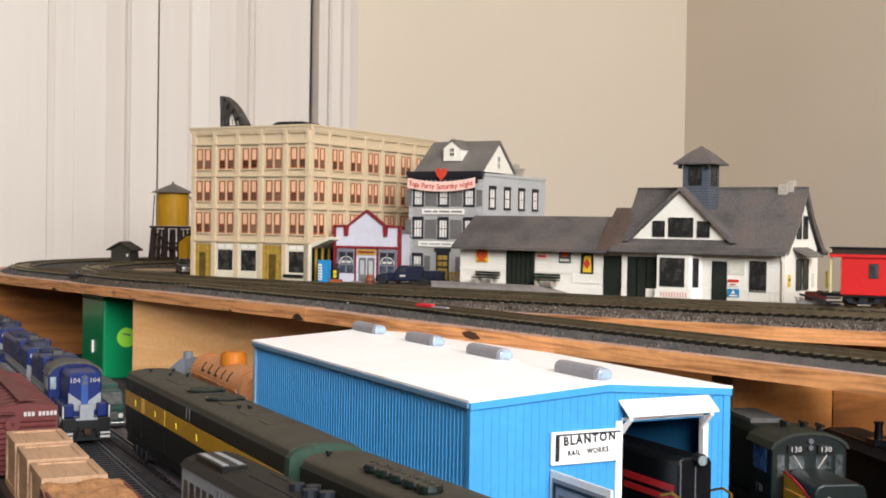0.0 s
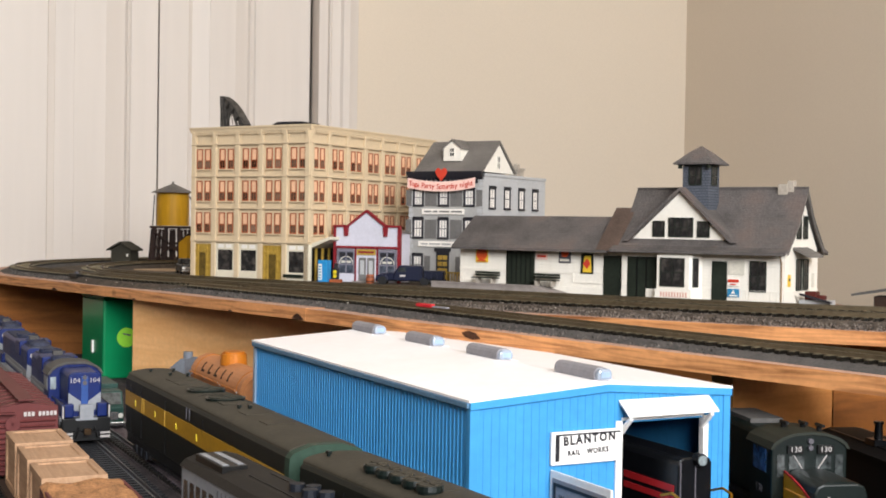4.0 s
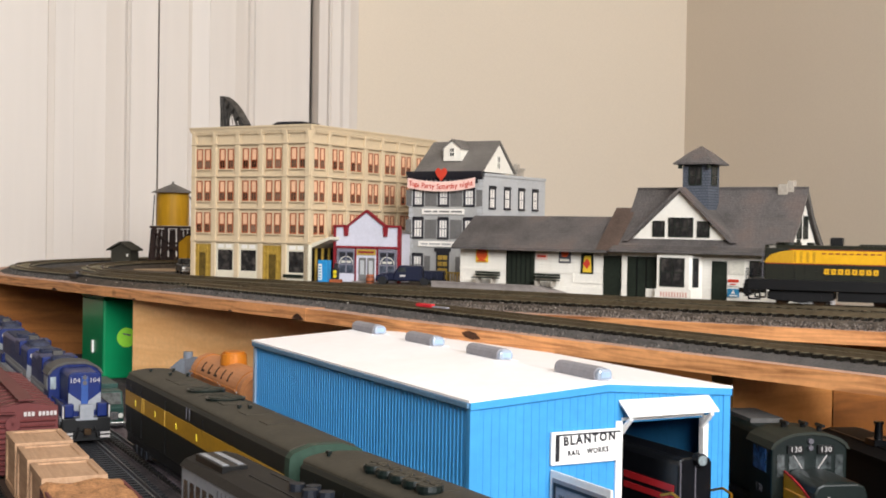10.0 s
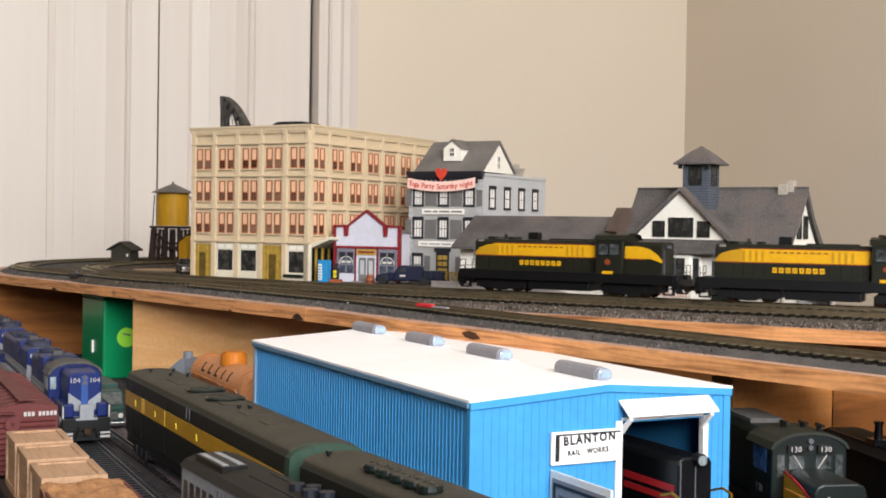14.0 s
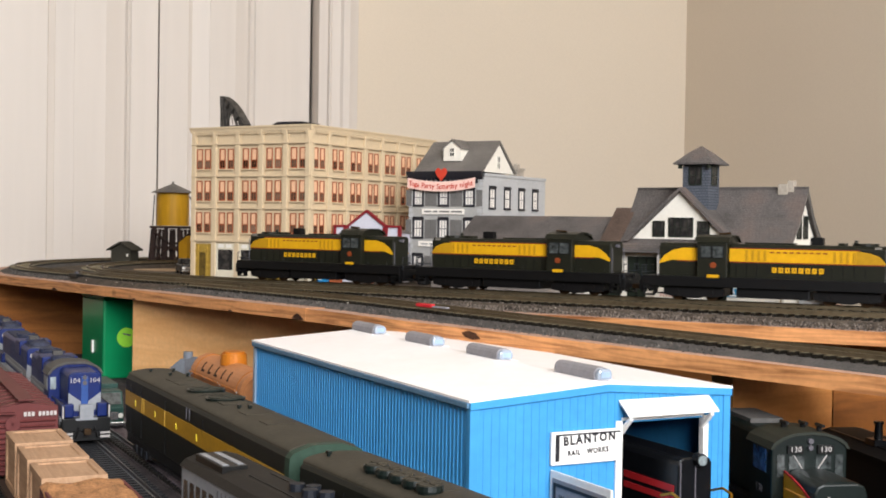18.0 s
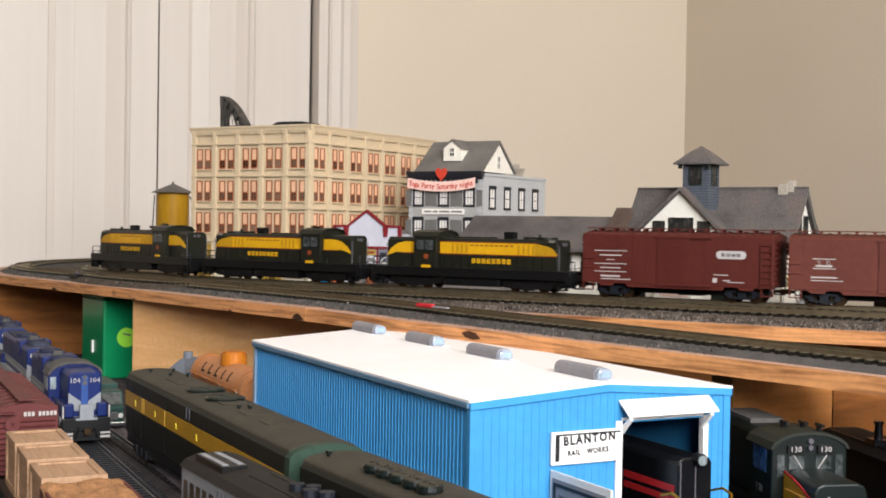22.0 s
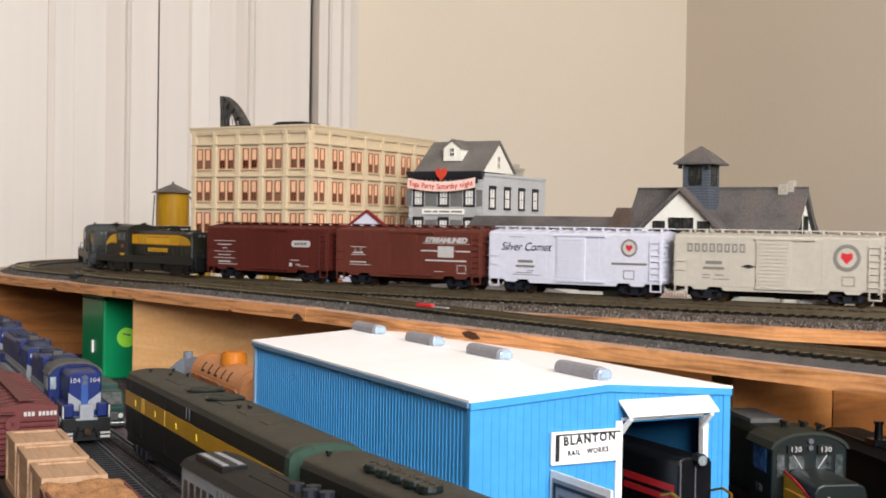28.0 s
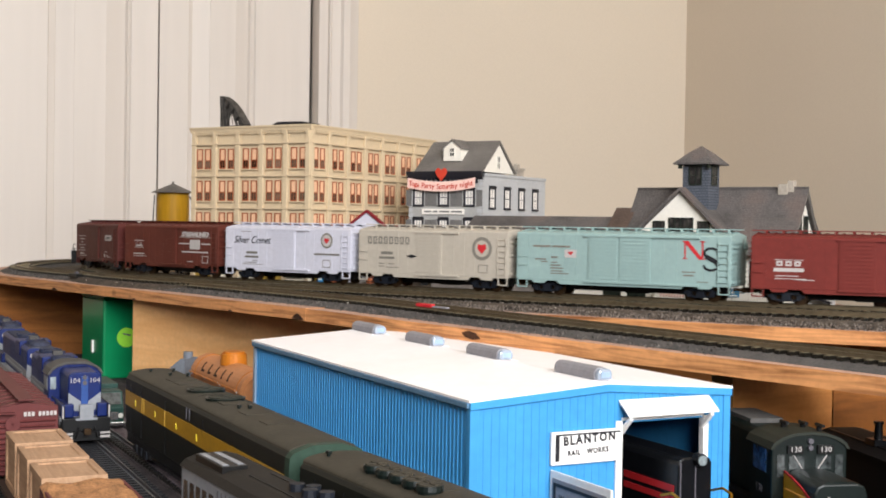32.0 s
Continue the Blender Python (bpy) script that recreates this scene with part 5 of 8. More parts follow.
        for z in (z0 + 10, z0 + 16):
            part("grab_iron", Shape().rod((h - 8, y + s * 0.7, z), (h - 1, y + s * 0.7, z), 0.3), mat, t)
        seam = Shape().box(-0.12, 0.12, *sorted((y, y + s * 0.18)), z0 + 0.5, z1 - 0.3).mesh("panel_seam", mat)
        for k in range(1, 6):
            for sx in (-1, 1):
                part("panel_seam", seam, None, t, where=mm(sx * (dw * doors / 2 + (h - dw * doors / 2) * k / 6), 0, 0))
    truck(t, h - 22)
    truck(t, -h + 22)
    return t


def bars(parent, mat, rows, y=16.75, name="text_bar"):
    """Short plain bars in place of writing too small to read: (x, z, length, height)."""
    for x, z, l, h in rows:
        part(name, Shape().box(x - l / 2, x + l / 2, y, y + 0.12, z - h * 0.36, z + h * 0.36), mat, parent)


def frame_marks(parent, mat, x, z):
    part("stencil_frame", Shape().box(x - 4, x + 4, 16.75, 16.87, z - 3, z - 2.5).box(x - 4, x - 3.5, 16.75, 16.87, z - 3, z + 3).box(x + 3.5, x + 4, 16.75, 16.87, z - 3, z + 3).box(x - 4, x + 4, 16.75, 16.87, z + 2.5, z + 3), mat, parent)


car1 = boxcar(134, M["oxide"], "dark oxide-brown model boxcar with small white lettering")
bars(car1, M["decal"], [(46, 37, 24, 0.7), (46, 34, 16, 1.1), (46, 31, 6, 1), (46, 28.3, 24, 0.7), (46, 25.5, 15, 1), (46, 23, 24, 0.7), (46, 20, 14, 1.6), (42, 18, 22, 0.8), (46, 31, 3, 1)])
cap_ = [(-31.2 + 2.6 * math.cos(a), 36 + 2.6 * math.sin(a)) for a in [math.pi * (i / 8 - 0.5) for i in range(9)]] + [(-46.2 - 2.6 * math.cos(a), 36 + 2.6 * math.sin(a)) for a in [math.pi * (0.5 - i / 8) for i in range(9)]]
part("herald", Shape().prism(cap_, 16.75, 16.9, "y"), M["decal"], car1, "white rounded railway herald")
marks(4, 13.5, 1.9, M["ink"], car1, side_at(-38.7, 16.95, 36), 0.3, "herald_mark")
bars(car1, M["decal"], [(-32, 23, 10, 0.8), (-28, 19.5, 3, 4), (-36, 19.5, 5, 1), (-42, 18.5, 12, 0.6)])

car2 = boxcar(134, M["oxide2"], "red-brown model boxcar with white streamliner lettering")
bars(car2, M["decal"], [(45, 35, 14, 0.7), (45, 29, 14, 0.7), (45, 23.5, 16, 1.2), (43, 21.5, 20, 0.6)])
writing("C   G", 3.4, M["decal"], car2, side_at(45, 16.9, 32.6))
bars(car2, M["decal"], [(45, 30.6, 10, 1.6)])
writing("STREAMLINED", 5.0, M["decal"], car2, side_at(-36, 16.9, 41.3), squeeze=1.15, shear=0.2, weight=0.3)
bars(car2, M["decal"], [(-36, 38.9, 42, 0.5), (-21, 33.5, 15, 1.4), (-51, 33.5, 13, 1.4), (-36, 26.5, 36, 1.6)])
part("white_panel", Shape().box(-43, -29, 16.75, 16.9, 28.8, 37), M["decal"], car2)
frame_marks(car2, M["decal"], -50, 20.5)
bars(car2, M["decal"], [(-30, 18.5, 8, 0.6)])

car3 = boxcar(134, M["silver"], "silver-white model boxcar with script lettering")
writing("Silver Comet", 8.4, M["ink"], car3, side_at(37, 16.9, 38), shear=0.35, squeeze=0.9)
bars(car3, M["greydecal"], [(44, 45, 12, 0.5), (37, 28, 12, 2.6), (37, 24.6, 15, 2.2), (38, 20, 13, 0.7), (33, 21.5, 5, 0.7), (36, 18.6, 22, 0.6)])
d = part("herald", Shape().cyl(-43, 16.75, 39, 6.0, 0.2, "y", 24), M["greydecal"], car3, "round grey and white railway herald")
part("herald_disc", Shape().cyl(-43, 16.95, 39, 4.6, 0.1, "y", 20), M["decal"], d)
part("heart", Shape().prism([(-43, 36.4), (-40.4, 39.2), (-41, 41.2), (-43, 40.4), (-45, 41.2), (-45.6, 39.2)], 17.05, 17.15, "y"), M["reddecal"], d)
bars(car3, M["greydecal"], [(-43, 28.3, 26, 2.0)])
frame_marks(car3, M["greydecal"], -43, 21)

car4 = boxcar(134, M["greige"], "grey-beige model boxcar with grey lettering and herald")
marks(8, 40, 5.6, M["greydecal"], car4, side_at(38.5, 16.75, 40.5), 0.18)
bars(car4, M["greydecal"], [(40, 31, 11, 3), (40, 27.4, 14, 2.4), (45, 23, 5, 0.8), (36, 23, 6, 0.8), (45, 21, 5, 0.8), (35, 20.3, 12, 0.6)])
part("herald_diamond", Shape().prism([(22, 29), (17, 30.4), (12, 29), (17, 27.6)], 16.75, 16.9, "y"), M["ink"], car4)
d = part("herald", Shape().cyl(-45, 16.75, 36, 8.4, 0.2, "y", 28), M["greydecal"], car4, "round grey railway herald with a red heart")
part("herald_disc", Shape().cyl(-45, 16.95, 36, 6.0, 0.1, "y", 24), M["greige"], d)
part("heart", Shape().prism([(-45, 32), (-41.2, 36), (-41.8, 39.4), (-45, 38.4), (-48.2, 39.4), (-48.8, 36)], 17.05, 17.15, "y"), M["reddecal"], d)
frame_marks(car4, M["greydecal"], -46, 21.5)

car5 = boxcar(158, M["mint"], "long pale mint model boxcar with a red and black emblem", doors=2)
bars(car5, M["greydecal"], [(59, 39, 14, 1.8), (44, 39, 14, 1.8)])
part("emblem", Shape().box(32, 41, 16.75, 16.9, 31.5, 37), M["decal"], car5)
part("emblem_mark", Shape().prism([(34, 35.5), (39, 35.5), (36.5, 33)], 16.9, 17, "y"), M["reddecal"], car5)
bars(car5, M["greydecal"], [(49, 31.5, 5, 1.6), (60, 30, 9, 1.2), (57, 28.3, 5, 0.9), (49, 28, 5, 1), (48, 26, 8, 1.2), (47, 24, 10, 1.2), (47, 22, 9, 1), (45, 20.3, 14, 1)])
part("emblem_slash", Shape().prism([(-46.2, 44.6), (-49.6, 44.6), (-60.4, 32.6), (-57.2, 32.6)], 16.75, 16.95, "y"), M["reddecal"], car5, "red slanting stroke")
for x in (-47.4, -59.6):
    part("emblem_stem", Shape().box(x - 0.5, x + 0.5, 16.75, 16.9, 32.6, 44.6).box(x - 1.6, x + 1.6, 16.75, 16.9, 43.9, 44.6).box(x - 1.6, x + 1.6, 16.75, 16.9, 32.6, 33.2), M["reddecal"], car5)
curve_ = [(4.6, 4.6), (3.6, 6.2), (1.0, 7.0), (-2.0, 6.8), (-4.2, 5.4), (-4.6, 3.4), (-3.4, 1.6), (0, 0), (3.4, -1.6), (4.8, -3.6), (4.2, -5.8), (2.0, -7.0), (-1.0, -7.1), (-3.8, -6.2), (-4.8, -4.4)]
for (a, b), (c, d) in zip(curve_, curve_[1:]):
    e_ = Vector((c - a, d - b)).normalized()
    n_ = Vector((-e_.y, e_.x)) * (1.5 if abs(a) < 4.4 and abs(b) < 3.5 else 0.75)
    e_ *= 0.4
    part("emblem_curve", Shape().prism([(-65.5 - p_, 33 + q_) for p_, q_ in ((a - e_.x + n_.x, b - e_.y + n_.y), (c + e_.x + n_.x, d + e_.y + n_.y), (c + e_.x - n_.x, d + e_.y - n_.y), (a - e_.x - n_.x, b - e_.y - n_.y))], 16.75, 16.98, "y"), M["ink"], car5)
bars(car5, M["greydecal"], [(-50, 24.2, 10, 1), (-50, 22, 7, 1.4), (-60, 18, 8, 0.7)])

car6 = boxcar(134, M["carred"], "red oxide model boxcar with small white lettering")
marks(3, 17, 3.2, M["decal"], car6, side_at(43, 16.75, 31.6), 0.34)
bars(car6, M["decal"], [(43, 33.9, 18, 0.5), (43, 27.6, 19, 3.2), (44, 23.8, 15, 0.8), (42, 22, 20, 0.6), (33, 21.5, 12, 0.6)])


def road_switcher():
    t = thing("road_switcher", Matrix.Identity(4), "dark green and yellow model road-switcher locomotive", "model locomotive", "locomotives of the train")
    # long hood ahead at +x
    part("frame", Shape().box(-76, 90, -15.5, 15.5, 11.4, 18.8).box(-79, -74, -14, 14, 8, 15.6).box(88, 92.5, -14, 14, 8, 15.6), M["black"], t, bevel=0.3)
    part("fuel_tank", Shape().box(-13, 34, -13, 13, 4.4, 13.2), M["black"], t, bevel=0.6)
    hood = [(-10.5, 15.6), (-10.5, 40.5), (-8, 43.2), (8, 43.2), (10.5, 40.5), (10.5, 15.6)]
    part("long_hood", Shape().prism(hood, -18.5, 80, "x"), M["locodark"], t, bevel=0.8)
    part("short_hood", Shape().prism(hood, -66.5, -39, "x"), M["locodark"], t, bevel=0.8)
    cabp = [(-15.2, 15.6), (-15.2, 44), (-12, 47), (-5, 48.6), (5, 48.6), (12, 47), (15.2, 44), (15.2, 15.6)]
    c = part("cab", Shape().prism(cabp, -39, -19, "x"), M["locodark"], t, bevel=0.4)
    part("cab_roof", Shape().prism([(-16, 44), (-12.4, 47.8), (-5, 49.5), (5, 49.5), (12.4, 47.8), (16, 44), (15.2, 43.8), (11.8, 46.8), (5, 48.4), (-5, 48.4), (-11.8, 46.8), (-15.2, 43.8)], -41, -17.5, "x"), M["locodark"], c)
    for s in (-1, 1):
        y0, y1 = sorted((s * 15.2, s * 15.5))
        for wx in (-36.5, -28.4):
            part("cab_window", Shape().box(wx - 0.6, wx + 7.5, y0, y1, 32.4, 41.6), M["black"], c)
            part("pane", Shape().box(wx, wx + 6.9, *sorted((s * 15.45, s * 15.6)), 33, 41), M["dimglass"], c)
        part("cab_emblem", Shape().cyl(-28, min(s * 15.2, s * 15.5), 27.5, 2.2, 0.3, "y", 14), M["locored"], c)
        part("number_bar", Shape().box(-32, -24, y0, y1, 18.2, 20.6), M["locoyellow"], c)
        yy = sorted((s * 10.5, s * 10.72))
        # yellow stripes, tapering at the hood ends, with louvre groups
        lo = [(-18.4, 30.5), (70, 30.5), (79.8, 30.6), (79.8, 31.5), (76, 36), (70, 38.3), (62, 39.6), (-18.4, 39.6)]
        part("gold_panel", Shape().prism([(62, 30.6), (70, 30.6), (79.6, 30.8), (79.6, 31.4), (76, 35.8), (70, 38.1), (62, 39.4)], s * 10.8 - 0.06, s * 10.8 + 0.06, "y"), M["louvre"], t)
        st = part("yellow_stripe", Shape().prism(lo, yy[0], yy[1], "y"), M["locoyellow"], t)
        sh = [(-39.1, 30.5), (-58, 30.5), (-66.2, 27.6), (-66.2, 29), (-63, 33.5), (-57, 37.8), (-50, 39.6), (-39.1, 39.6)]
        part("yellow_stripe", Shape().prism(sh, yy[0], yy[1], "y"), M["locoyellow"], t)
        part("red_line", Shape().box(-18.4, 79, s * 10.61 - 0.14, s * 10.61 + 0.14, 29.7, 30.5).box(-18.4, 64, s * 10.61 - 0.14, s * 10.61 + 0.14, 39.6, 40.3).box(-54, -39.1, s * 10.61 - 0.14, s * 10.61 + 0.14, 29.7, 30.5), M["locored"], t)
        slat = Shape().box(0, 1.6, *sorted((s * 10.72, s * 11)), 31.2, 38.6).mesh("louvre", M["louvre"])
        for k in list(range(4)) + list(range(14, 18)):
            part("louvre", slat, None, t, where=mm(-8 + k * 4, 0, 0))
        slot = Shape().box(0, 2.6, *sorted((s * 10.72, s * 10.9)), 37, 38).mesh("vent_slot", M["locored"])
        for k in range(9):
            part("vent_slot", slot, None, t, where=mm(8 + k * 4.2, 0, 0))
        seam = Shape().box(0, 0.3, *sorted((s * 10.5, s * 10.75)), 17, 29.5).mesh("hood_door_seam", M["black"])
        for k in range(13):
            part("hood_door_seam", seam, None, t, where=mm(-14 + k * 6.8, 0, 0))
        post = Shape().rod((0, s * 15, 15.6), (0, s * 15, 22), 0.25).mesh("stanchion", M["black"])
        for x in (-64, -46, 0, 20, 40, 60, 76, 86):
            part("stanchion", post, None, t, where=mm(x, 0, 0))
        for x in (-72, 85.5):
            part("step", Shape().box(x - 3.5, x + 3.5, *sorted((s * 11, s * 15.4)), 4, 5).box(x - 3.5, x + 3.5, *sorted((s * 11, s * 15.4)), 8.5, 9.3).box(x - 3.7, x - 3.2, *sorted((s * 11, s * 15.4)), 4, 13.2).box(x + 3.2, x + 3.7, *sorted((s * 11, s * 15.4)), 4, 13.2), M["black"], t)
        marks(8, 34, 3.8, M["locoyellow"], t, side_at(26, 10.75, 25) if s > 0 else mm(26, -10.75, 25, 90), 0.3)
        for x in (-67.4, 81):
            part("grab_rail", Shape().rod((x, s * 10, 19), (x, s * 10, 38), 0.35), M["slategrey"], t)
    for s in (-1, 1):
        er = Shape()
        ex = 91 if s > 0 else -77.5
        for y in (-13, -5, 5, 13):
            er.rod((ex, y, 15.6), (ex, y, 26), 0.35)
        er.rod((ex, -13, 26), (ex, -5, 26), 0.35).rod((ex, 5, 26), (ex, 13, 26), 0.35).rod((ex, -13, 21), (ex, 13, 21), 0.3)
        part("end_railing", er, M["bluegrey"], t)
        part("end_panel", Shape().box(ex - 1, ex + 1, -13, -4, 6, 18).box(ex - 1, ex + 1, 4, 13, 6, 18), M["black"], t, bevel=0.3)
        x = 80.1 if s > 0 else -66.6
        part("headlight", Shape().cyl(x if s > 0 else x - 0.8, -2, 39.5, 1.5, 0.8, "x", 10).cyl(x if s > 0 else x - 0.8, 2, 39.5, 1.3, 0.8, "x", 10), M["slategrey"], t)
        part("number_light", Shape().box(x - 7, x - 3, 8.6, 10.3, 41, 42.6).box(x - 7, x - 3, -10.3, -8.6, 41, 42.6), M["greydecal"], t) if s > 0 else None
        part("coupler", KNUCKLE, None, t, where=mm(87.5 if s > 0 else -74, 0, 0, 0, 0, 0 if s > 0 else 180))
    part("exhaust_box", Shape().box(32, 40, -3, 3, 43, 48.5).box(33, 39, -2, 2, 48.3, 48.8), M["black"], t)
    part("radiator_fan", Shape().cyl(66, 0, 43, 8, 2, "z", 18).cyl(60, 0, 43, 1.2, 4, "z", 8), M["locodark"], t)
    part("roof_hatch", Shape().box(-10, 22, -5, 5, 43, 44.3).box(50, 54, -6, 6, 43, 45), M["locodark"], t)
    part("horn", Shape().rod((-30, 6, 50), (-22, 6, 50.6), 0.9), M["steelwheel"], t)
    for x in (-42, 57):
        tr_ = part("power_truck", Shape().box(-22, 22, -10, 10, 4, 12), M["black"], t, where=mm(x, 0, 0))
        for y in (-13, 11):
            part("truck_side", Shape().prism([(-23, 9), (-18, 11.5), (18, 11.5), (23, 9), (23, 4), (17, 3), (8, 3), (4, 1.8), (-4, 1.8), (-8, 3), (-17, 3), (-23, 4)], y, y + 2, "y").cyl(-13, y - 0.6, 5.8, 2.4, 3.2, "y", 10).cyl(13, y - 0.6, 5.8, 2.4, 3.2, "y", 10), M["darkmetal"], tr_)
        for d in (-13, 13):
            part("wheelset", WHEEL_MESH, None, tr_, where=mm(d, 0, 5.5))
    return t


loco1, loco2, loco3 = [resized(road_switcher(), 1.12, 1.02, -1.0) for _ in range(3)]


def caboose():
    t = thing("caboose", Matrix.Identity(4), "bright red model caboose with yellow end rails", "model caboose")
    part("body", Shape().prism([(-15, 11), (-15, 35.5), (-14, 37), (0, 38.5), (14, 37), (15, 35.5), (15, 11)], -46, 46, "x"), M["cabred"], t, bevel=0.4)
    part("roof", Shape().prism([(-16.5, 36.6), (0, 40), (16.5, 36.6), (16.5, 37.8), (0, 41.2), (-16.5, 37.8)], -53, 53, "x"), M["oxidedark"], t, "dark weathered roof")
    for y in (-16.7, 15.7):
        part("fascia", Shape().box(-53, 53, y, y + 1, 35.4, 37.4), M["cabred"], t)
    part("running_board", Shape().box(-54, 54, -4, 4, 41.1, 42), M["black"], t)
    part("cupola", Shape().box(-14, 14, -12, 12, 39, 51).box(-16, 16, -13.5, 13.5, 51, 52.5), M["cabred"], t)
    part("side_sill", Shape().box(-57, 57, -14, 14, 9.5, 11), M["black"], t)
    for s in (-1, 1):
        for x in (-26, 26):
            wf = part("window", Shape().box(x - 2.9, x + 2.9, *sorted((s * 15, s * 15.5)), 22, 31.6), M["trimblack"], t)
            part("pane", Shape().box(x - 2.2, x + 2.2, *sorted((s * 15.5, s * 15.7)), 22.8, 30.8), M["dimglass"], wf)
        part("end_platform", Shape().box(*sorted((s * 46.1, s * 57)), -14, 14, 10, 11.8), M["black"], t)
        la = Shape()
        for k in range(7):
            la.rod((s * 52.5, 6, 13 + k * 4.0), (s * 52.5, 13, 13 + k * 4.0), 0.4)
        la.rod((s * 52.5, 6, 11), (s * 52.5, 6, 40), 0.35).rod((s * 52.5, 13, 11), (s * 52.5, 13, 40), 0.35)
        part("end_ladder", la, M["paleyellow"], t, "yellow end ladder")
        part("end_rail", Shape().rod((s * 56.5, -13, 25), (s * 56.5, 4, 25), 0.5).rod((s * 56.5, -13, 14), (s * 56.5, -13, 25), 0.5).rod((s * 56.5, -4, 14), (s * 56.5, -4, 25), 0.5), M["railyellow"], t)
        part("end_door", Shape().box(*sorted((s * 46, s * 46.5)), -5, 5, 12, 34), M["trimblack"], t)
        part("coupler", KNUCKLE, None, t, where=mm(s * 52, 0, 0, 0, 0, 0 if s > 0 else 180))
        part("step_iron", Shape().box(*sorted((s * 46, s * 55)), 12, 15, 4, 5).box(*sorted((s * 46, s * 55)), 12, 15, 8, 9).box(*sorted((s * 46, s * 55)), -15, -12, 4, 5), M["black"], t)
    truck(t, 32)
    truck(t, -32)
    return t


CABOOSE = resized(caboose(), 1.1, 1.08, -3.0)
for c in (car1, car2, car3, car4, car5, car6):
    resized(c, 1.112, 1.14, -6.3)
# place along the train, wheelbase, turned round
TRAIN = [(loco1, 0.4764, 0.112, 0), (loco2, 0.273, 0.112, 0), (loco3, 0.0853, 0.112, 1),
         (car1, -0.1032, 0.1, 0), (car2, -0.2602, 0.1, 0), (car3, -0.4162, 0.1, 0), (car4, -0.5733, 0.1, 0), (car5, -0.7434, 0.125, 0), (car6, -0.9185, 0.1, 0)]

# ---- lower yard ----
U, V = Vector((-0.434, 0.901, 0)), Vector((0.901, 0.434, 0))
TURN = math.degrees(math.atan2(-U.y, -U.x))      # rolling stock that faces the viewer
M["shedblue"] = surface("bright_blue_corrugated_plastic", "3f8ec6", 0.42, vary=0.05, grain=200, blotch=30)
M["shedroof"] = surface("white_styrene_roof", "f4f1f2", 0.5, vary=0.02, grain=150, blotch=12, dirt="dcd2ca", dirt_amount=0.3)
M["eaveblue"] = surface("dull_blue_grey_gutter", "5a7f9e", 0.5, vary=0.12)
M["ventgrey"] = surface("grey_vent_plastic", "87858a", 0.55, vary=0.1)
M["ventwhite"] = surface("bluish_white_plastic", "8fa5bc", 0.4, vary=0.05)
M["ventclear"] = clear_glass("pale_translucent_plastic", "d6e4f6")
M["whiteplastic"] = surface("white_styrene", "e8e6e2", 0.45, vary=0.04)
M["sooty"] = surface("black_locomotive_paint", "0e0f12", 0.3, vary=0.2)
M["stripered"] = surface("red_pinstripe", "9b1f22", 0.45, vary=0.08)
M["nightblue"] = surface("dark_blue_locomotive_paint", "041c58", 0.45, vary=0.12, grain=300)
M["midblue"] = surface("mid_blue_stripe_paint", "2a4884", 0.4, vary=0.1)
M["lightgrey"] = surface("light_grey_locomotive_paint", "86898e", 0.5, vary=0.08)
M["blueroof"] = surface("dusty_blue_hood_top", "2a3148", 0.75, vary=0.25, grain=300, dirt="55534f", dirt_amount=0.6)
M["dustygrey"] = surface("dusty_grey_roof", "4e4c4a", 0.8, vary=0.15, grain=350)
M["switchroof"] = surface("dusty_dark_brown_roof", "1f1b17", 0.75, vary=0.2, grain=350, blotch=40)
M["shadeolive"] = surface("dark_olive_cab_roof", "22261f", 0.6, vary=0.15, grain=350, blotch=40)
M["olive"] = surface("dusty_olive_green_roof", "3a362d", 0.7, vary=0.15, grain=350, blotch=40)
M["railgreen"] = surface("dark_railgreen_green", "0f110c", 0.6, vary=0.15, grain=300)
M["bandyellow"] = surface("ochre_yellow_band", "a87f1c", 0.5, vary=0.1)
M["bandlight"] = surface("pale_ochre_edge", "c29a3c", 0.5, vary=0.1)
M["citrus"] = surface("orange_tank_paint", "bd7f52", 0.5, vary=0.08, grain=250)
M["orangecap"] = surface("bright_orange_dome", "bb6f1e", 0.5, vary=0.08)
M["crate"] = wood("pale_balsa", "a98769", "8e6c50", 30, (1, 8, 8))
M["cork"] = surface("brown_cork_load", "9a6f4a", 0.95, vary=0.3, grain=900, blotch=200, bump=0.9)
M["boxred"] = surface("dull_maroon_boxcar_paint", "5a2a29", 0.65, vary=0.1, grain=250, blotch=25)
M["greenbox"] = surface("glossy_green_tin", "087648", 0.3, vary=0.06, grain=80, blotch=8)
M["bluepane"] = surface("blue_reflecting_glass", "33507c", 0.1, vary=0.4, blotch=200, bump=0)
M["platecol"] = surface("blue_grey_plate_plastic", "6f747c", 0.6, vary=0.1)
M["lime"] = surface("lime_paper_sticker", "8fd03c", 0.6, vary=0.05)
M["wagonbrown"] = surface("sooty_brown_wagon_paint", "0e0907", 0.75, vary=0.25, grain=300, blotch=40)
M["deepgreen"] = surface("dark_green_blue_locomotive_paint", "0e1715", 0.4, vary=0.15)
M["endgreen"] = surface("dull_green_end_paint", "2c4236", 0.6, vary=0.12)
M["nosegold"] = surface("golden_nose_paint", "b07f16", 0.4, vary=0.1)
M["rustbrown"] = surface("dark_rust_brown", "2b1c14", 0.8, vary=0.25)
M["brass"] = surface("brass_wire", "c99433", 0.3, 0.8, vary=0.1)
M["vehgreen"] = surface("dark_green_truck_paint", "24403a", 0.35, vary=0.1)
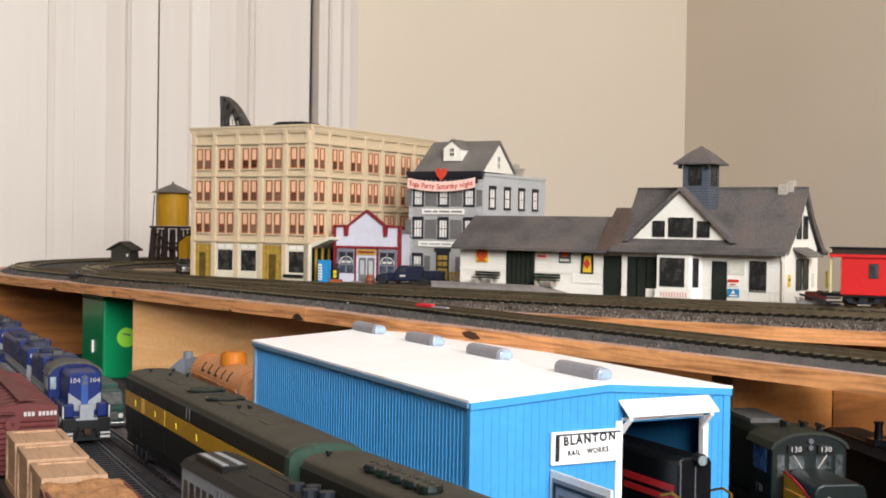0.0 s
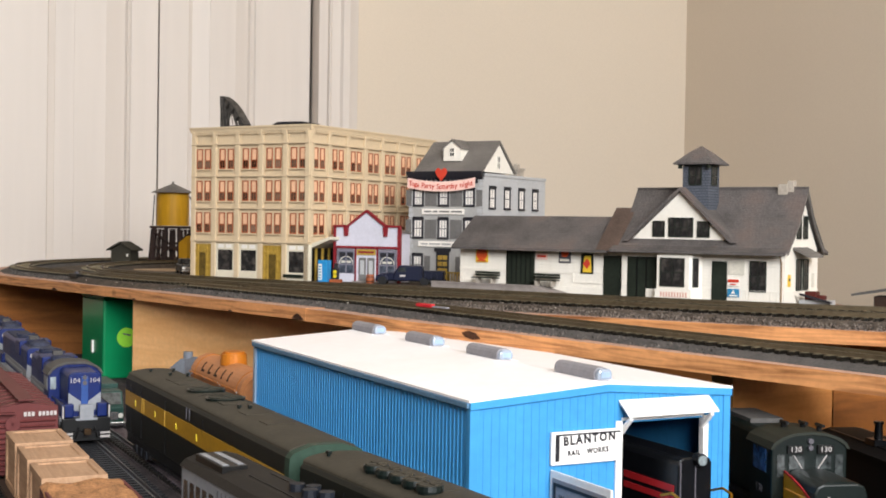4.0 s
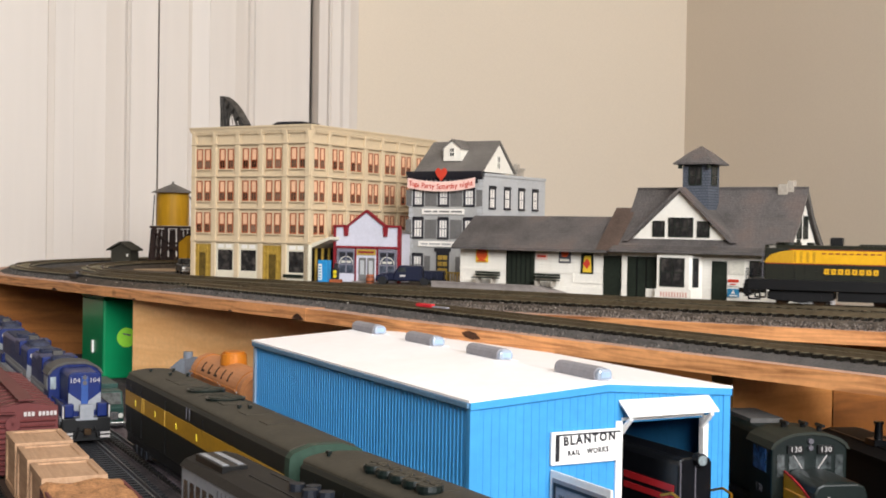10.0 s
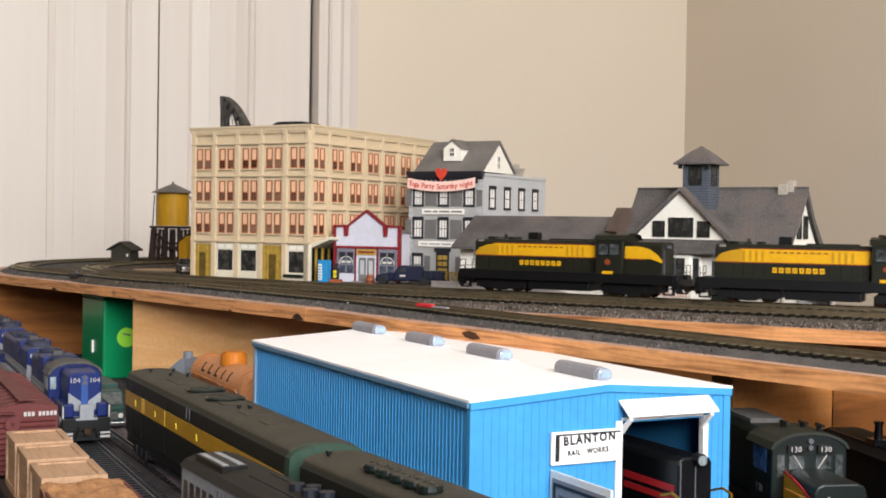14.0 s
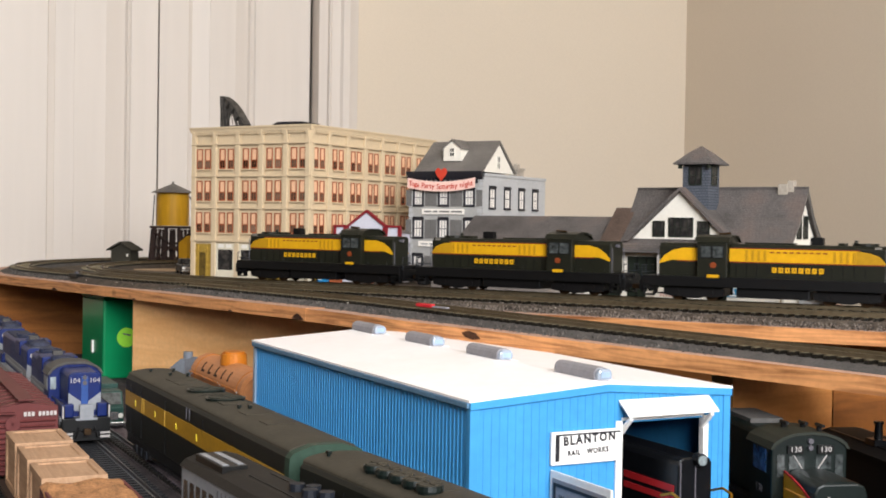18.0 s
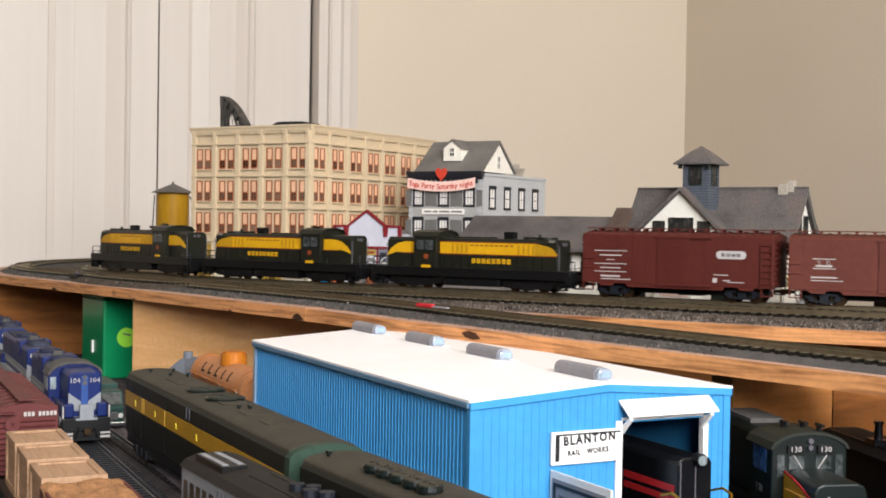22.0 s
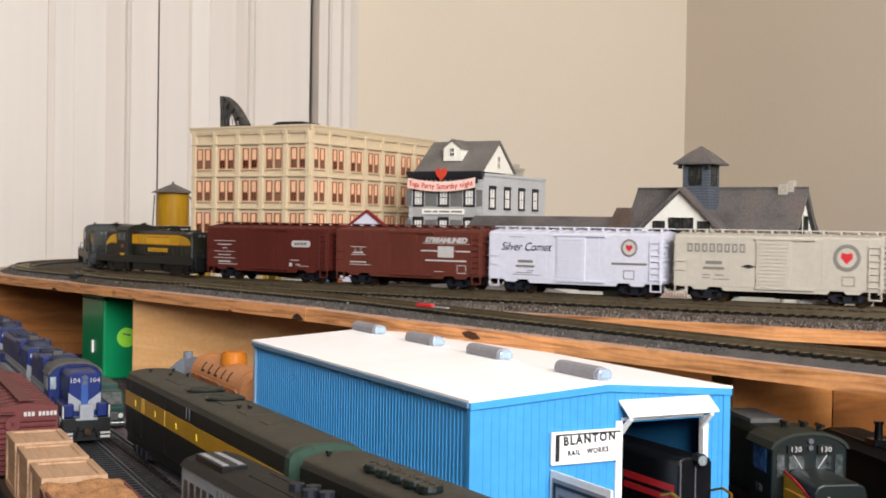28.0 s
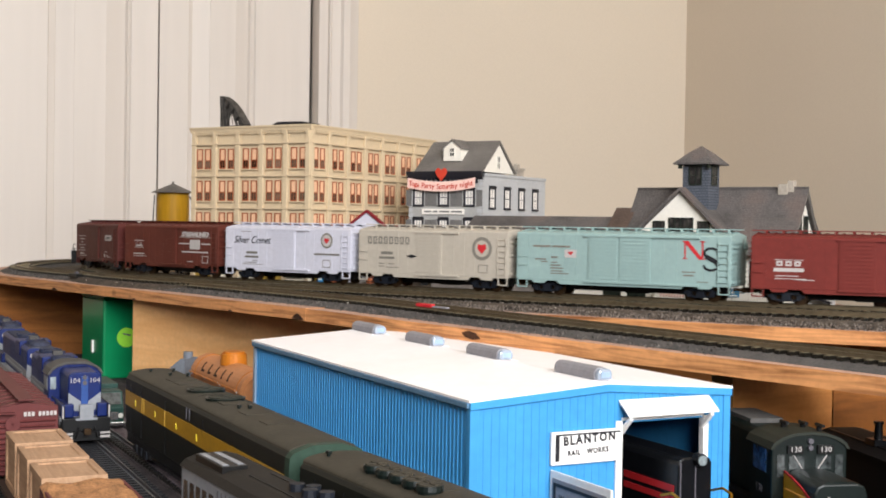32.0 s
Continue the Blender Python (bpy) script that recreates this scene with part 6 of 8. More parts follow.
M["chrome"] = surface("chrome_trim", "d0d0d0", 0.2, 0.9, vary=0.05)
M["tankwood"] = surface("mustard_yellow_tank", "b98a1a", 0.5, vary=0.1, grain=200, stretch=(1, 1, 0.2))
M["darktimber"] = surface("dark_brown_timber", "30221e", 0.8, vary=0.25)
M["hutgreen"] = surface("dark_grey_green_hut", "38352d", 0.8, vary=0.15)
M["navy"] = surface("navy_blue_truck_paint", "080f2a", 0.35, vary=0.12)
M["kioskblue"] = surface("bright_blue_kiosk", "2a86bf", 0.4, vary=0.08)


def along(p, k, side=0.0, z=LOWRAIL):
    q = Vector((p[0], p[1], 0)) - U * k + V * side
    return (q.x, q.y, z)


def yard_track(p, a, b, near=(0, 0), heading=math.atan2(U.y, U.x)):
    r = Route([a - 0.02, b + 0.02], [0, 0], 0.0, p[0], p[1], heading, lambda s: LOWRAIL)
    track("yard_track", r, a, b, "black tied yard track on the lower board", [(-0.017, -0.0052), (-0.016, -0.0042), (0.016, -0.0042), (0.017, -0.0052)], M["lowdeck"], near, tie_mat="yardtie")


T1, T2, T4, T7 = (-0.225, 0.673), (-0.242, 0.839), (0.1022, 0.5776), (-0.184, 0.98)
STREAM, STREAM_TURN = (-0.1887, 0.8124), TURN + 1.43     # far end and heading of the streamlined diesels
yard_track(T1, -0.35, 0.5)
yard_track(T2, -0.6, 0.45, (-0.33, 0.05))
yard_track(STREAM, -0.62, 0.12, heading=radians(STREAM_TURN + 180))
yard_track(T4, -0.3, 0.3)
yard_track((0.1759, 0.5892), -0.12, 0.1, heading=radians(98.4))
yard_track((0.2405, 0.5715), -0.12, 0.13, heading=radians(98.4))
yard_track(T7, -0.2, 0.04)
for off, wd, mt in ((0.026, 0.012, "gravelstrip"), (0.041, 0.009, "gravelstrip")):
    c = [Vector(along(T2, -0.1, off)), Vector(along(T2, 0.5, off)), Vector(along(T2, 0.5, off + wd)), Vector(along(T2, -0.1, off + wd))]
    slab("pavement", [(q.x, q.y) for q in c], LOW + 0.0005, LOW + 0.003, M[mt], "grey strip of road between yard tracks", "road")


VENTS = (3, 93, 171, 253)      # along the ridge


def rail_shed():
    W, L, E, R = 139, 289, 77.7, 82.6
    t = thing("engine_shed", pose(0.0127, 0.5321, LOW, 0, 0, 26.95), "bright blue corrugated engine shed with a white roof", "model building")
    sw_ = part("side_wall", Shape().box(0, 2, 0, L, 0, E), M["shedblue"], t, "blue corrugated side wall")
    rib = Shape().prism([(0, 0), (-0.45, 0.1), (-0.45, 0.5), (0, 0.6)], 0, E - 3, "z").mesh("rib", M["shedblue"])
    k = 3.0
    while k < L - 2:
        part("rib", rib, None, sw_, where=mm(0, k, 0))
        k += 3.6
    part("side_wall", Shape().box(W - 2, W, 0, L, 0, E), M["shedblue"], t)
    part("back_wall", Shape().box(2.1, W - 2.1, L - 2, L, 0, E), M["shedblue"], t)
    for a, b, z0 in ((0.1, 77, 0), (124, W - 0.1, 0), (77, 124, 65)):
        top = lambda x: E + (R - E) * (1 - abs(x - W / 2) / (W / 2))
        pts = [(a, z0), (b, z0), (b, top(b))] + ([(W / 2, R)] if a < W / 2 < b else []) + [(a, top(a))]
        gw = part("gable_wall", Shape().prism(pts, -2, -0.05, "y"), M["shedblue"], t)
        x = a + 1.5
        while x < b - 1.5:
            part("rib", Shape().box(x, x + 0.5, -2.25, -2, z0, min(top(x), top(x + 1)) - 3), M["shedblue"], gw)
            x += 4.0
    part("corner_trim", Shape().box(-1.3, 3, -2.7, 0.6, 0, E - 0.5), M["shedblue"], t, bevel=0.3)
    part("corner_trim", Shape().box(W - 3, W + 1, -2.7, 0.6, 0, E - 0.5), M["shedblue"], t, bevel=0.3)
    part("corner_trim", Shape().box(-1.2, 1, L - 3, L + 0.6, 0, E - 0.5), M["ventwhite"], t)
    part("barge_trim", Shape().prism([(-1.5, E - 3), (W / 2, R - 3), (W + 1.5, E - 3), (W + 1.5, E + 0.4), (W / 2, R + 0.4), (-1.5, E + 0.4)], -3.4, -2, "y"), M["shedblue"], t, bevel=0.3)
    part("eave_trim", Shape().box(-2.6, 0, -2, L, E - 2.2, E + 0.2), M["eaveblue"], t, bevel=0.3)
    part("roof", Shape().prism([(-2, E + 0.4), (W / 2, R + 0.5), (W + 2, E + 0.4), (W + 2, E + 1.4), (W / 2, R + 1.7), (-2, E + 1.4)], -3, L + 2, "y"), M["shedroof"], t, "white low-pitched roof")
    for d in VENTS:
        v = part("roof_vent", Shape().prism([(-3.8, 0), (-4.3, 1.6), (-4.1, 3.8), (-3, 5.4), (-1.2, 6.1), (1.2, 6.1), (3, 5.4), (4.1, 3.8), (4.3, 1.6), (3.8, 0)], 0, 34, "y"), M["ventgrey"], t, "grey ridge ventilator with pale ends", where=mm(W / 2, d, R + 1.5), bevel=0.4)
        part("vent_end", Shape().prism([(-3.8, 0.5), (-4, 3.6), (-2.6, 5.6), (2.6, 5.6), (4, 3.6), (3.8, 0.5)], -3.2, 0.0, "y"), M["ventclear"], v, "pale translucent end cap", bevel=0.8)
        part("vent_mesh", Shape().box(-2.4, 2.4, -3.5, -3.2, 1.6, 4.2), M["ventwhite"], v)
        part("vent_base", Shape().prism([(-9, -0.9), (-9, -0.5), (-4, 0.3), (4, 0.3), (9, -0.5), (9, -0.9)], -1, 36, "y"), M["shedroof"], v)
    fr = Shape().box(74, 77.4, -3.2, 0, 0, 66).box(123.6, 126.5, -3.2, 0, 0, 66).box(77.4, 123.6, -3.2, 0, 66, 67.4)
    part("door_frame", fr, M["whiteplastic"], t, "white door frame")
    hd = part("door_hood", Shape().prism([(-2.3, 75.6), (-10.5, 69.4), (-10.5, 68.5), (-2.3, 74.4)], 75.6, 127, "x"), M["whiteplastic"], t, "white sloping hood over the door", bevel=0.2)
    for x in (77, 123):
        part("hood_brace", Shape().prism([(-2.2, 60), (-9, 67), (-9, 68.4), (-2.2, 63)], x, x + 2, "x"), M["whiteplastic"], hd)
    b = part("sign_board", Shape().box(39, 76, -4, -2.6, 48.5, 63), M["whiteplastic"], t, "white sign lettered in black")
    part("sign_edge", Shape().box(41, 43, -4.3, -4, 50, 61.5).box(41, 75.5, -4.3, -4, 61.3, 62), M["ink"], b)
    writing("BLANTON", 5.4, M["ink"], b, mm(58.9, -4.2, 59.2, 90, -2.5), spread=1.3, squeeze=0.92, weight=0.22)
    writing("RAIL   WORKS", 3.3, M["ink"], b, mm(58.2, -4.2, 53.6, 90, -2.0), spread=1.2, squeeze=0.88, weight=0.12)
    s = part("notice_board", Shape().box(39, 40, -50, -3.4, 8, 46.5), M["whiteplastic"], t, "framed grey notice board standing out from the wall")
    part("notice_face", Shape().box(38.6, 39, -47, -5.5, 10, 43.5), M["ventgrey"], s)
    part("notice_border", Shape().box(38.3, 38.6, -45.5, -7, 40.4, 41.8).box(38.3, 38.6, -45.5, -44, 12, 40.4).box(38.3, 38.6, -8.5, -7, 12, 40.4), M["ink"], s)
    writing("Work in Progress", 4.6, M["ink"], s, mm(38.2, -26, 35.6) @ Matrix(((0, 0, -1, 0), (-1, 0, 0, 0), (0, 1, 0, 0), (0, 0, 0, 1))), squeeze=0.85)


rail_shed()


def bogies(t, xs, wheel=14, w=12.5, mat="darkmetal"):
    for x in xs:
        tr_ = part("power_truck", Shape().box(-20, 20, -10, 10, 4, 11), M["black"], t, where=mm(x, 0, 0))
        for y in (-w - 1, w - 1):
            part("truck_side", Shape().prism([(-21, 9), (-16, 11), (16, 11), (21, 9), (21, 4), (5, 2), (-5, 2), (-21, 4)], y, y + 2, "y"), M[mat], tr_)
        for d in (-12, 12):
            part("wheelset", WHEEL_MESH, None, tr_, where=mm(d, 0, 5.5))


def hood_end(x0, x1, w, z0, z1, r=3):
    return Shape().prism([(-w, z0), (-w, z1 - r), (-w + r * 0.3, z1 - r * 0.3), (-w + r, z1), (w - r, z1), (w - r * 0.3, z1 - r * 0.3), (w, z1 - r), (w, z0)], x0, x1, "x")


def blue_loco(k, turned):
    where = pose(*along(T2, k + 0.012), 0, 0, TURN)
    t = thing("diesel_locomotive", where @ mm(-185, 0, 0, 0, 0, 180) if turned else where, "dark blue model diesel with grey chevron stripes", "model locomotive", "blue diesels in the yard")
    part("frame", Shape().box(-185, 0, -16, 16, 11.5, 14.5).box(-4, 2, -15, 15, 3.5, 14.5), M["black"], t, bevel=0.3)
    part("sill", Shape().box(-184, -4, -16.2, 16.2, 12, 17), M["lightgrey"], t)
    if not turned:
        h = part("short_hood", hood_end(-44, -6, 10.6, 14.5, 46.5), M["nightblue"], t, bevel=0.8)
        part("stripe", Shape().box(-6, -5.7, -2.2, 2.2, 20, 44), M["midblue"], h)
        for s in (-1, 1):
            part("chevron", Shape().prism([(s * 2.4, 27), (s * 10.6, 33), (s * 10.6, 22), (s * 2.4, 20)], -6, -5.6, "x"), M["lightgrey"], h)
            writing("104", 4.6, M["decal"], h, mm(-5.4, s * 6.5, 41) @ Matrix(((0, 0, 1, 0), (1, 0, 0, 0), (0, 1, 0, 0), (0, 0, 0, 1))), "number", spread=1.05)
        part("headlight", Shape().cyl(-6, 0, 43, 1.5, 1.2, "x", 12).cyl(-6, 0, 39.4, 1.5, 1.2, "x", 12), M["slategrey"], h)
        c = part("cab", Shape().prism([(-18, 14.5), (-18, 41), (-16, 44.5), (-12, 47), (-6, 48.8), (6, 48.8), (12, 47), (16, 44.5), (18, 41), (18, 14.5)], -66, -44, "x"), M["nightblue"], t, bevel=0.5)
        part("cab_roof", Shape().prism([(-19, 41), (-16.6, 45.3), (-12.4, 48), (-6, 49.8), (6, 49.8), (12.4, 48), (16.6, 45.3), (19, 41), (17.6, 41), (15.5, 44.2), (12, 46.6), (6, 48.3), (-6, 48.3), (-12, 46.6), (-15.5, 44.2), (-17.6, 41)], -68, -42, "x"), M["dustygrey"], c)
        for s in (-1, 1):
            part("cab_window", Shape().box(-63, -48, *sorted((s * 18, s * 18.3)), 30, 39), M["lightgrey"], c)
            part("front_window", Shape().box(-44.2, -43.8, *sorted((s * 13, s * 16.8)), 31, 39.5), M["cabglass"], c)
            part("lower_panel", Shape().box(-65, -45, *sorted((s * 18, s * 18.4)), 15, 24), M["lightgrey"], c)
    x1 = -8 if turned else -66
    b = part("long_hood", hood_end(-178, x1, 12, 14.5, 44), M["nightblue"], t, bevel=0.8)
    part("hood_top", Shape().box(-178, x1 - 2, -9, 9, 43.6, 44.6), M["blueroof"], b)
    for x in (-84, -104, -146, -164):
        part("roof_fan", Shape().cyl(x, 0, 44, 8, 3.2, "z", 18).cyl(x, 0, 47.2, 6.5, 0.6, "z", 18), M["blueroof"], b)
        part("lift_ring", Shape().rod((x + 9, -7, 44), (x + 9, -7, 48), 0.8).rod((x + 9, 7, 44), (x + 9, 7, 48), 0.8), M["blueroof"], b)
    part("dynamic_blister", Shape().box(-138, -112, -13, 13, 34, 46.5), M["nightblue"], b, bevel=1)
    part("hood_stripe", Shape().box(-177.9, x1, -12.4, 12.4, 20, 26), M["lightgrey"], b)
    for s in (-1, 1):
        marks(3, 6.4, 3, M["decal"], b, mm(-178.3, s * 6.4, 38) @ Matrix(((0, 0, -1, 0), (-1, 0, 0, 0), (0, 1, 0, 0), (0, 0, 0, 1))), 0.3, "number_mark")
        part("chevron", Shape().prism([(s * 2.4, 25), (s * 12, 31), (s * 12, 17), (s * 2.4, 17)], -178.4, -178, "x"), M["lightgrey"], b)
        part("hood_rail", Shape().rod((-176, s * 15.4, 14.5), (-176, s * 15.4, 25), 0.4).rod((-176, s * 15.4, 25), (-68, s * 15.4, 25), 0.35), M["lightgrey"], b)
    seam = Shape().box(0, 0.3, -12.2, 12.2, 27, 42).mesh("door_seam", M["blueroof"])
    for x in range(-170, -70, 9):
        part("door_seam", seam, None, b, where=mm(x, 0, 0))
    part("exhaust", Shape().box(-128, -122, -3.4, 3.4, 46, 49.5), M["dustygrey"], b)
    part("drop_step", Shape().box(0.5, 3.5, -4.4, 4.4, 17, 26).box(-1, 3.5, -7, 7, 15.6, 17), M["lightgrey"], t)
    part("front_beam", Shape().box(-3, 2.4, -15.6, 15.6, 8, 17), M["black"], t, bevel=0.4)
    part("hose", Shape().rod((3, 5, 11), (5, 7, 4), 0.7).rod((3, -5, 11), (5, -7, 4), 0.7), M["black"], t)
    for s in (-1, 1):
        part("step_edge", Shape().box(-1, 3.4, *sorted((s * 9, s * 15.4)), 3.6, 5).box(-1, 3.4, *sorted((s * 9, s * 15.4)), 6.2, 7.4), M["decal"], t, "white step edges")
        part("corner_post", Shape().rod((1.5, s * 15, 16), (1.5, s * 15, 25), 0.6), M["decal"], t)
        part("toolbox", Shape().box(-30, -1, *sorted((s * 7.6, s * 15.6)), 17, 26), M["nightblue"], t, bevel=0.8)
        part("step_well", Shape().box(-1, 2.2, *sorted((s * 9, s * 15.6)), 8, 17), M["black"], t)
        part("handrail", Shape().rod((0, s * 14, 14.5), (0, s * 14, 26), 0.4).rod((0, s * 14, 26), (-44, s * 15.6, 26), 0.4), M["black"], t)
    part("pilot", Shape().box(-2, 3, -15, 15, 2, 8), M["black"], t)
    part("coupler", KNUCKLE, None, t, where=mm(-1, 0, 0))
    bogies(t, (-38, -146))


blue_loco(0.0, False)
blue_loco(-0.198, True)
blue_loco(-0.396, True)


def yard_boxcar():
    t = thing("boxcar", pose(*along(T1, 0), 0, 0, TURN), "dull maroon model boxcar standing in the yard", "model boxcar")
    part("body", Shape().prism([(-17, 10), (-17, 46), (0, 49), (17, 46), (17, 10)], -160, 0, "x"), M["boxred"], t, bevel=0.4)
    for k in range(10):
        part("end_rib", Shape().prism([(0, 0), (1.3, 0.9), (0, 1.8)], -15.5, 15.5, "y"), M["boxred"], t, where=mm(0, 0, 12 + k * 2.9), bevel=0.2)
    part("running_board", Shape().box(-162, 2, -4.2, 4.2, 50.2, 51), M["boxred"], t)
    rb = Shape()
    for k in range(12):
        rb.prism([(-17.2, 46.4), (0, 49.6), (17.2, 46.4), (17.2, 45.6), (0, 48.8), (-17.2, 45.6)], -158 + k * 14, -156.6 + k * 14, "x")
    part("roof_rib", rb, M["boxred"], t)
    part("end_platform", Shape().box(0, 4.2, -15, -6, 43.5, 44.3), M["boxred"], t)
    part("brake_wheel", Shape().cyl(2.2, -7, 38, 4, 0.8, "x", 16).cyl(0, -7, 38, 0.8, 3, "x", 8), M["boxred"], t)
    face = Matrix(((0, 0, 1, 0), (1, 0, 0, 0), (0, 1, 0, 0), (0, 0, 0, 1)))
    marks(3, 6.2, 2.3, M["decal"], t, mm(1.7, 1.6, 43) @ face, 0.3)
    marks(5, 10, 2.3, M["decal"], t, mm(1.7, 11.2, 43) @ face, 0.3)
    for k in range(6):
        part("side_grab", Shape().rod((-3, 17.4, 14 + k * 5), (-9, 17.4, 14 + k * 5), 0.4), M["boxred"], t)
    truck(t, -22)
    truck(t, -138)


yard_boxcar()


def flatcar():
    t = thing("flatcar", pose(*along(T1, 0.018), 0, 0, TURN), "dark model flatcar under wooden crates", "model flatcar")
    part("deck", Shape().box(0, 150, -16.5, 16.5, 9.5, 12), M["rustbrown"], t)
    part("underframe", Shape().box(4, 146, -6, 6, 6, 9.5), M["black"], t)
    truck(t, 22)
    truck(t, 128)
    for i, k in enumerate((0.05, 0.0956, 0.141)):
        c = thing("crate", pose(*along(T1, k, 0.0, LOWRAIL + 0.012), 0, 0, TURN), "pale balsa crate with an open slatted frame", "crate", "crates on the flatcar")
        a, b, h = 18.5, 13, 27
        part("lid", Shape().box(-a, a, -b, b, h - 1.6, h - 0.8), M["crate"], c)
        part("floor_board", Shape().box(-a, a, -b, b, 0, 1), M["crate"], c)
        for x0, x1, y0, y1 in ((-a, a, -b, -b + 1), (-a, a, b - 1, b), (-a, -a + 1, -b + 1, b - 1), (a - 1, a, -b + 1, b - 1)):
            part("panel", Shape().box(x0, x1, y0, y1, 1, h - 1.6), M["crate"], c)
        for sx in (-1, 1):
            for sy in (-1, 1):
                part("corner_post", Shape().box(*sorted((sx * (a + 0.8), sx * (a - 3))), *sorted((sy * (b + 0.8), sy * (b - 3))), 0, h), M["crate"], c, bevel=0.2)
            part("top_rail", Shape().box(*sorted((sx * (a + 0.8), sx * (a - 2.4))), -b + 3, b - 3, h - 3, h), M["crate"], c, bevel=0.2)
            part("top_rail", Shape().box(-a + 3, a - 3, *sorted((sx * (b + 0.8), sx * (b - 2.4))), h - 3, h), M["crate"], c, bevel=0.2)
            part("bottom_rail", Shape().box(-a + 3, a - 3, *sorted((sx * (b + 0.8), sx * (b - 1))), 0.2, 3.4), M["crate"], c)


flatcar()


def gondola():
    t = thing("gondola", pose(*along(T1, 0.178), 0, 0, TURN), "maroon model gondola filled with brown cork load", "model gondola")
    part("body", Shape().box(0, 140, -17, -15.6, 10, 40).box(0, 140, 15.6, 17, 10, 40).box(0, 1.4, -15.6, 15.6, 10, 40).box(138.6, 140, -15.6, 15.6, 10, 40).box(0, 140, -15.6, 15.6, 9, 11), M["boxred"], t, bevel=0.3)
    n, m = 46, 14
    v, f = [], []
    for i in range(n + 1):
        for j in range(m + 1):
            x, y = -0.4 + i * 140.8 / n, -17.4 + j * 34.8 / m
            v.append((x, y, 40.4 + 2.2 * noise.noise(Vector((x * 0.09, y * 0.09, 3))) + 1.0 * noise.noise(Vector((x * 0.4, y * 0.4, 1))) - (2.0 if j in (0, m) else 0)))
    for i in range(n):
        for j in range(m):
            a = i * (m + 1) + j
            f.append((a, a + m + 1, a + m + 2, a + 1))
    part("load", Shape().add(v, f), M["cork"], t, "rough brown cork load", smooth=True)
    truck(t, 22)
    truck(t, 118)


gondola()


def streamliner(where, length, label, leading):
    t = thing("streamlined_diesel", where, label, "model locomotive", "green streamlined diesels")
    L = length
    part("body", Shape().prism([(-17.5, 13), (-18.2, 30), (-18, 43), (-17.8, 48.4), (-16.2, 50.6), (16.2, 50.6), (17.8, 48.4), (18, 43), (18.2, 30), (17.5, 13)], -L, 0, "x"), M["railgreen"], t, bevel=0.6)
    part("roof", Shape().prism([(16.4 * math.cos(math.pi * i / 22), 50.3 + 3.7 * math.sin(math.pi * i / 22) ** 0.8) for i in range(23)], -L, 0, "x"), M["olive"], t, "dusty olive roof")
    for s in (-1, 1):
        b = part("yellow_band", Shape().prism([(s * 18.05, 31), (s * 18.5, 31), (s * 18.35, 40.5), (s * 17.9, 40.5)], -L + 1, -1, "x"), M["bandyellow"], t, "ochre side band")
        for x in (-L + 46, -L + 51, -L + 102):
            part("door_edge", Shape().box(x, x + 1.2, *sorted((s * 18.2, s * 18.7)), 31.2, 40.3), M["bandlight"], b)
        for x in (-L + 30, -L + 80, -L + 128, -L + 170):
            part("band_mark", Shape().prism([(x - 1.2, 33.4), (x + 1.2, 33.4), (x, 37)], *sorted((s * 18.4, s * 18.8)), "y"), M["railyellow"], b)
        part("skirt", Shape().box(-L + 2, -2, *sorted((s * 15.5, s * 17.2)), 7, 13), M["black"], t)
        for gx in (-L + 150, -L + 156):
            part("grab_iron", Shape().rod((gx, s * 18.6, 49), (gx, s * 18.6, 42.5), 0.3), M["slategrey"], t)
        for gx in (-L + 16, -L + 44, -L + 102, -L + 180):
            part("door_seam", Shape().box(gx, gx + 0.5, *sorted((s * 17.9, s * 18.4)), 15, 46), M["black"], t)
    part("end_ring", Shape().prism([(-18.1, 13), (-18.3, 43), (-18, 48.6), (-16.3, 50.9), (-7, 53.9), (7, 53.9), (16.3, 50.9), (18, 48.6), (18.3, 43), (18.1, 13)], 0.05, 6, "x").box(6, 9, -9, 9, 13, 46), M["endgreen"], t, "dull green end with diaphragm")
    for x in (-L + 121, -L + 159) if leading else ():
        part("roof_fan", Shape().cyl(x, 1, 53, 10.8, 1.9, "z", 28, 11.2), M["deepgreen"], t, "dark green round roof fan")
        part("fan_grille", Shape().cyl(x, 1, 54.9, 9.6, 0.4, "z", 28).cyl(x, 1, 55.3, 2, 0.5, "z", 12), M["shadeolive"], t)
        for a in range(8):
            part("grille_spoke", Shape().rod((x, 1, 55.35), (x + 9.4 * math.cos(a * 0.785), 1 + 9.4 * math.sin(a * 0.785), 55.35), 0.25, 4), M["olive"], t)
    part("hatch_seam", Shape().prism([(-16.4, 50.8), (-12, 53), (-6, 54.1), (6, 54.1), (12, 53), (16.4, 50.8), (14, 50), (6, 53), (-6, 53), (-14, 50)], -L + 139.6, -L + 140.4, "x"), M["railgreen"], t)
    for x in (-L + 60, -L + 78, -L + 168, -L + 206, -L + 240):
        part("hatch", Shape().box(x, x + 14, -7, 7, 52.8, 54.15), M["olive"], t, bevel=0.1)
    for x, y in ((-L + 18, -6), (-L + 22, 8), (-L + 44, 0), (-L + 49, 10), (-L + 196, -3), (-L + 199, 2)) if leading else ((-L + 8, -8),):
        part("roof_vent", Shape().cyl(x, y, 52.6, 0.9, 2.6, "z", 8).box(x - 1.6, x + 1.6, y - 0.8, y + 0.8, 54.6, 55.9), M["deepgreen"], t)
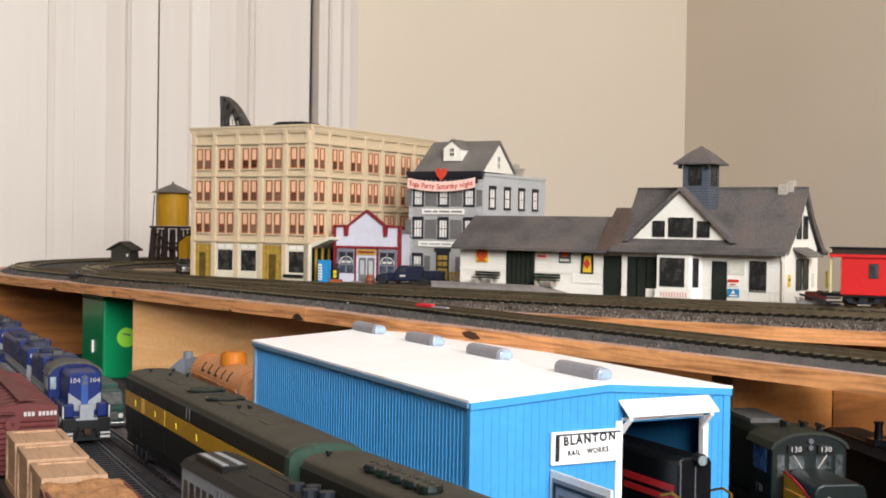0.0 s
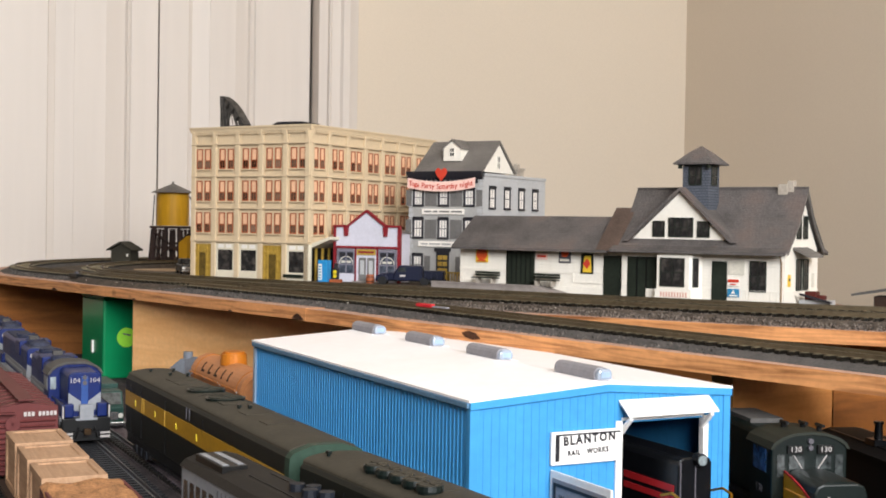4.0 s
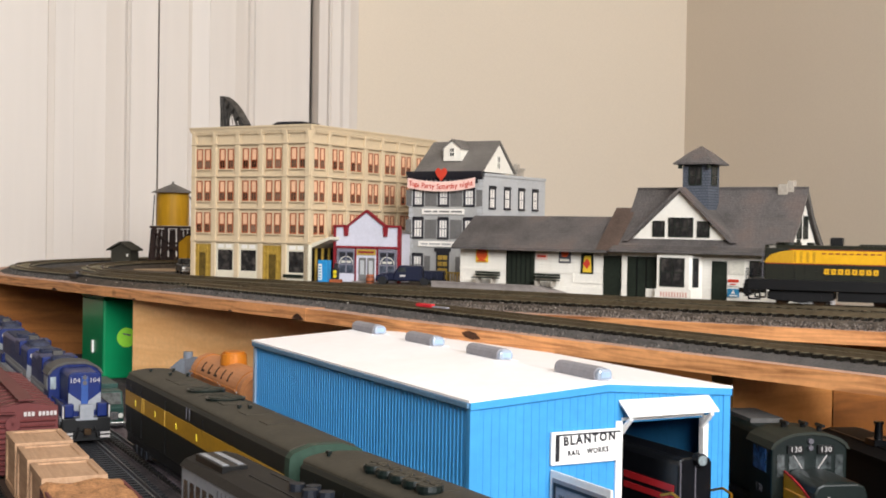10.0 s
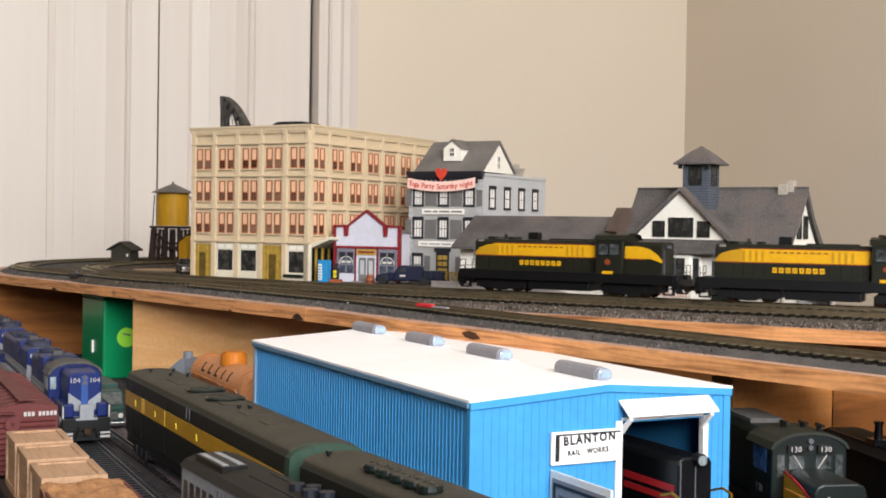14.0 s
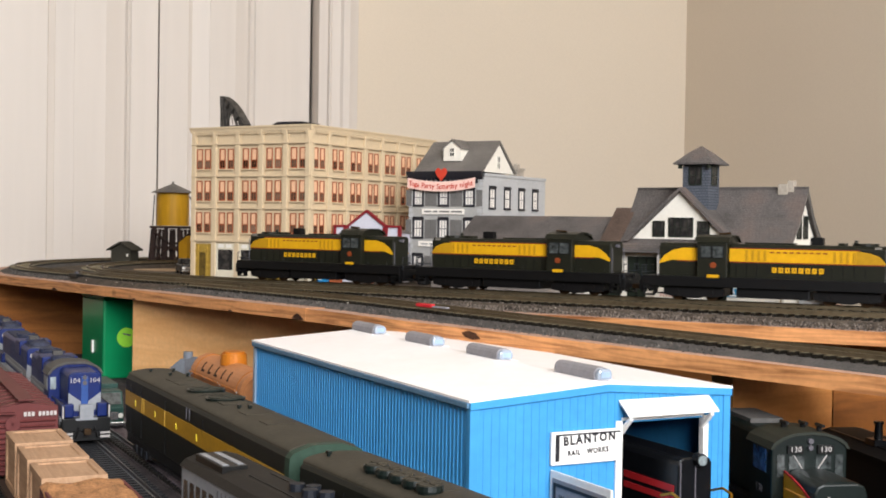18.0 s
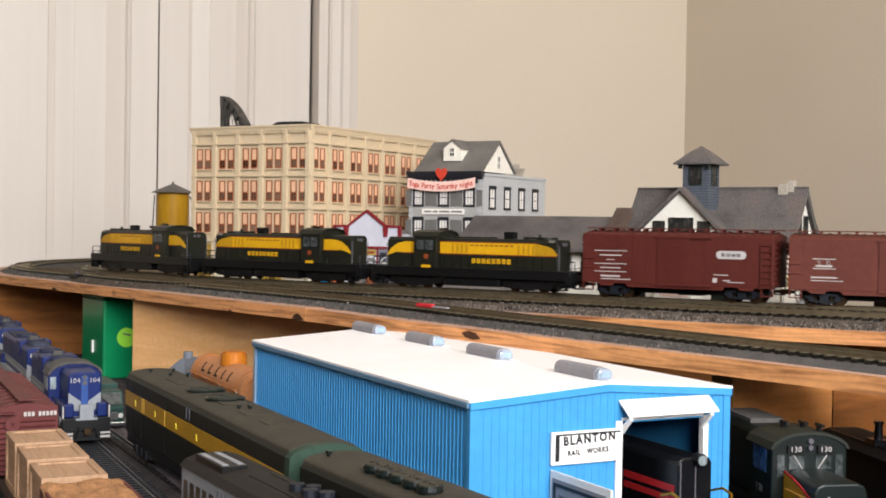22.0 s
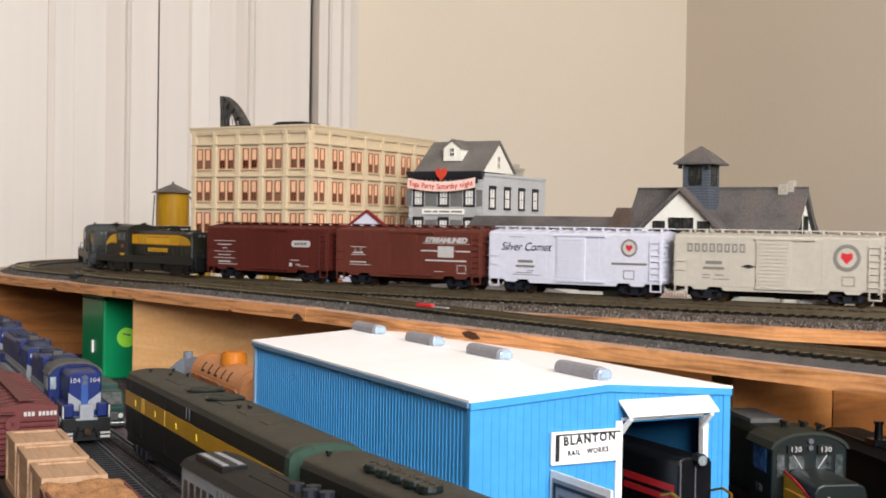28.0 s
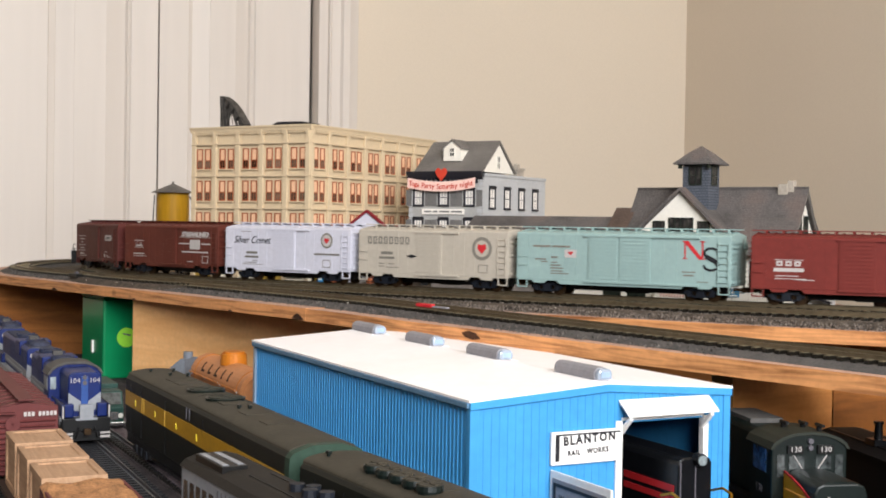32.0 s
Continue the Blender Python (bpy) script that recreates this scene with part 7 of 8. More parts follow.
    for i in range(5) if not leading else ():
        x, y = -L + 47 + i * 10.8, -5.2
        fan = part("roof_fan", Shape().cyl(x, y, 52.2, 4.5, 2.6, "z", 20, 4.9).cyl(x, y, 54.8, 5.4, 1.9, "z", 20, 5.1), M["deepgreen"], t, "green-grey round roof fan")
        part("fan_grille", Shape().cyl(x, y, 56.7, 4.7, 0.35, "z", 20).box(x - 4.6, x + 4.6, y - 0.4, y + 0.4, 57.05, 57.4).box(x - 0.4, x + 0.4, y - 4.6, y + 4.6, 57.05, 57.4), M["olive"], fan)
    bogies(t, (-L + 42, -42), w=16)
    for x in (-L + 42, -42):
        for d in (-13, 0, 13):
            for y in (-18.2, 16.8):
                part("journal_box", Shape().box(x + d - 3, x + d + 3, y, y + 1.4, 3.4, 8.4), M["bluegrey"], t, bevel=0.4)
    return t


lead = pose(-0.0513, 0.5445, LOWRAIL, 0, 0, TURN + 1.43)
resized(streamliner(lead, 309, "long dark green and yellow streamlined model diesel", True), 0.974, 0.974, 0)
resized(streamliner(lead @ mm(22, -2, 0, 0, 0, 3) @ mm(250, 0, 0), 257, "dark green streamlined model diesel coupled behind another", False), 0.974, 0.974, 0)


def grey_switcher():
    p = (-0.092, 0.5115)
    t = thing("grey_switcher", pose(*along(p, -0.036, 0.011), 0, 0, TURN + 4) @ mm(9, -6, 0), "light grey model locomotive with a dusty dark roof", "model locomotive")
    part("body", Shape().box(0, 150, -14, 14, 13, 44), M["lightgrey"], t, bevel=0.5)
    part("roof", Shape().prism([(-14.6, 44), (-12, 46.8), (-6, 48.6), (6, 48.6), (12, 46.8), (14.6, 44)], -1, 152, "x"), M["switchroof"], t)
    h = part("roof_hatch", Shape().box(8, 41, -10.5, 0.5, 47, 50.2), M["black"], t, bevel=0.3)
    part("hatch_panel", Shape().box(10, 39, -9.6, -7, 50.2, 50.5).box(10, 39, -3, -0.4, 50.2, 50.5), M["lightgrey"], h)
    for y in (-4, 5):
        part("roof_seam", Shape().box(54, 110, y, y + 0.5, 48, 49), M["black"], t)
    for s in (-1, 1):
        for k in range(5):
            part("side_window", Shape().box(4 + k * 8, 9 + k * 8, *sorted((s * 14, s * 14.3)), 27, 39), M["darkglass"], t)
        pn = Shape()
        for k in range(22):
            pn.box(46 + k * 4.6, 46.6 + k * 4.6, *sorted((s * 14, s * 14.25)), 15, 42)
        part("panel_seam", pn, M["slategrey"], t)
    for x, y in ((88, 2), (94, 6), (100, 2), (106, 6)):
        part("roof_vent", Shape().cyl(x, y, 47, 3, 4.5, "z", 10), M["bluegrey"], t)
    part("end_lamp", Shape().cyl(-1.6, -12, 44, 1.6, 1.6, "x", 10), M["headlight"], t)
    part("handrail", Shape().rod((-3, -15, 12), (-3, -15, 26), 0.5).rod((-3, -15, 26), (-3, 15, 26), 0.5).rod((-3, 15, 12), (-3, 15, 26), 0.5), M["brass"], t)
    part("frame", Shape().box(-3, 153, -15, 15, 9, 13), M["black"], t)
    bogies(t, (30, 120))


grey_switcher()


def tank_car():
    t = thing("tank_car", pose(*along(T7, 0), 0, 0, TURN), "orange model tank car with faded brown letters", "model tank car")
    prof = [(15 * math.cos(a), 31 + 15 * math.sin(a)) for a in [2 * math.pi * i / 28 for i in range(28)]]
    part("tank", Shape().prism(prof, 4, 138, "x"), M["citrus"], t, smooth=False)
    for x0, x1, r in ((1, 4, 13), (138, 141, 13)):
        part("tank_end", Shape().cyl(x0, 0, 31, r if x0 < 5 else 15, x1 - x0, "x", 24, 15 if x0 < 5 else r), M["citrus"], t)
    part("dome", Shape().cyl(71, 0, 44, 10, 8, "z", 22, 9.4).cyl(71, 0, 52, 8, 1.6, "z", 22), M["orangecap"], t, "bright orange dome")
    for x in (16, 128):
        part("strap", Shape().cyl(x, 0, 31, 15.3, 1.4, "x", 28), M["orangecap"], t)
    part("handrail", Shape().rod((8, -17, 33), (134, -17, 33), 0.5), M["orangecap"], t)
    for x in (10, 48, 88, 132):
        part("post", Shape().rod((x, -15, 31), (x, -17, 33.5), 0.6), M["decal"], t)
    for i, x in enumerate((32, 50, 68, 86, 102)):
        part("letter_bar", Shape().prism([(r * math.cos(math.radians(a)), 31 + r * math.sin(math.radians(a))) for r, a in ((15.25, 132), (15.25, 146), (15.25, 162), (14.8, 162), (14.8, 132))], x, x + 2.4, "x").prism([(r * math.cos(math.radians(a)), 31 + r * math.sin(math.radians(a))) for r, a in ((15.25, 155), (15.25, 162), (14.8, 162), (14.8, 155))], x + 2.4, x + (8 if i < 3 else 3), "x"), M["rustbrown"], t)
    part("frame", Shape().box(0, 142, -7, 7, 10, 16), M["black"], t)
    truck(t, 22)
    truck(t, 120)


tank_car()
pl = thing("grey_plate", pose(-0.2225, 1.035, LOW, 0, 0, -20), "grey plastic loading plate leaning on a block", "model part")
part("plate", Shape().prism([(-22, 14), (12, 41), (16, 41), (16, 0), (-22, 0)], -10, 10, "y"), M["platecol"], pl)
part("knob", Shape().cyl(13, 0, 41, 4, 5, "z", 10), M["platecol"], pl)


def hood_130():
    t = thing("diesel_locomotive", pose(0.1759, 0.5892, LOWRAIL, 0, 0, -81.6), "dark green model diesel with golden yellow nose", "model locomotive")
    part("frame", Shape().box(-86, 34, -16, 16, 11.5, 14.5), M["black"], t)
    part("hood", hood_end(-84, -24, 11.5, 14.5, 45), M["deepgreen"], t, bevel=0.8)
    c = part("cab", Shape().prism([(-17, 14.5), (-17, 41), (-15.6, 43.2), (-12.4, 45.2), (-7.5, 46.8), (0, 47.4), (7.5, 46.8), (12.4, 45.2), (15.6, 43.2), (17, 41), (17, 14.5)], -24, 0, "x"), M["deepgreen"], t, bevel=0.6)
    part("cab_roof", Shape().prism([(-18, 41), (-16.4, 43.8), (-13, 46), (-7.8, 47.7), (0, 48.4), (7.8, 47.7), (13, 46), (16.4, 43.8), (18, 41), (16.8, 41), (15.2, 43), (12, 44.9), (7.2, 46.5), (0, 47.1), (-7.2, 46.5), (-12, 44.9), (-15.2, 43), (-16.8, 41)], -27, 0.8, "x"), M["shadeolive"], c)
    for s in (-1, 1):
        part("front_window", Shape().box(0, 0.5, *sorted((s * 2.6, s * 9.5)), 32.4, 37.8), M["dimglass"], c)
        part("corner_window", Shape().box(0, 0.5, *sorted((s * 11.5, s * 15)), 29, 38.5), M["dimglass"], c)
        part("wiper", Shape().rod((0.8, s * 7.5, 38.4), (0.8, s * 3.6, 32.6), 0.25), M["decal"], c)
        part("number_board", Shape().box(0, 1.2, *sorted((s * 3.2, s * 10.4)), 39.2, 42.6), M["black"], c)
        writing("130", 3.3, M["decal"], c, mm(1.35, s * 6.8, 40.9) @ Matrix(((0, 0, 1, 0), (1, 0, 0, 0), (0, 1, 0, 0), (0, 0, 0, 1))), "number", spread=1.1)
        part("side_window", Shape().box(-20, -6, *sorted((s * 17, s * 17.3)), 30, 40), M["bluepane"], c)
    writing("130", 5, M["slategrey"], c, mm(-13, -17.2, 22, 90), "number")
    part("headlight", Shape().cyl(0, 0, 41.6, 1.2, 1.4, "x", 10).cyl(0, 0, 44.4, 1.2, 1.4, "x", 10), M["slategrey"], c)
    nose = part("nose", hood_end(0.6, 30, 11.5, 14.5, 32, 4), M["deepgreen"], t, "dark green low nose with gold flank", bevel=1)
    part("nose_top", Shape().prism([(-8.6, 31.6), (-5, 32.6), (5, 32.6), (8.6, 31.6)], 0.8, 29, "x"), M["deepgreen"], nose)
    part("nose_flank", Shape().prism([(0.8, 31), (8, 30), (18, 27.6), (29, 23.6), (29, 14.6), (0.8, 14.6)], -11.9, -11.4, "y"), M["nosegold"], nose, "golden yellow flank")
    part("red_line", Shape().prism([(0.8, 31), (8, 30), (18, 27.6), (29, 23.6), (29, 24.5), (18, 28.5), (8, 30.9), (0.8, 32)], -12, -11.4, "y"), M["stripered"], nose)
    part("nose_front", Shape().prism([(-11, 14.6), (-11, 24), (-6, 20.5), (0, 18), (6, 20), (11, 25), (11, 14.6)], 30, 30.5, "x"), M["nosegold"], nose, "golden chevron")
    part("red_line", Shape().prism([(-11, 24), (-11, 25), (-6, 21.5), (0, 19), (6, 21), (11, 26), (11, 25), (6, 20), (0, 18), (-6, 20.5)], 30, 30.7, "x"), M["stripered"], nose)
    part("grab", Shape().rod((31.5, -6, 18), (31.5, -6, 27), 0.5), M["decal"], nose)
    for x, y in ((-16, -5), (-14, 3), (-6, 7)):
        part("horn", Shape().cyl(x, y, 46, 1.3, 4, "z", 8).rod((x - 3, y, 50.2), (x + 4, y, 50.2), 0.9), M["black"], c)
    part("handrail", Shape().rod((33, -15, 14.5), (33, -15, 26), 0.5).rod((33, -15, 26), (10, -15, 26), 0.5), M["brass"], t)
    part("roof_box", Shape().box(-80, -46, -8, 8, 44.6, 47), M["dustygrey"], t)
    bogies(t, (-56, 0))
    resized(t, 1.105, 1.105, 0)


hood_130()


def shed_loco():
    t = thing("black_locomotive", pose(*along(T4, 0.0275), 0, 0, TURN), "glossy black model locomotive with red stripes in the shed door", "model locomotive")
    part("hood", hood_end(-110, 0, 9.2, 13, 47, 3), M["sooty"], t, bevel=0.8)
    part("cab", Shape().box(-170, -110.2, -15.5, 15.5, 13, 49), M["sooty"], t, bevel=0.8)
    part("frame", Shape().box(-172, 10, -14.5, 14.5, 9.5, 13), M["black"], t)
    part("headlight", Shape().cyl(-1, 1.5, 46, 3.0, 4, "x", 16), M["sooty"], t)
    part("lens", Shape().cyl(3, 1.5, 46, 2.3, 0.6, "x", 16), M["cabglass"], t, "round clear headlight lens")
    for z0, z1 in ((31.5, 34.6), (26.8, 29.6)):
        part("red_stripe", Shape().box(-42, -3, -9.6, -9.2, z0, z1), M["stripered"], t)
    part("door_seam", Shape().box(0, 0.4, -0.3, 0.3, 16, 43).box(0, 0.4, -8.4, -7.8, 14, 45), M["slategrey"], t)
    hr = Shape()
    for y in (-14, 14):
        hr.rod((8, y, 13), (8, y, 31), 0.6).rod((8, y, 31), (2, y, 32.5), 0.6).rod((2, y, 32.5), (-6, y, 30), 0.6)
    part("handrail", hr, M["brass"], t, "brass handrail")
    part("end_rail", Shape().rod((9, -12, 24), (9, 12, 24), 0.4).rod((9, 12, 18), (9, 12, 30), 0.4), M["bluegrey"], t)
    bogies(t, (-20, -140), w=11.5)


shed_loco()


def dark_wagon():
    t = thing("covered_wagon", pose(0.2405, 0.5715, LOWRAIL, 0, 0, -81.6), "very dark brown model wagon with a black smoke pipe", "model wagon")
    part("body", Shape().box(-116, 94, -16, 16, 9, 37), M["wagonbrown"], t, bevel=0.5)
    part("roof", Shape().prism([(-17.5, 37), (-8, 40.5), (8, 40.5), (17.5, 37), (17.5, 35.5), (-17.5, 35.5)], -118, 96, "x"), M["wagonbrown"], t)
    part("smoke_pipe", Shape().cyl(-64, -7, 40, 2.4, 11, "z", 14, 2.0).cyl(-64, -7, 51, 2.6, 1.2, "z", 14).box(-70, -60, -11, -3, 39.6, 43), M["sooty"], t, "black smoke stack")
    part("roof_rail", Shape().box(-116, 94, -10, -8.6, 39.4, 40.4).box(-116, 94, 8.6, 10, 39.4, 40.4), M["black"], t)
    truck(t, -88)
    truck(t, 64)


dark_wagon()


def storage_tin():
    t = thing("storage_tin", pose(-0.3274, 1.2011, LOW, 0, 0, 35), "glossy green metal tin with a round lime sticker", "tin box")
    part("body", Shape().box(0, 74, 0, 62, 0, 78), M["greenbox"], t, bevel=2)
    part("rim", Shape().box(-0.8, 74.8, -0.8, 62.8, 78, 80), M["greenbox"], t, bevel=0.8)
    part("sticker", Shape().cyl(23, -0.9, 40, 9.6, 0.4, "y", 32), M["lime"], t, "round lime green sticker")
    part("text_bar", Shape().prism([(19, 43), (27, 41.4), (27, 42.8), (19, 44.5)], -1.45, -1.3, "y"), M["slategrey"], t)
    part("latch", Shape().box(-1.6, -0.2, 26, 30, 24, 36), M["whiteplastic"], t)


storage_tin()


def van():
    t = thing("delivery_truck", pose(-0.239, 0.895, LOW + 0.003, 0, 0, TURN), "dark green model road truck with chrome bumper", "model truck")
    part("cab", Shape().prism([(-24, 4), (-24, 27), (-4, 27), (0, 18), (2, 16), (2, 4)], -10, 10, "y"), M["vehgreen"], t, bevel=0.8)
    part("windscreen", Shape().prism([(-3.6, 26), (0.4, 18), (0.8, 18), (-3.2, 26)], -8, 8, "y"), M["dimglass"], t)
    part("box", Shape().box(-70, -25, -11, 11, 5, 30), M["vehgreen"], t, bevel=0.6)
    part("grille", Shape().box(2, 2.6, -6, 6, 7, 13), M["chrome"], t)
    part("bumper", Shape().box(1.5, 4, -10.5, 10.5, 3, 5.6), M["chrome"], t, bevel=0.5)
    for y in (-7.6, 7.6):
        part("headlight", Shape().cyl(2, y, 10, 1.8, 1, "x", 12), M["headlight"], t)
    for x in (-8, -56):
        for y in (-11, 8):
            part("wheel", Shape().cyl(x, y, 4.4, 4.4, 3, "y", 16), M["black"], t)


van()

# a red wagon far down the lower yard
rw = thing("boxcar", pose(-0.60, 1.52, LOW + 0.004, 0, 0, 100), "bright red model boxcar beyond the board's end", "model boxcar")
part("body", Shape().box(-70, 70, -16, 16, 10, 78), M["cabred"], rw, bevel=0.5)
part("roof", Shape().prism([(-17, 78), (0, 81), (17, 78)], -71, 71, "x"), M["oxide"], rw)
truck(rw, 45)
truck(rw, -45)


# ---- small things of the town ----
def water_tower():
    s = 1.8 / 2200 * 1000
    t = thing("water_tower", pose(-0.392, 1.80, DECK, 0, 0, 12), "mustard yellow model water tower on dark timber legs", "model water tower")
    Z = 55
    part("tank", Shape().cyl(0, 0, Z + 2, 23, 48, "z", 36), M["tankwood"], t, "mustard yellow wooden tank")
    for z in (Z + 8, Z + 24, Z + 40):
        part("hoop", Shape().cyl(0, 0, z, 23.3, 1, "z", 36), M["tankwood"], t)
    part("roof", Shape().cyl(0, 0, Z + 49.5, 31.5, 13.5, "z", 24, 1.2).cyl(0, 0, Z + 63, 1.6, 3, "z", 8), M["roofgrey"], t, "grey conical roof")
    part("deck", Shape().box(-32, 32, -32, 32, Z - 2, Z + 1.5), M["darktimber"], t)
    for x in (-26, -9, 9, 26):
        for y in (-26, -9, 9, 26):
            part("leg", Shape().prism([(x * 1.18 - 2.2, 0), (x * 1.18 + 2.2, 0), (x + 2.2, Z - 2), (x - 2.2, Z - 2)], y - 2.2, y + 2.2, "y"), M["darktimber"], t)
    for j in range(7):
        x = -27 + j * 9
        part("plank", Shape().prism([(x * 1.14 - 2.6, 0), (x * 1.14 + 2.6, 0), (x + 2.6, Z - 3), (x - 2.6, Z - 3)], -2, 1, "y"), M["darktimber"], t)
        part("plank", Shape().prism([(x * 1.14 - 2, 0), (x * 1.14 + 2, 0), (x + 2, Z - 3), (x - 2, Z - 3)], 14, 17, "y"), M["darktimber"], t)
    for j in range(12):
        x = -28 + j * 5.1
        part("plank", Shape().prism([(x * 1.16 - 2, 0), (x * 1.16 + 2, 0), (x + 2, Z - 3), (x - 2, Z - 3)], -24 + (j % 3) * 3, -21 + (j % 3) * 3, "y"), M["darktimber"], t)
    for y in (-29, 29):
        part("cross_brace", Shape().rod((-30, y, 4), (28, y, Z - 6), 1.3).rod((30, y, 4), (-28, y, Z - 6), 1.3).box(-32, 32, y - 1, y + 1, 24, 27), M["darktimber"], t)
    part("spout", Shape().rod((29, -10, Z + 1), (29, -14, Z + 34), 1.3).rod((29, -14, Z + 34), (24, -6, Z + 44), 1.0).rod((-28, -10, Z + 2), (-26, -4, Z + 46), 0.8), M["black"], t)


water_tower()

yb = thing("storage_bin", pose(-0.356, 1.72, DECK, 0, 0, -25), "mustard yellow bin with a slanting top beside the tower", "model bin")
part("body", Shape().prism([(-7, 0), (-7, 34), (7, 44), (7, 0)], -7, 7, "y"), M["tankwood"], yb, bevel=0.4)
part("lid", Shape().prism([(-8, 33.6), (-8, 35), (8, 46.4), (8, 45)], -8, 8, "y"), M["darktimber"], yb)

hut = thing("trackside_hut", pose(-0.448, 1.75, DECK, 0, 0, -14), "small dark grey-green trackside hut", "model hut")
part("wall", Shape().box(-15, 15, -12, 12, 0, 22), M["hutgreen"], hut)
part("gable", Shape().prism([(-15, 22), (0, 30), (15, 22)], -12, 12, "y"), M["hutgreen"], hut)
part("roof", Shape().prism([(-20, 21), (0, 31.5), (20, 21), (20, 23), (0, 34), (-20, 23)], -16, 16, "y"), M["hutgreen"], hut, "dark pitched roof")
part("window", Shape().box(9, 11.5, -12.4, -12, 13, 17), M["paper"], hut)


def sedan():
    t = thing("parked_car", pose(-0.309, 1.50, DECK, 0, 0, -70), "black model sedan with chrome bumper and grille", "model car")
    part("body", Shape().prism([(-26, 4), (-26, 10), (-20, 12), (20, 12), (26, 9.5), (26, 4)], -10, 10, "y"), M["sooty"], t, bevel=1)
    part("cabin", Shape().prism([(-18, 12), (-12, 18.5), (6, 18.5), (12, 12)], -8.6, 8.6, "y"), M["sooty"], t, bevel=0.8)
    part("windscreen", Shape().prism([(6.2, 18), (11.6, 12.6), (12.2, 12.8), (6.8, 18.2)], -7.4, 7.4, "y"), M["darkglass"], t)
    part("bumper", Shape().box(25, 28, -10, 10, 3.4, 6), M["chrome"], t, bevel=0.6)
    part("grille", Shape().box(25.8, 26.6, -6, 6, 6.4, 9.2), M["chrome"], t)
    for y in (-7.8, 7.8):
        part("headlight", Shape().cyl(25.6, y, 8, 1.8, 1.4, "x", 12), M["headlight"], t)
    for x in (-16, 16):
        for y in (-10.4, 8):
            part("wheel", Shape().cyl(x, y, 4, 4, 2.4, "y", 16), M["black"], t)


sedan()


def lorry():
    t = thing("parked_truck", pose(-0.036, 1.303, DECK, 0, 0, 176), "navy blue model dump truck parked in the street", "model truck")
    part("chassis", Shape().box(-34, 34, -7, 7, 4, 6.5), M["black"], t)
    part("bonnet", Shape().prism([(14, 5), (14, 13), (27, 12), (33, 10), (34, 5)], -8, 8, "y"), M["navy"], t, bevel=1)
    part("fender", Shape().prism([(20, 5), (22, 10), (28, 11), (33, 8), (34, 5)], -10.6, 10.6, "y"), M["navy"], t, bevel=0.6)
    part("cab", Shape().prism([(-16, 5), (-16, 19), (-14, 20.5), (9, 20.5), (14, 13.5), (15, 5)], -9.4, 9.4, "y"), M["navy"], t, bevel=0.8)
    for s in (-1, 1):
        part("cab_window", Shape().prism([(2, 14), (2, 18.6), (8, 18.6), (11, 14)], *sorted((s * 9.4, s * 9.7)), "y"), M["dimglass"], t)
        part("door_mark", Shape().box(2, 8, *sorted((s * 9.4, s * 9.6)), 9, 11), M["decal"], t)
    part("dump_bed", Shape().prism([(-38, 6), (-38, 15.5), (-17, 15.5), (-17, 6)], -11, 11, "y"), M["navy"], t, bevel=0.5)
    for k in range(4):
        part("bed_rib", Shape().box(-37 + k * 6, -35.6 + k * 6, -11.8, 11.8, 6.5, 15), M["navy"], t)
    for x in (26, -18, -28):
        for y in (-11, 8):
            part("wheel", Shape().cyl(x, y, 4.6, 4.6, 3, "y", 16), M["black"], t)


lorry()

k = thing("vending_kiosk", pose(-0.1264, 1.33, DECK, 0, 0, -22), "bright blue model kiosk with a white panel", "kiosk")
part("body", Shape().box(-5.5, 5.5, -5, 5, 0, 24), M["kioskblue"], k, bevel=0.4)
pn = part("panel", Shape().box(-4.8, -0.6, -5.4, -5, 3, 20), M["paper"], k, "white lettered panel")
for i in range(5):
    part("text_bar", Shape().box(-4.2, -1.4, -5.7, -5.4, 4.5 + i * 3, 6 + i * 3), M["blueink"], pn)
k = thing("fuel_pump", pose(-0.1135, 1.322, DECK, 0, 0, -20), "small dark model fuel pump with yellow discs", "fuel pump")
part("body", Shape().box(-3, 3, -2.5, 2.5, 0, 16), M["trimblack"], k, bevel=0.4)
part("globe", Shape().cyl(0, 0, 16, 2.2, 5, "z", 12), M["trimblack"], k)
part("disc", Shape().cyl(0, -3, 12, 2.0, 0.5, "y", 14).cyl(0, -3, 7.6, 2.0, 0.5, "y", 14), M["railyellow"], k, "yellow disc")
part("planter", Shape().box(-6, 6, -4, 4, 0, 4), M["brickred"], k, bevel=0.3)
br = thing("barrel", pose(-0.0765, 1.315, DECK), "brown wooden barrel outside the store", "barrel")
part("cask", Shape().cyl(0, 0, 0, 4, 5, "z", 16, 4.8).cyl(0, 0, 5, 4.8, 5, "z", 16, 4), M["brickred"], br)
part("hoop", Shape().cyl(0, 0, 2.2, 4.55, 0.8, "z", 16).cyl(0, 0, 7, 4.6, 0.8, "z", 16), M["darktimber"], br)
q, h = FRONT.at(-0.060, 0.017)
rr = thing("uncoupling_ramp", Matrix.Translation(q) @ Matrix.Rotation(h, 4, "Z"), "small red plastic piece lying on the front track", "track part")
part("red_block", Shape().box(-2, 14, -2, 2, 0, 2.4), M["reddecal"], rr, bevel=0.6)
part("grey_block", Shape().box(-17, -2.2, -1.6, 1.6, 0, 1.2), M["ventgrey"], rr, bevel=0.4)
sw = thing("switch_motor", Matrix.Translation(FRONT.at(0.50, 0.022)[0] + Vector((0, 0, -0.004))) @ Matrix.Rotation(2.29, 4, "Z"), "small black switch lever box beside the track", "switch lever")
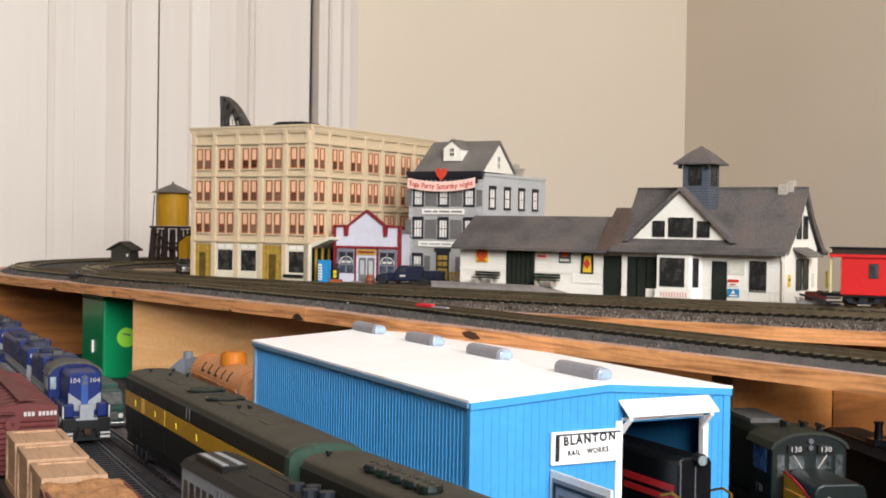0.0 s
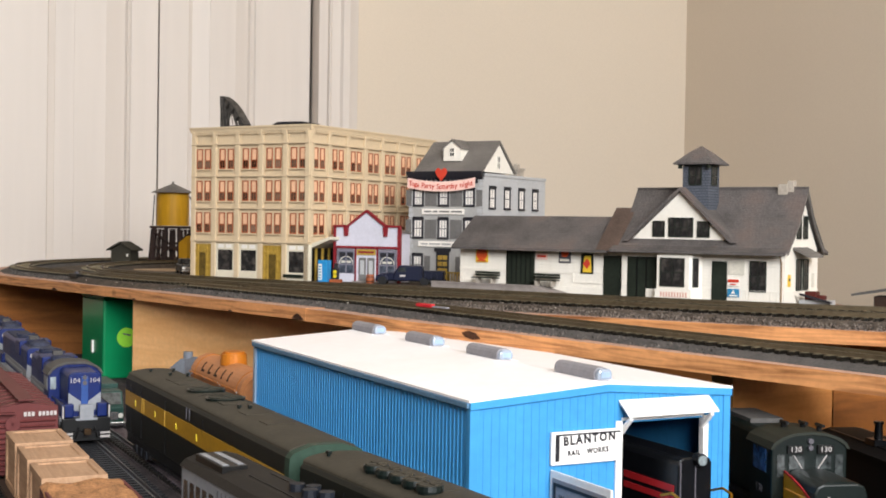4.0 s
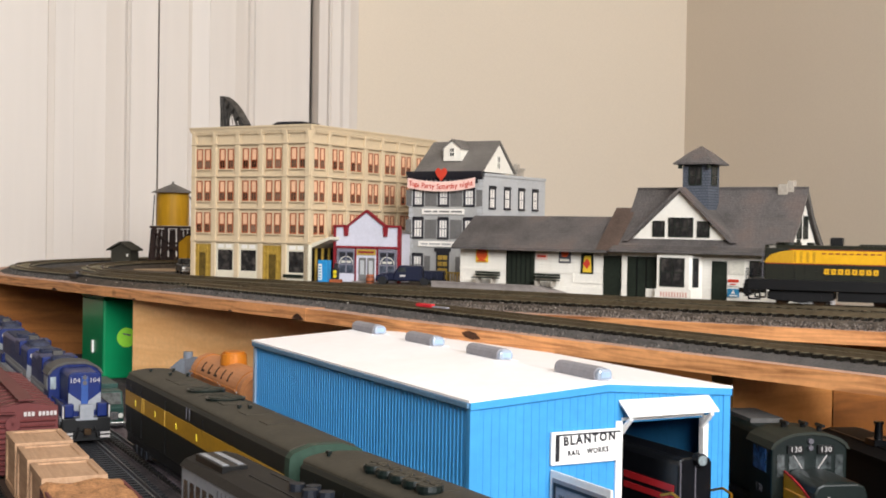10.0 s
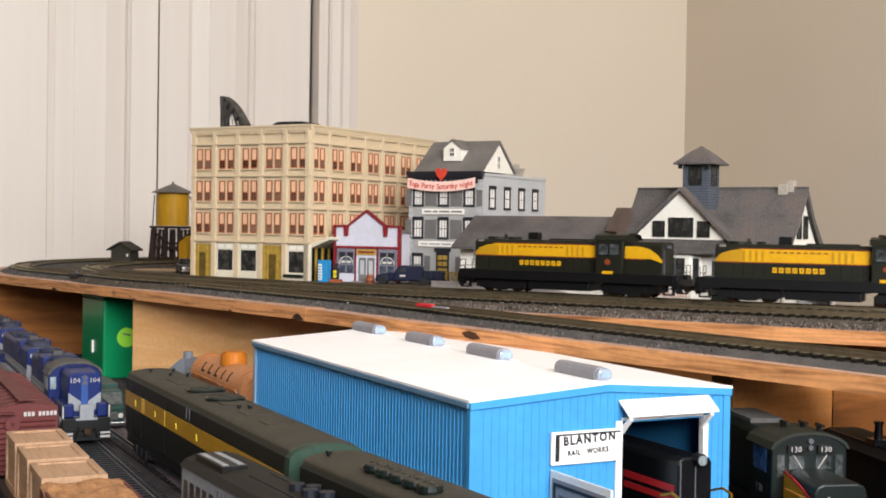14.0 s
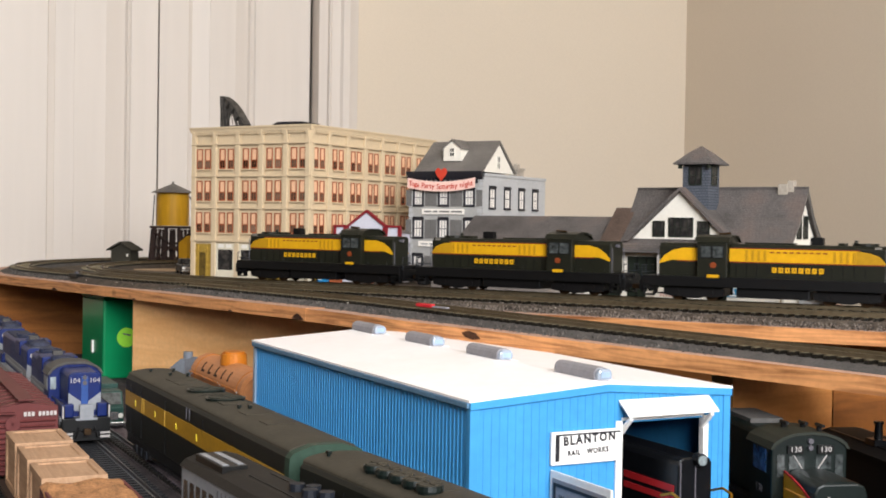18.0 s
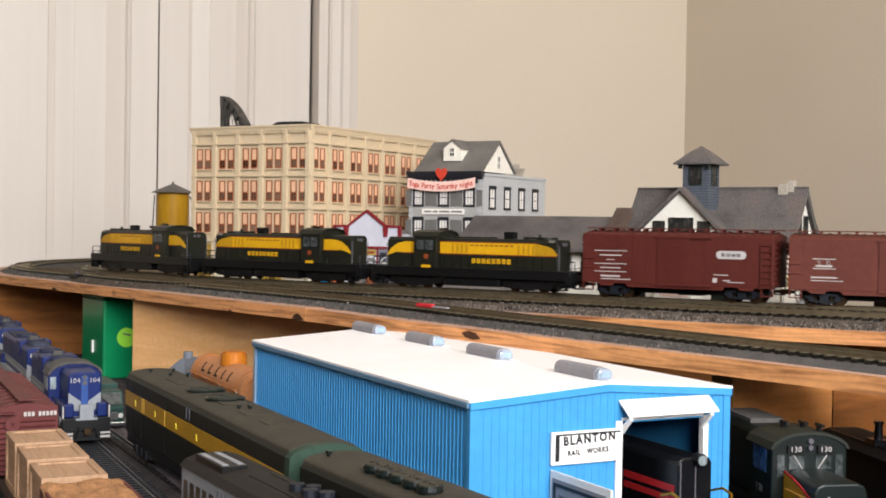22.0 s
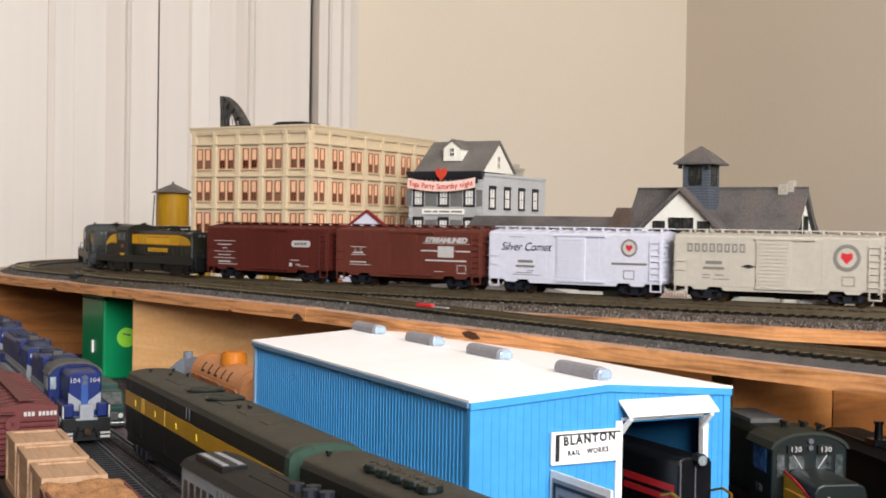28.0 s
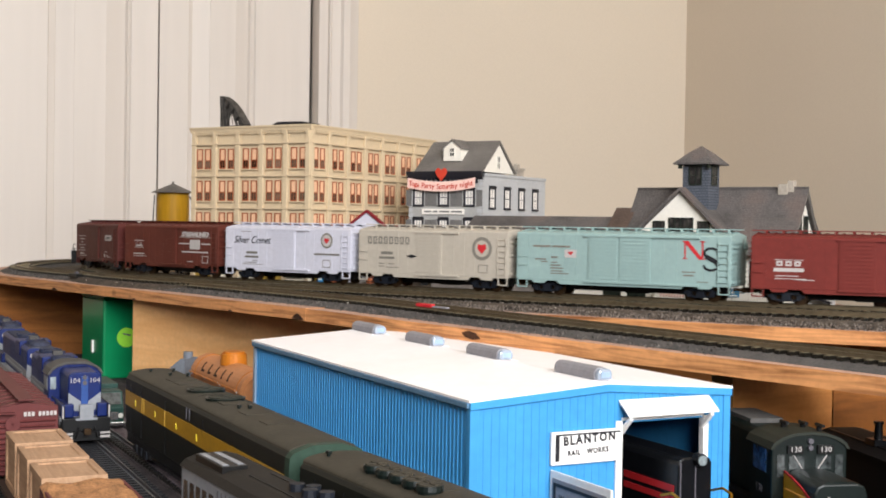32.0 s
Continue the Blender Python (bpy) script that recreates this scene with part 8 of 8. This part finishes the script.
part("box", Shape().box(-9, 9, -3, 4, 0, 4), M["black"], sw, bevel=0.5)
part("lever", Shape().box(-2, 2, -1.5, 1.5, 4, 6), M["slategrey"], sw)
gs = thing("low_shelter", pose(0.352, 0.965, DECK, 0, 0, -28), "low brown shelter with a grey roof", "model shelter")
part("wall", Shape().box(-14, 40, -12, 14, 0, 13), M["rustbrown"], gs)
part("roof", Shape().prism([(-30, 13), (10, 20), (52, 13), (52, 14.5), (10, 22), (-30, 14.5)], -18, 20, "y"), M["dustygrey"], gs)
sc = thing("scrap_pile", pose(0.318, 1.045, DECK, 0, 0, -33), "maroon block and grey sheet piled behind the station", "scrap pile")
part("block", Shape().box(-12, -2, -4, 6, 5, 12), M["oxide"], sc, bevel=0.5)
part("lump", Shape().box(-4, 4, -2, 6, 5, 9), M["oxide"], sc, bevel=0.8)
part("sheet", Shape().prism([(-14, 9), (12, 3), (12, 4.2), (-14, 10.5)], -12, -7, "y"), M["trimblack"], sc)
part("base", Shape().box(-16, 10, -6, 10, 0, 5), M["bluegreywall"], sc)


# ---- what moves ----
SPEED_T = [0, 10, 12, 14, 16, 18, 20, 22, 24, 26, 28, 30, 32]
SPEED = [0.0617, 0.0615, 0.0591, 0.0598, 0.063, 0.06, 0.0616, 0.0652, 0.0649, 0.066, 0.0693, 0.0709, 0.0771]


def travel(t):
    """Way of the train along the station line, in metres, at t seconds."""
    ticks = np.arange(0, 32.01, 0.1)
    v = np.interp(ticks, SPEED_T, SPEED)
    way = np.concatenate([[0], np.cumsum((v[1:] + v[:-1]) * 0.05)])
    return float(np.interp(t, ticks, way)) - 1.3498


def on_track(route, s, wheelbase):
    a, _ = route.at(s + wheelbase / 2)
    b, _ = route.at(s - wheelbase / 2)
    c = (a + b) / 2
    return Matrix.Translation(c) @ Matrix.Rotation(math.atan2(a.y - b.y, a.x - b.x), 4, "Z")


def caboose_way(t):
    return -0.272 - 0.056 * min(t, 0.8) - 0.15 * max(0.0, min(t, 4.0) - 0.8)


def motions():
    times = [i * 0.5 for i in range(65)]
    for ob, offset, base, turned in TRAIN:
        walk(ob, [(t, on_track(REAR, travel(t) + offset, base) @ Matrix.Rotation(math.pi * turned, 4, "Z")) for t in times])
    rows = []
    for t in [0, 0.2, 0.4, 0.6, 0.8, 1.0, 1.25, 1.5, 1.75, 2.0, 2.5, 3.0, 3.5, 4.0, 32.0]:
        s = caboose_way(t)
        rows.append((t, on_track(REAR if s > -0.36 else SPUR, s, 0.07)))
    walk(CABOOSE, rows)


motions()
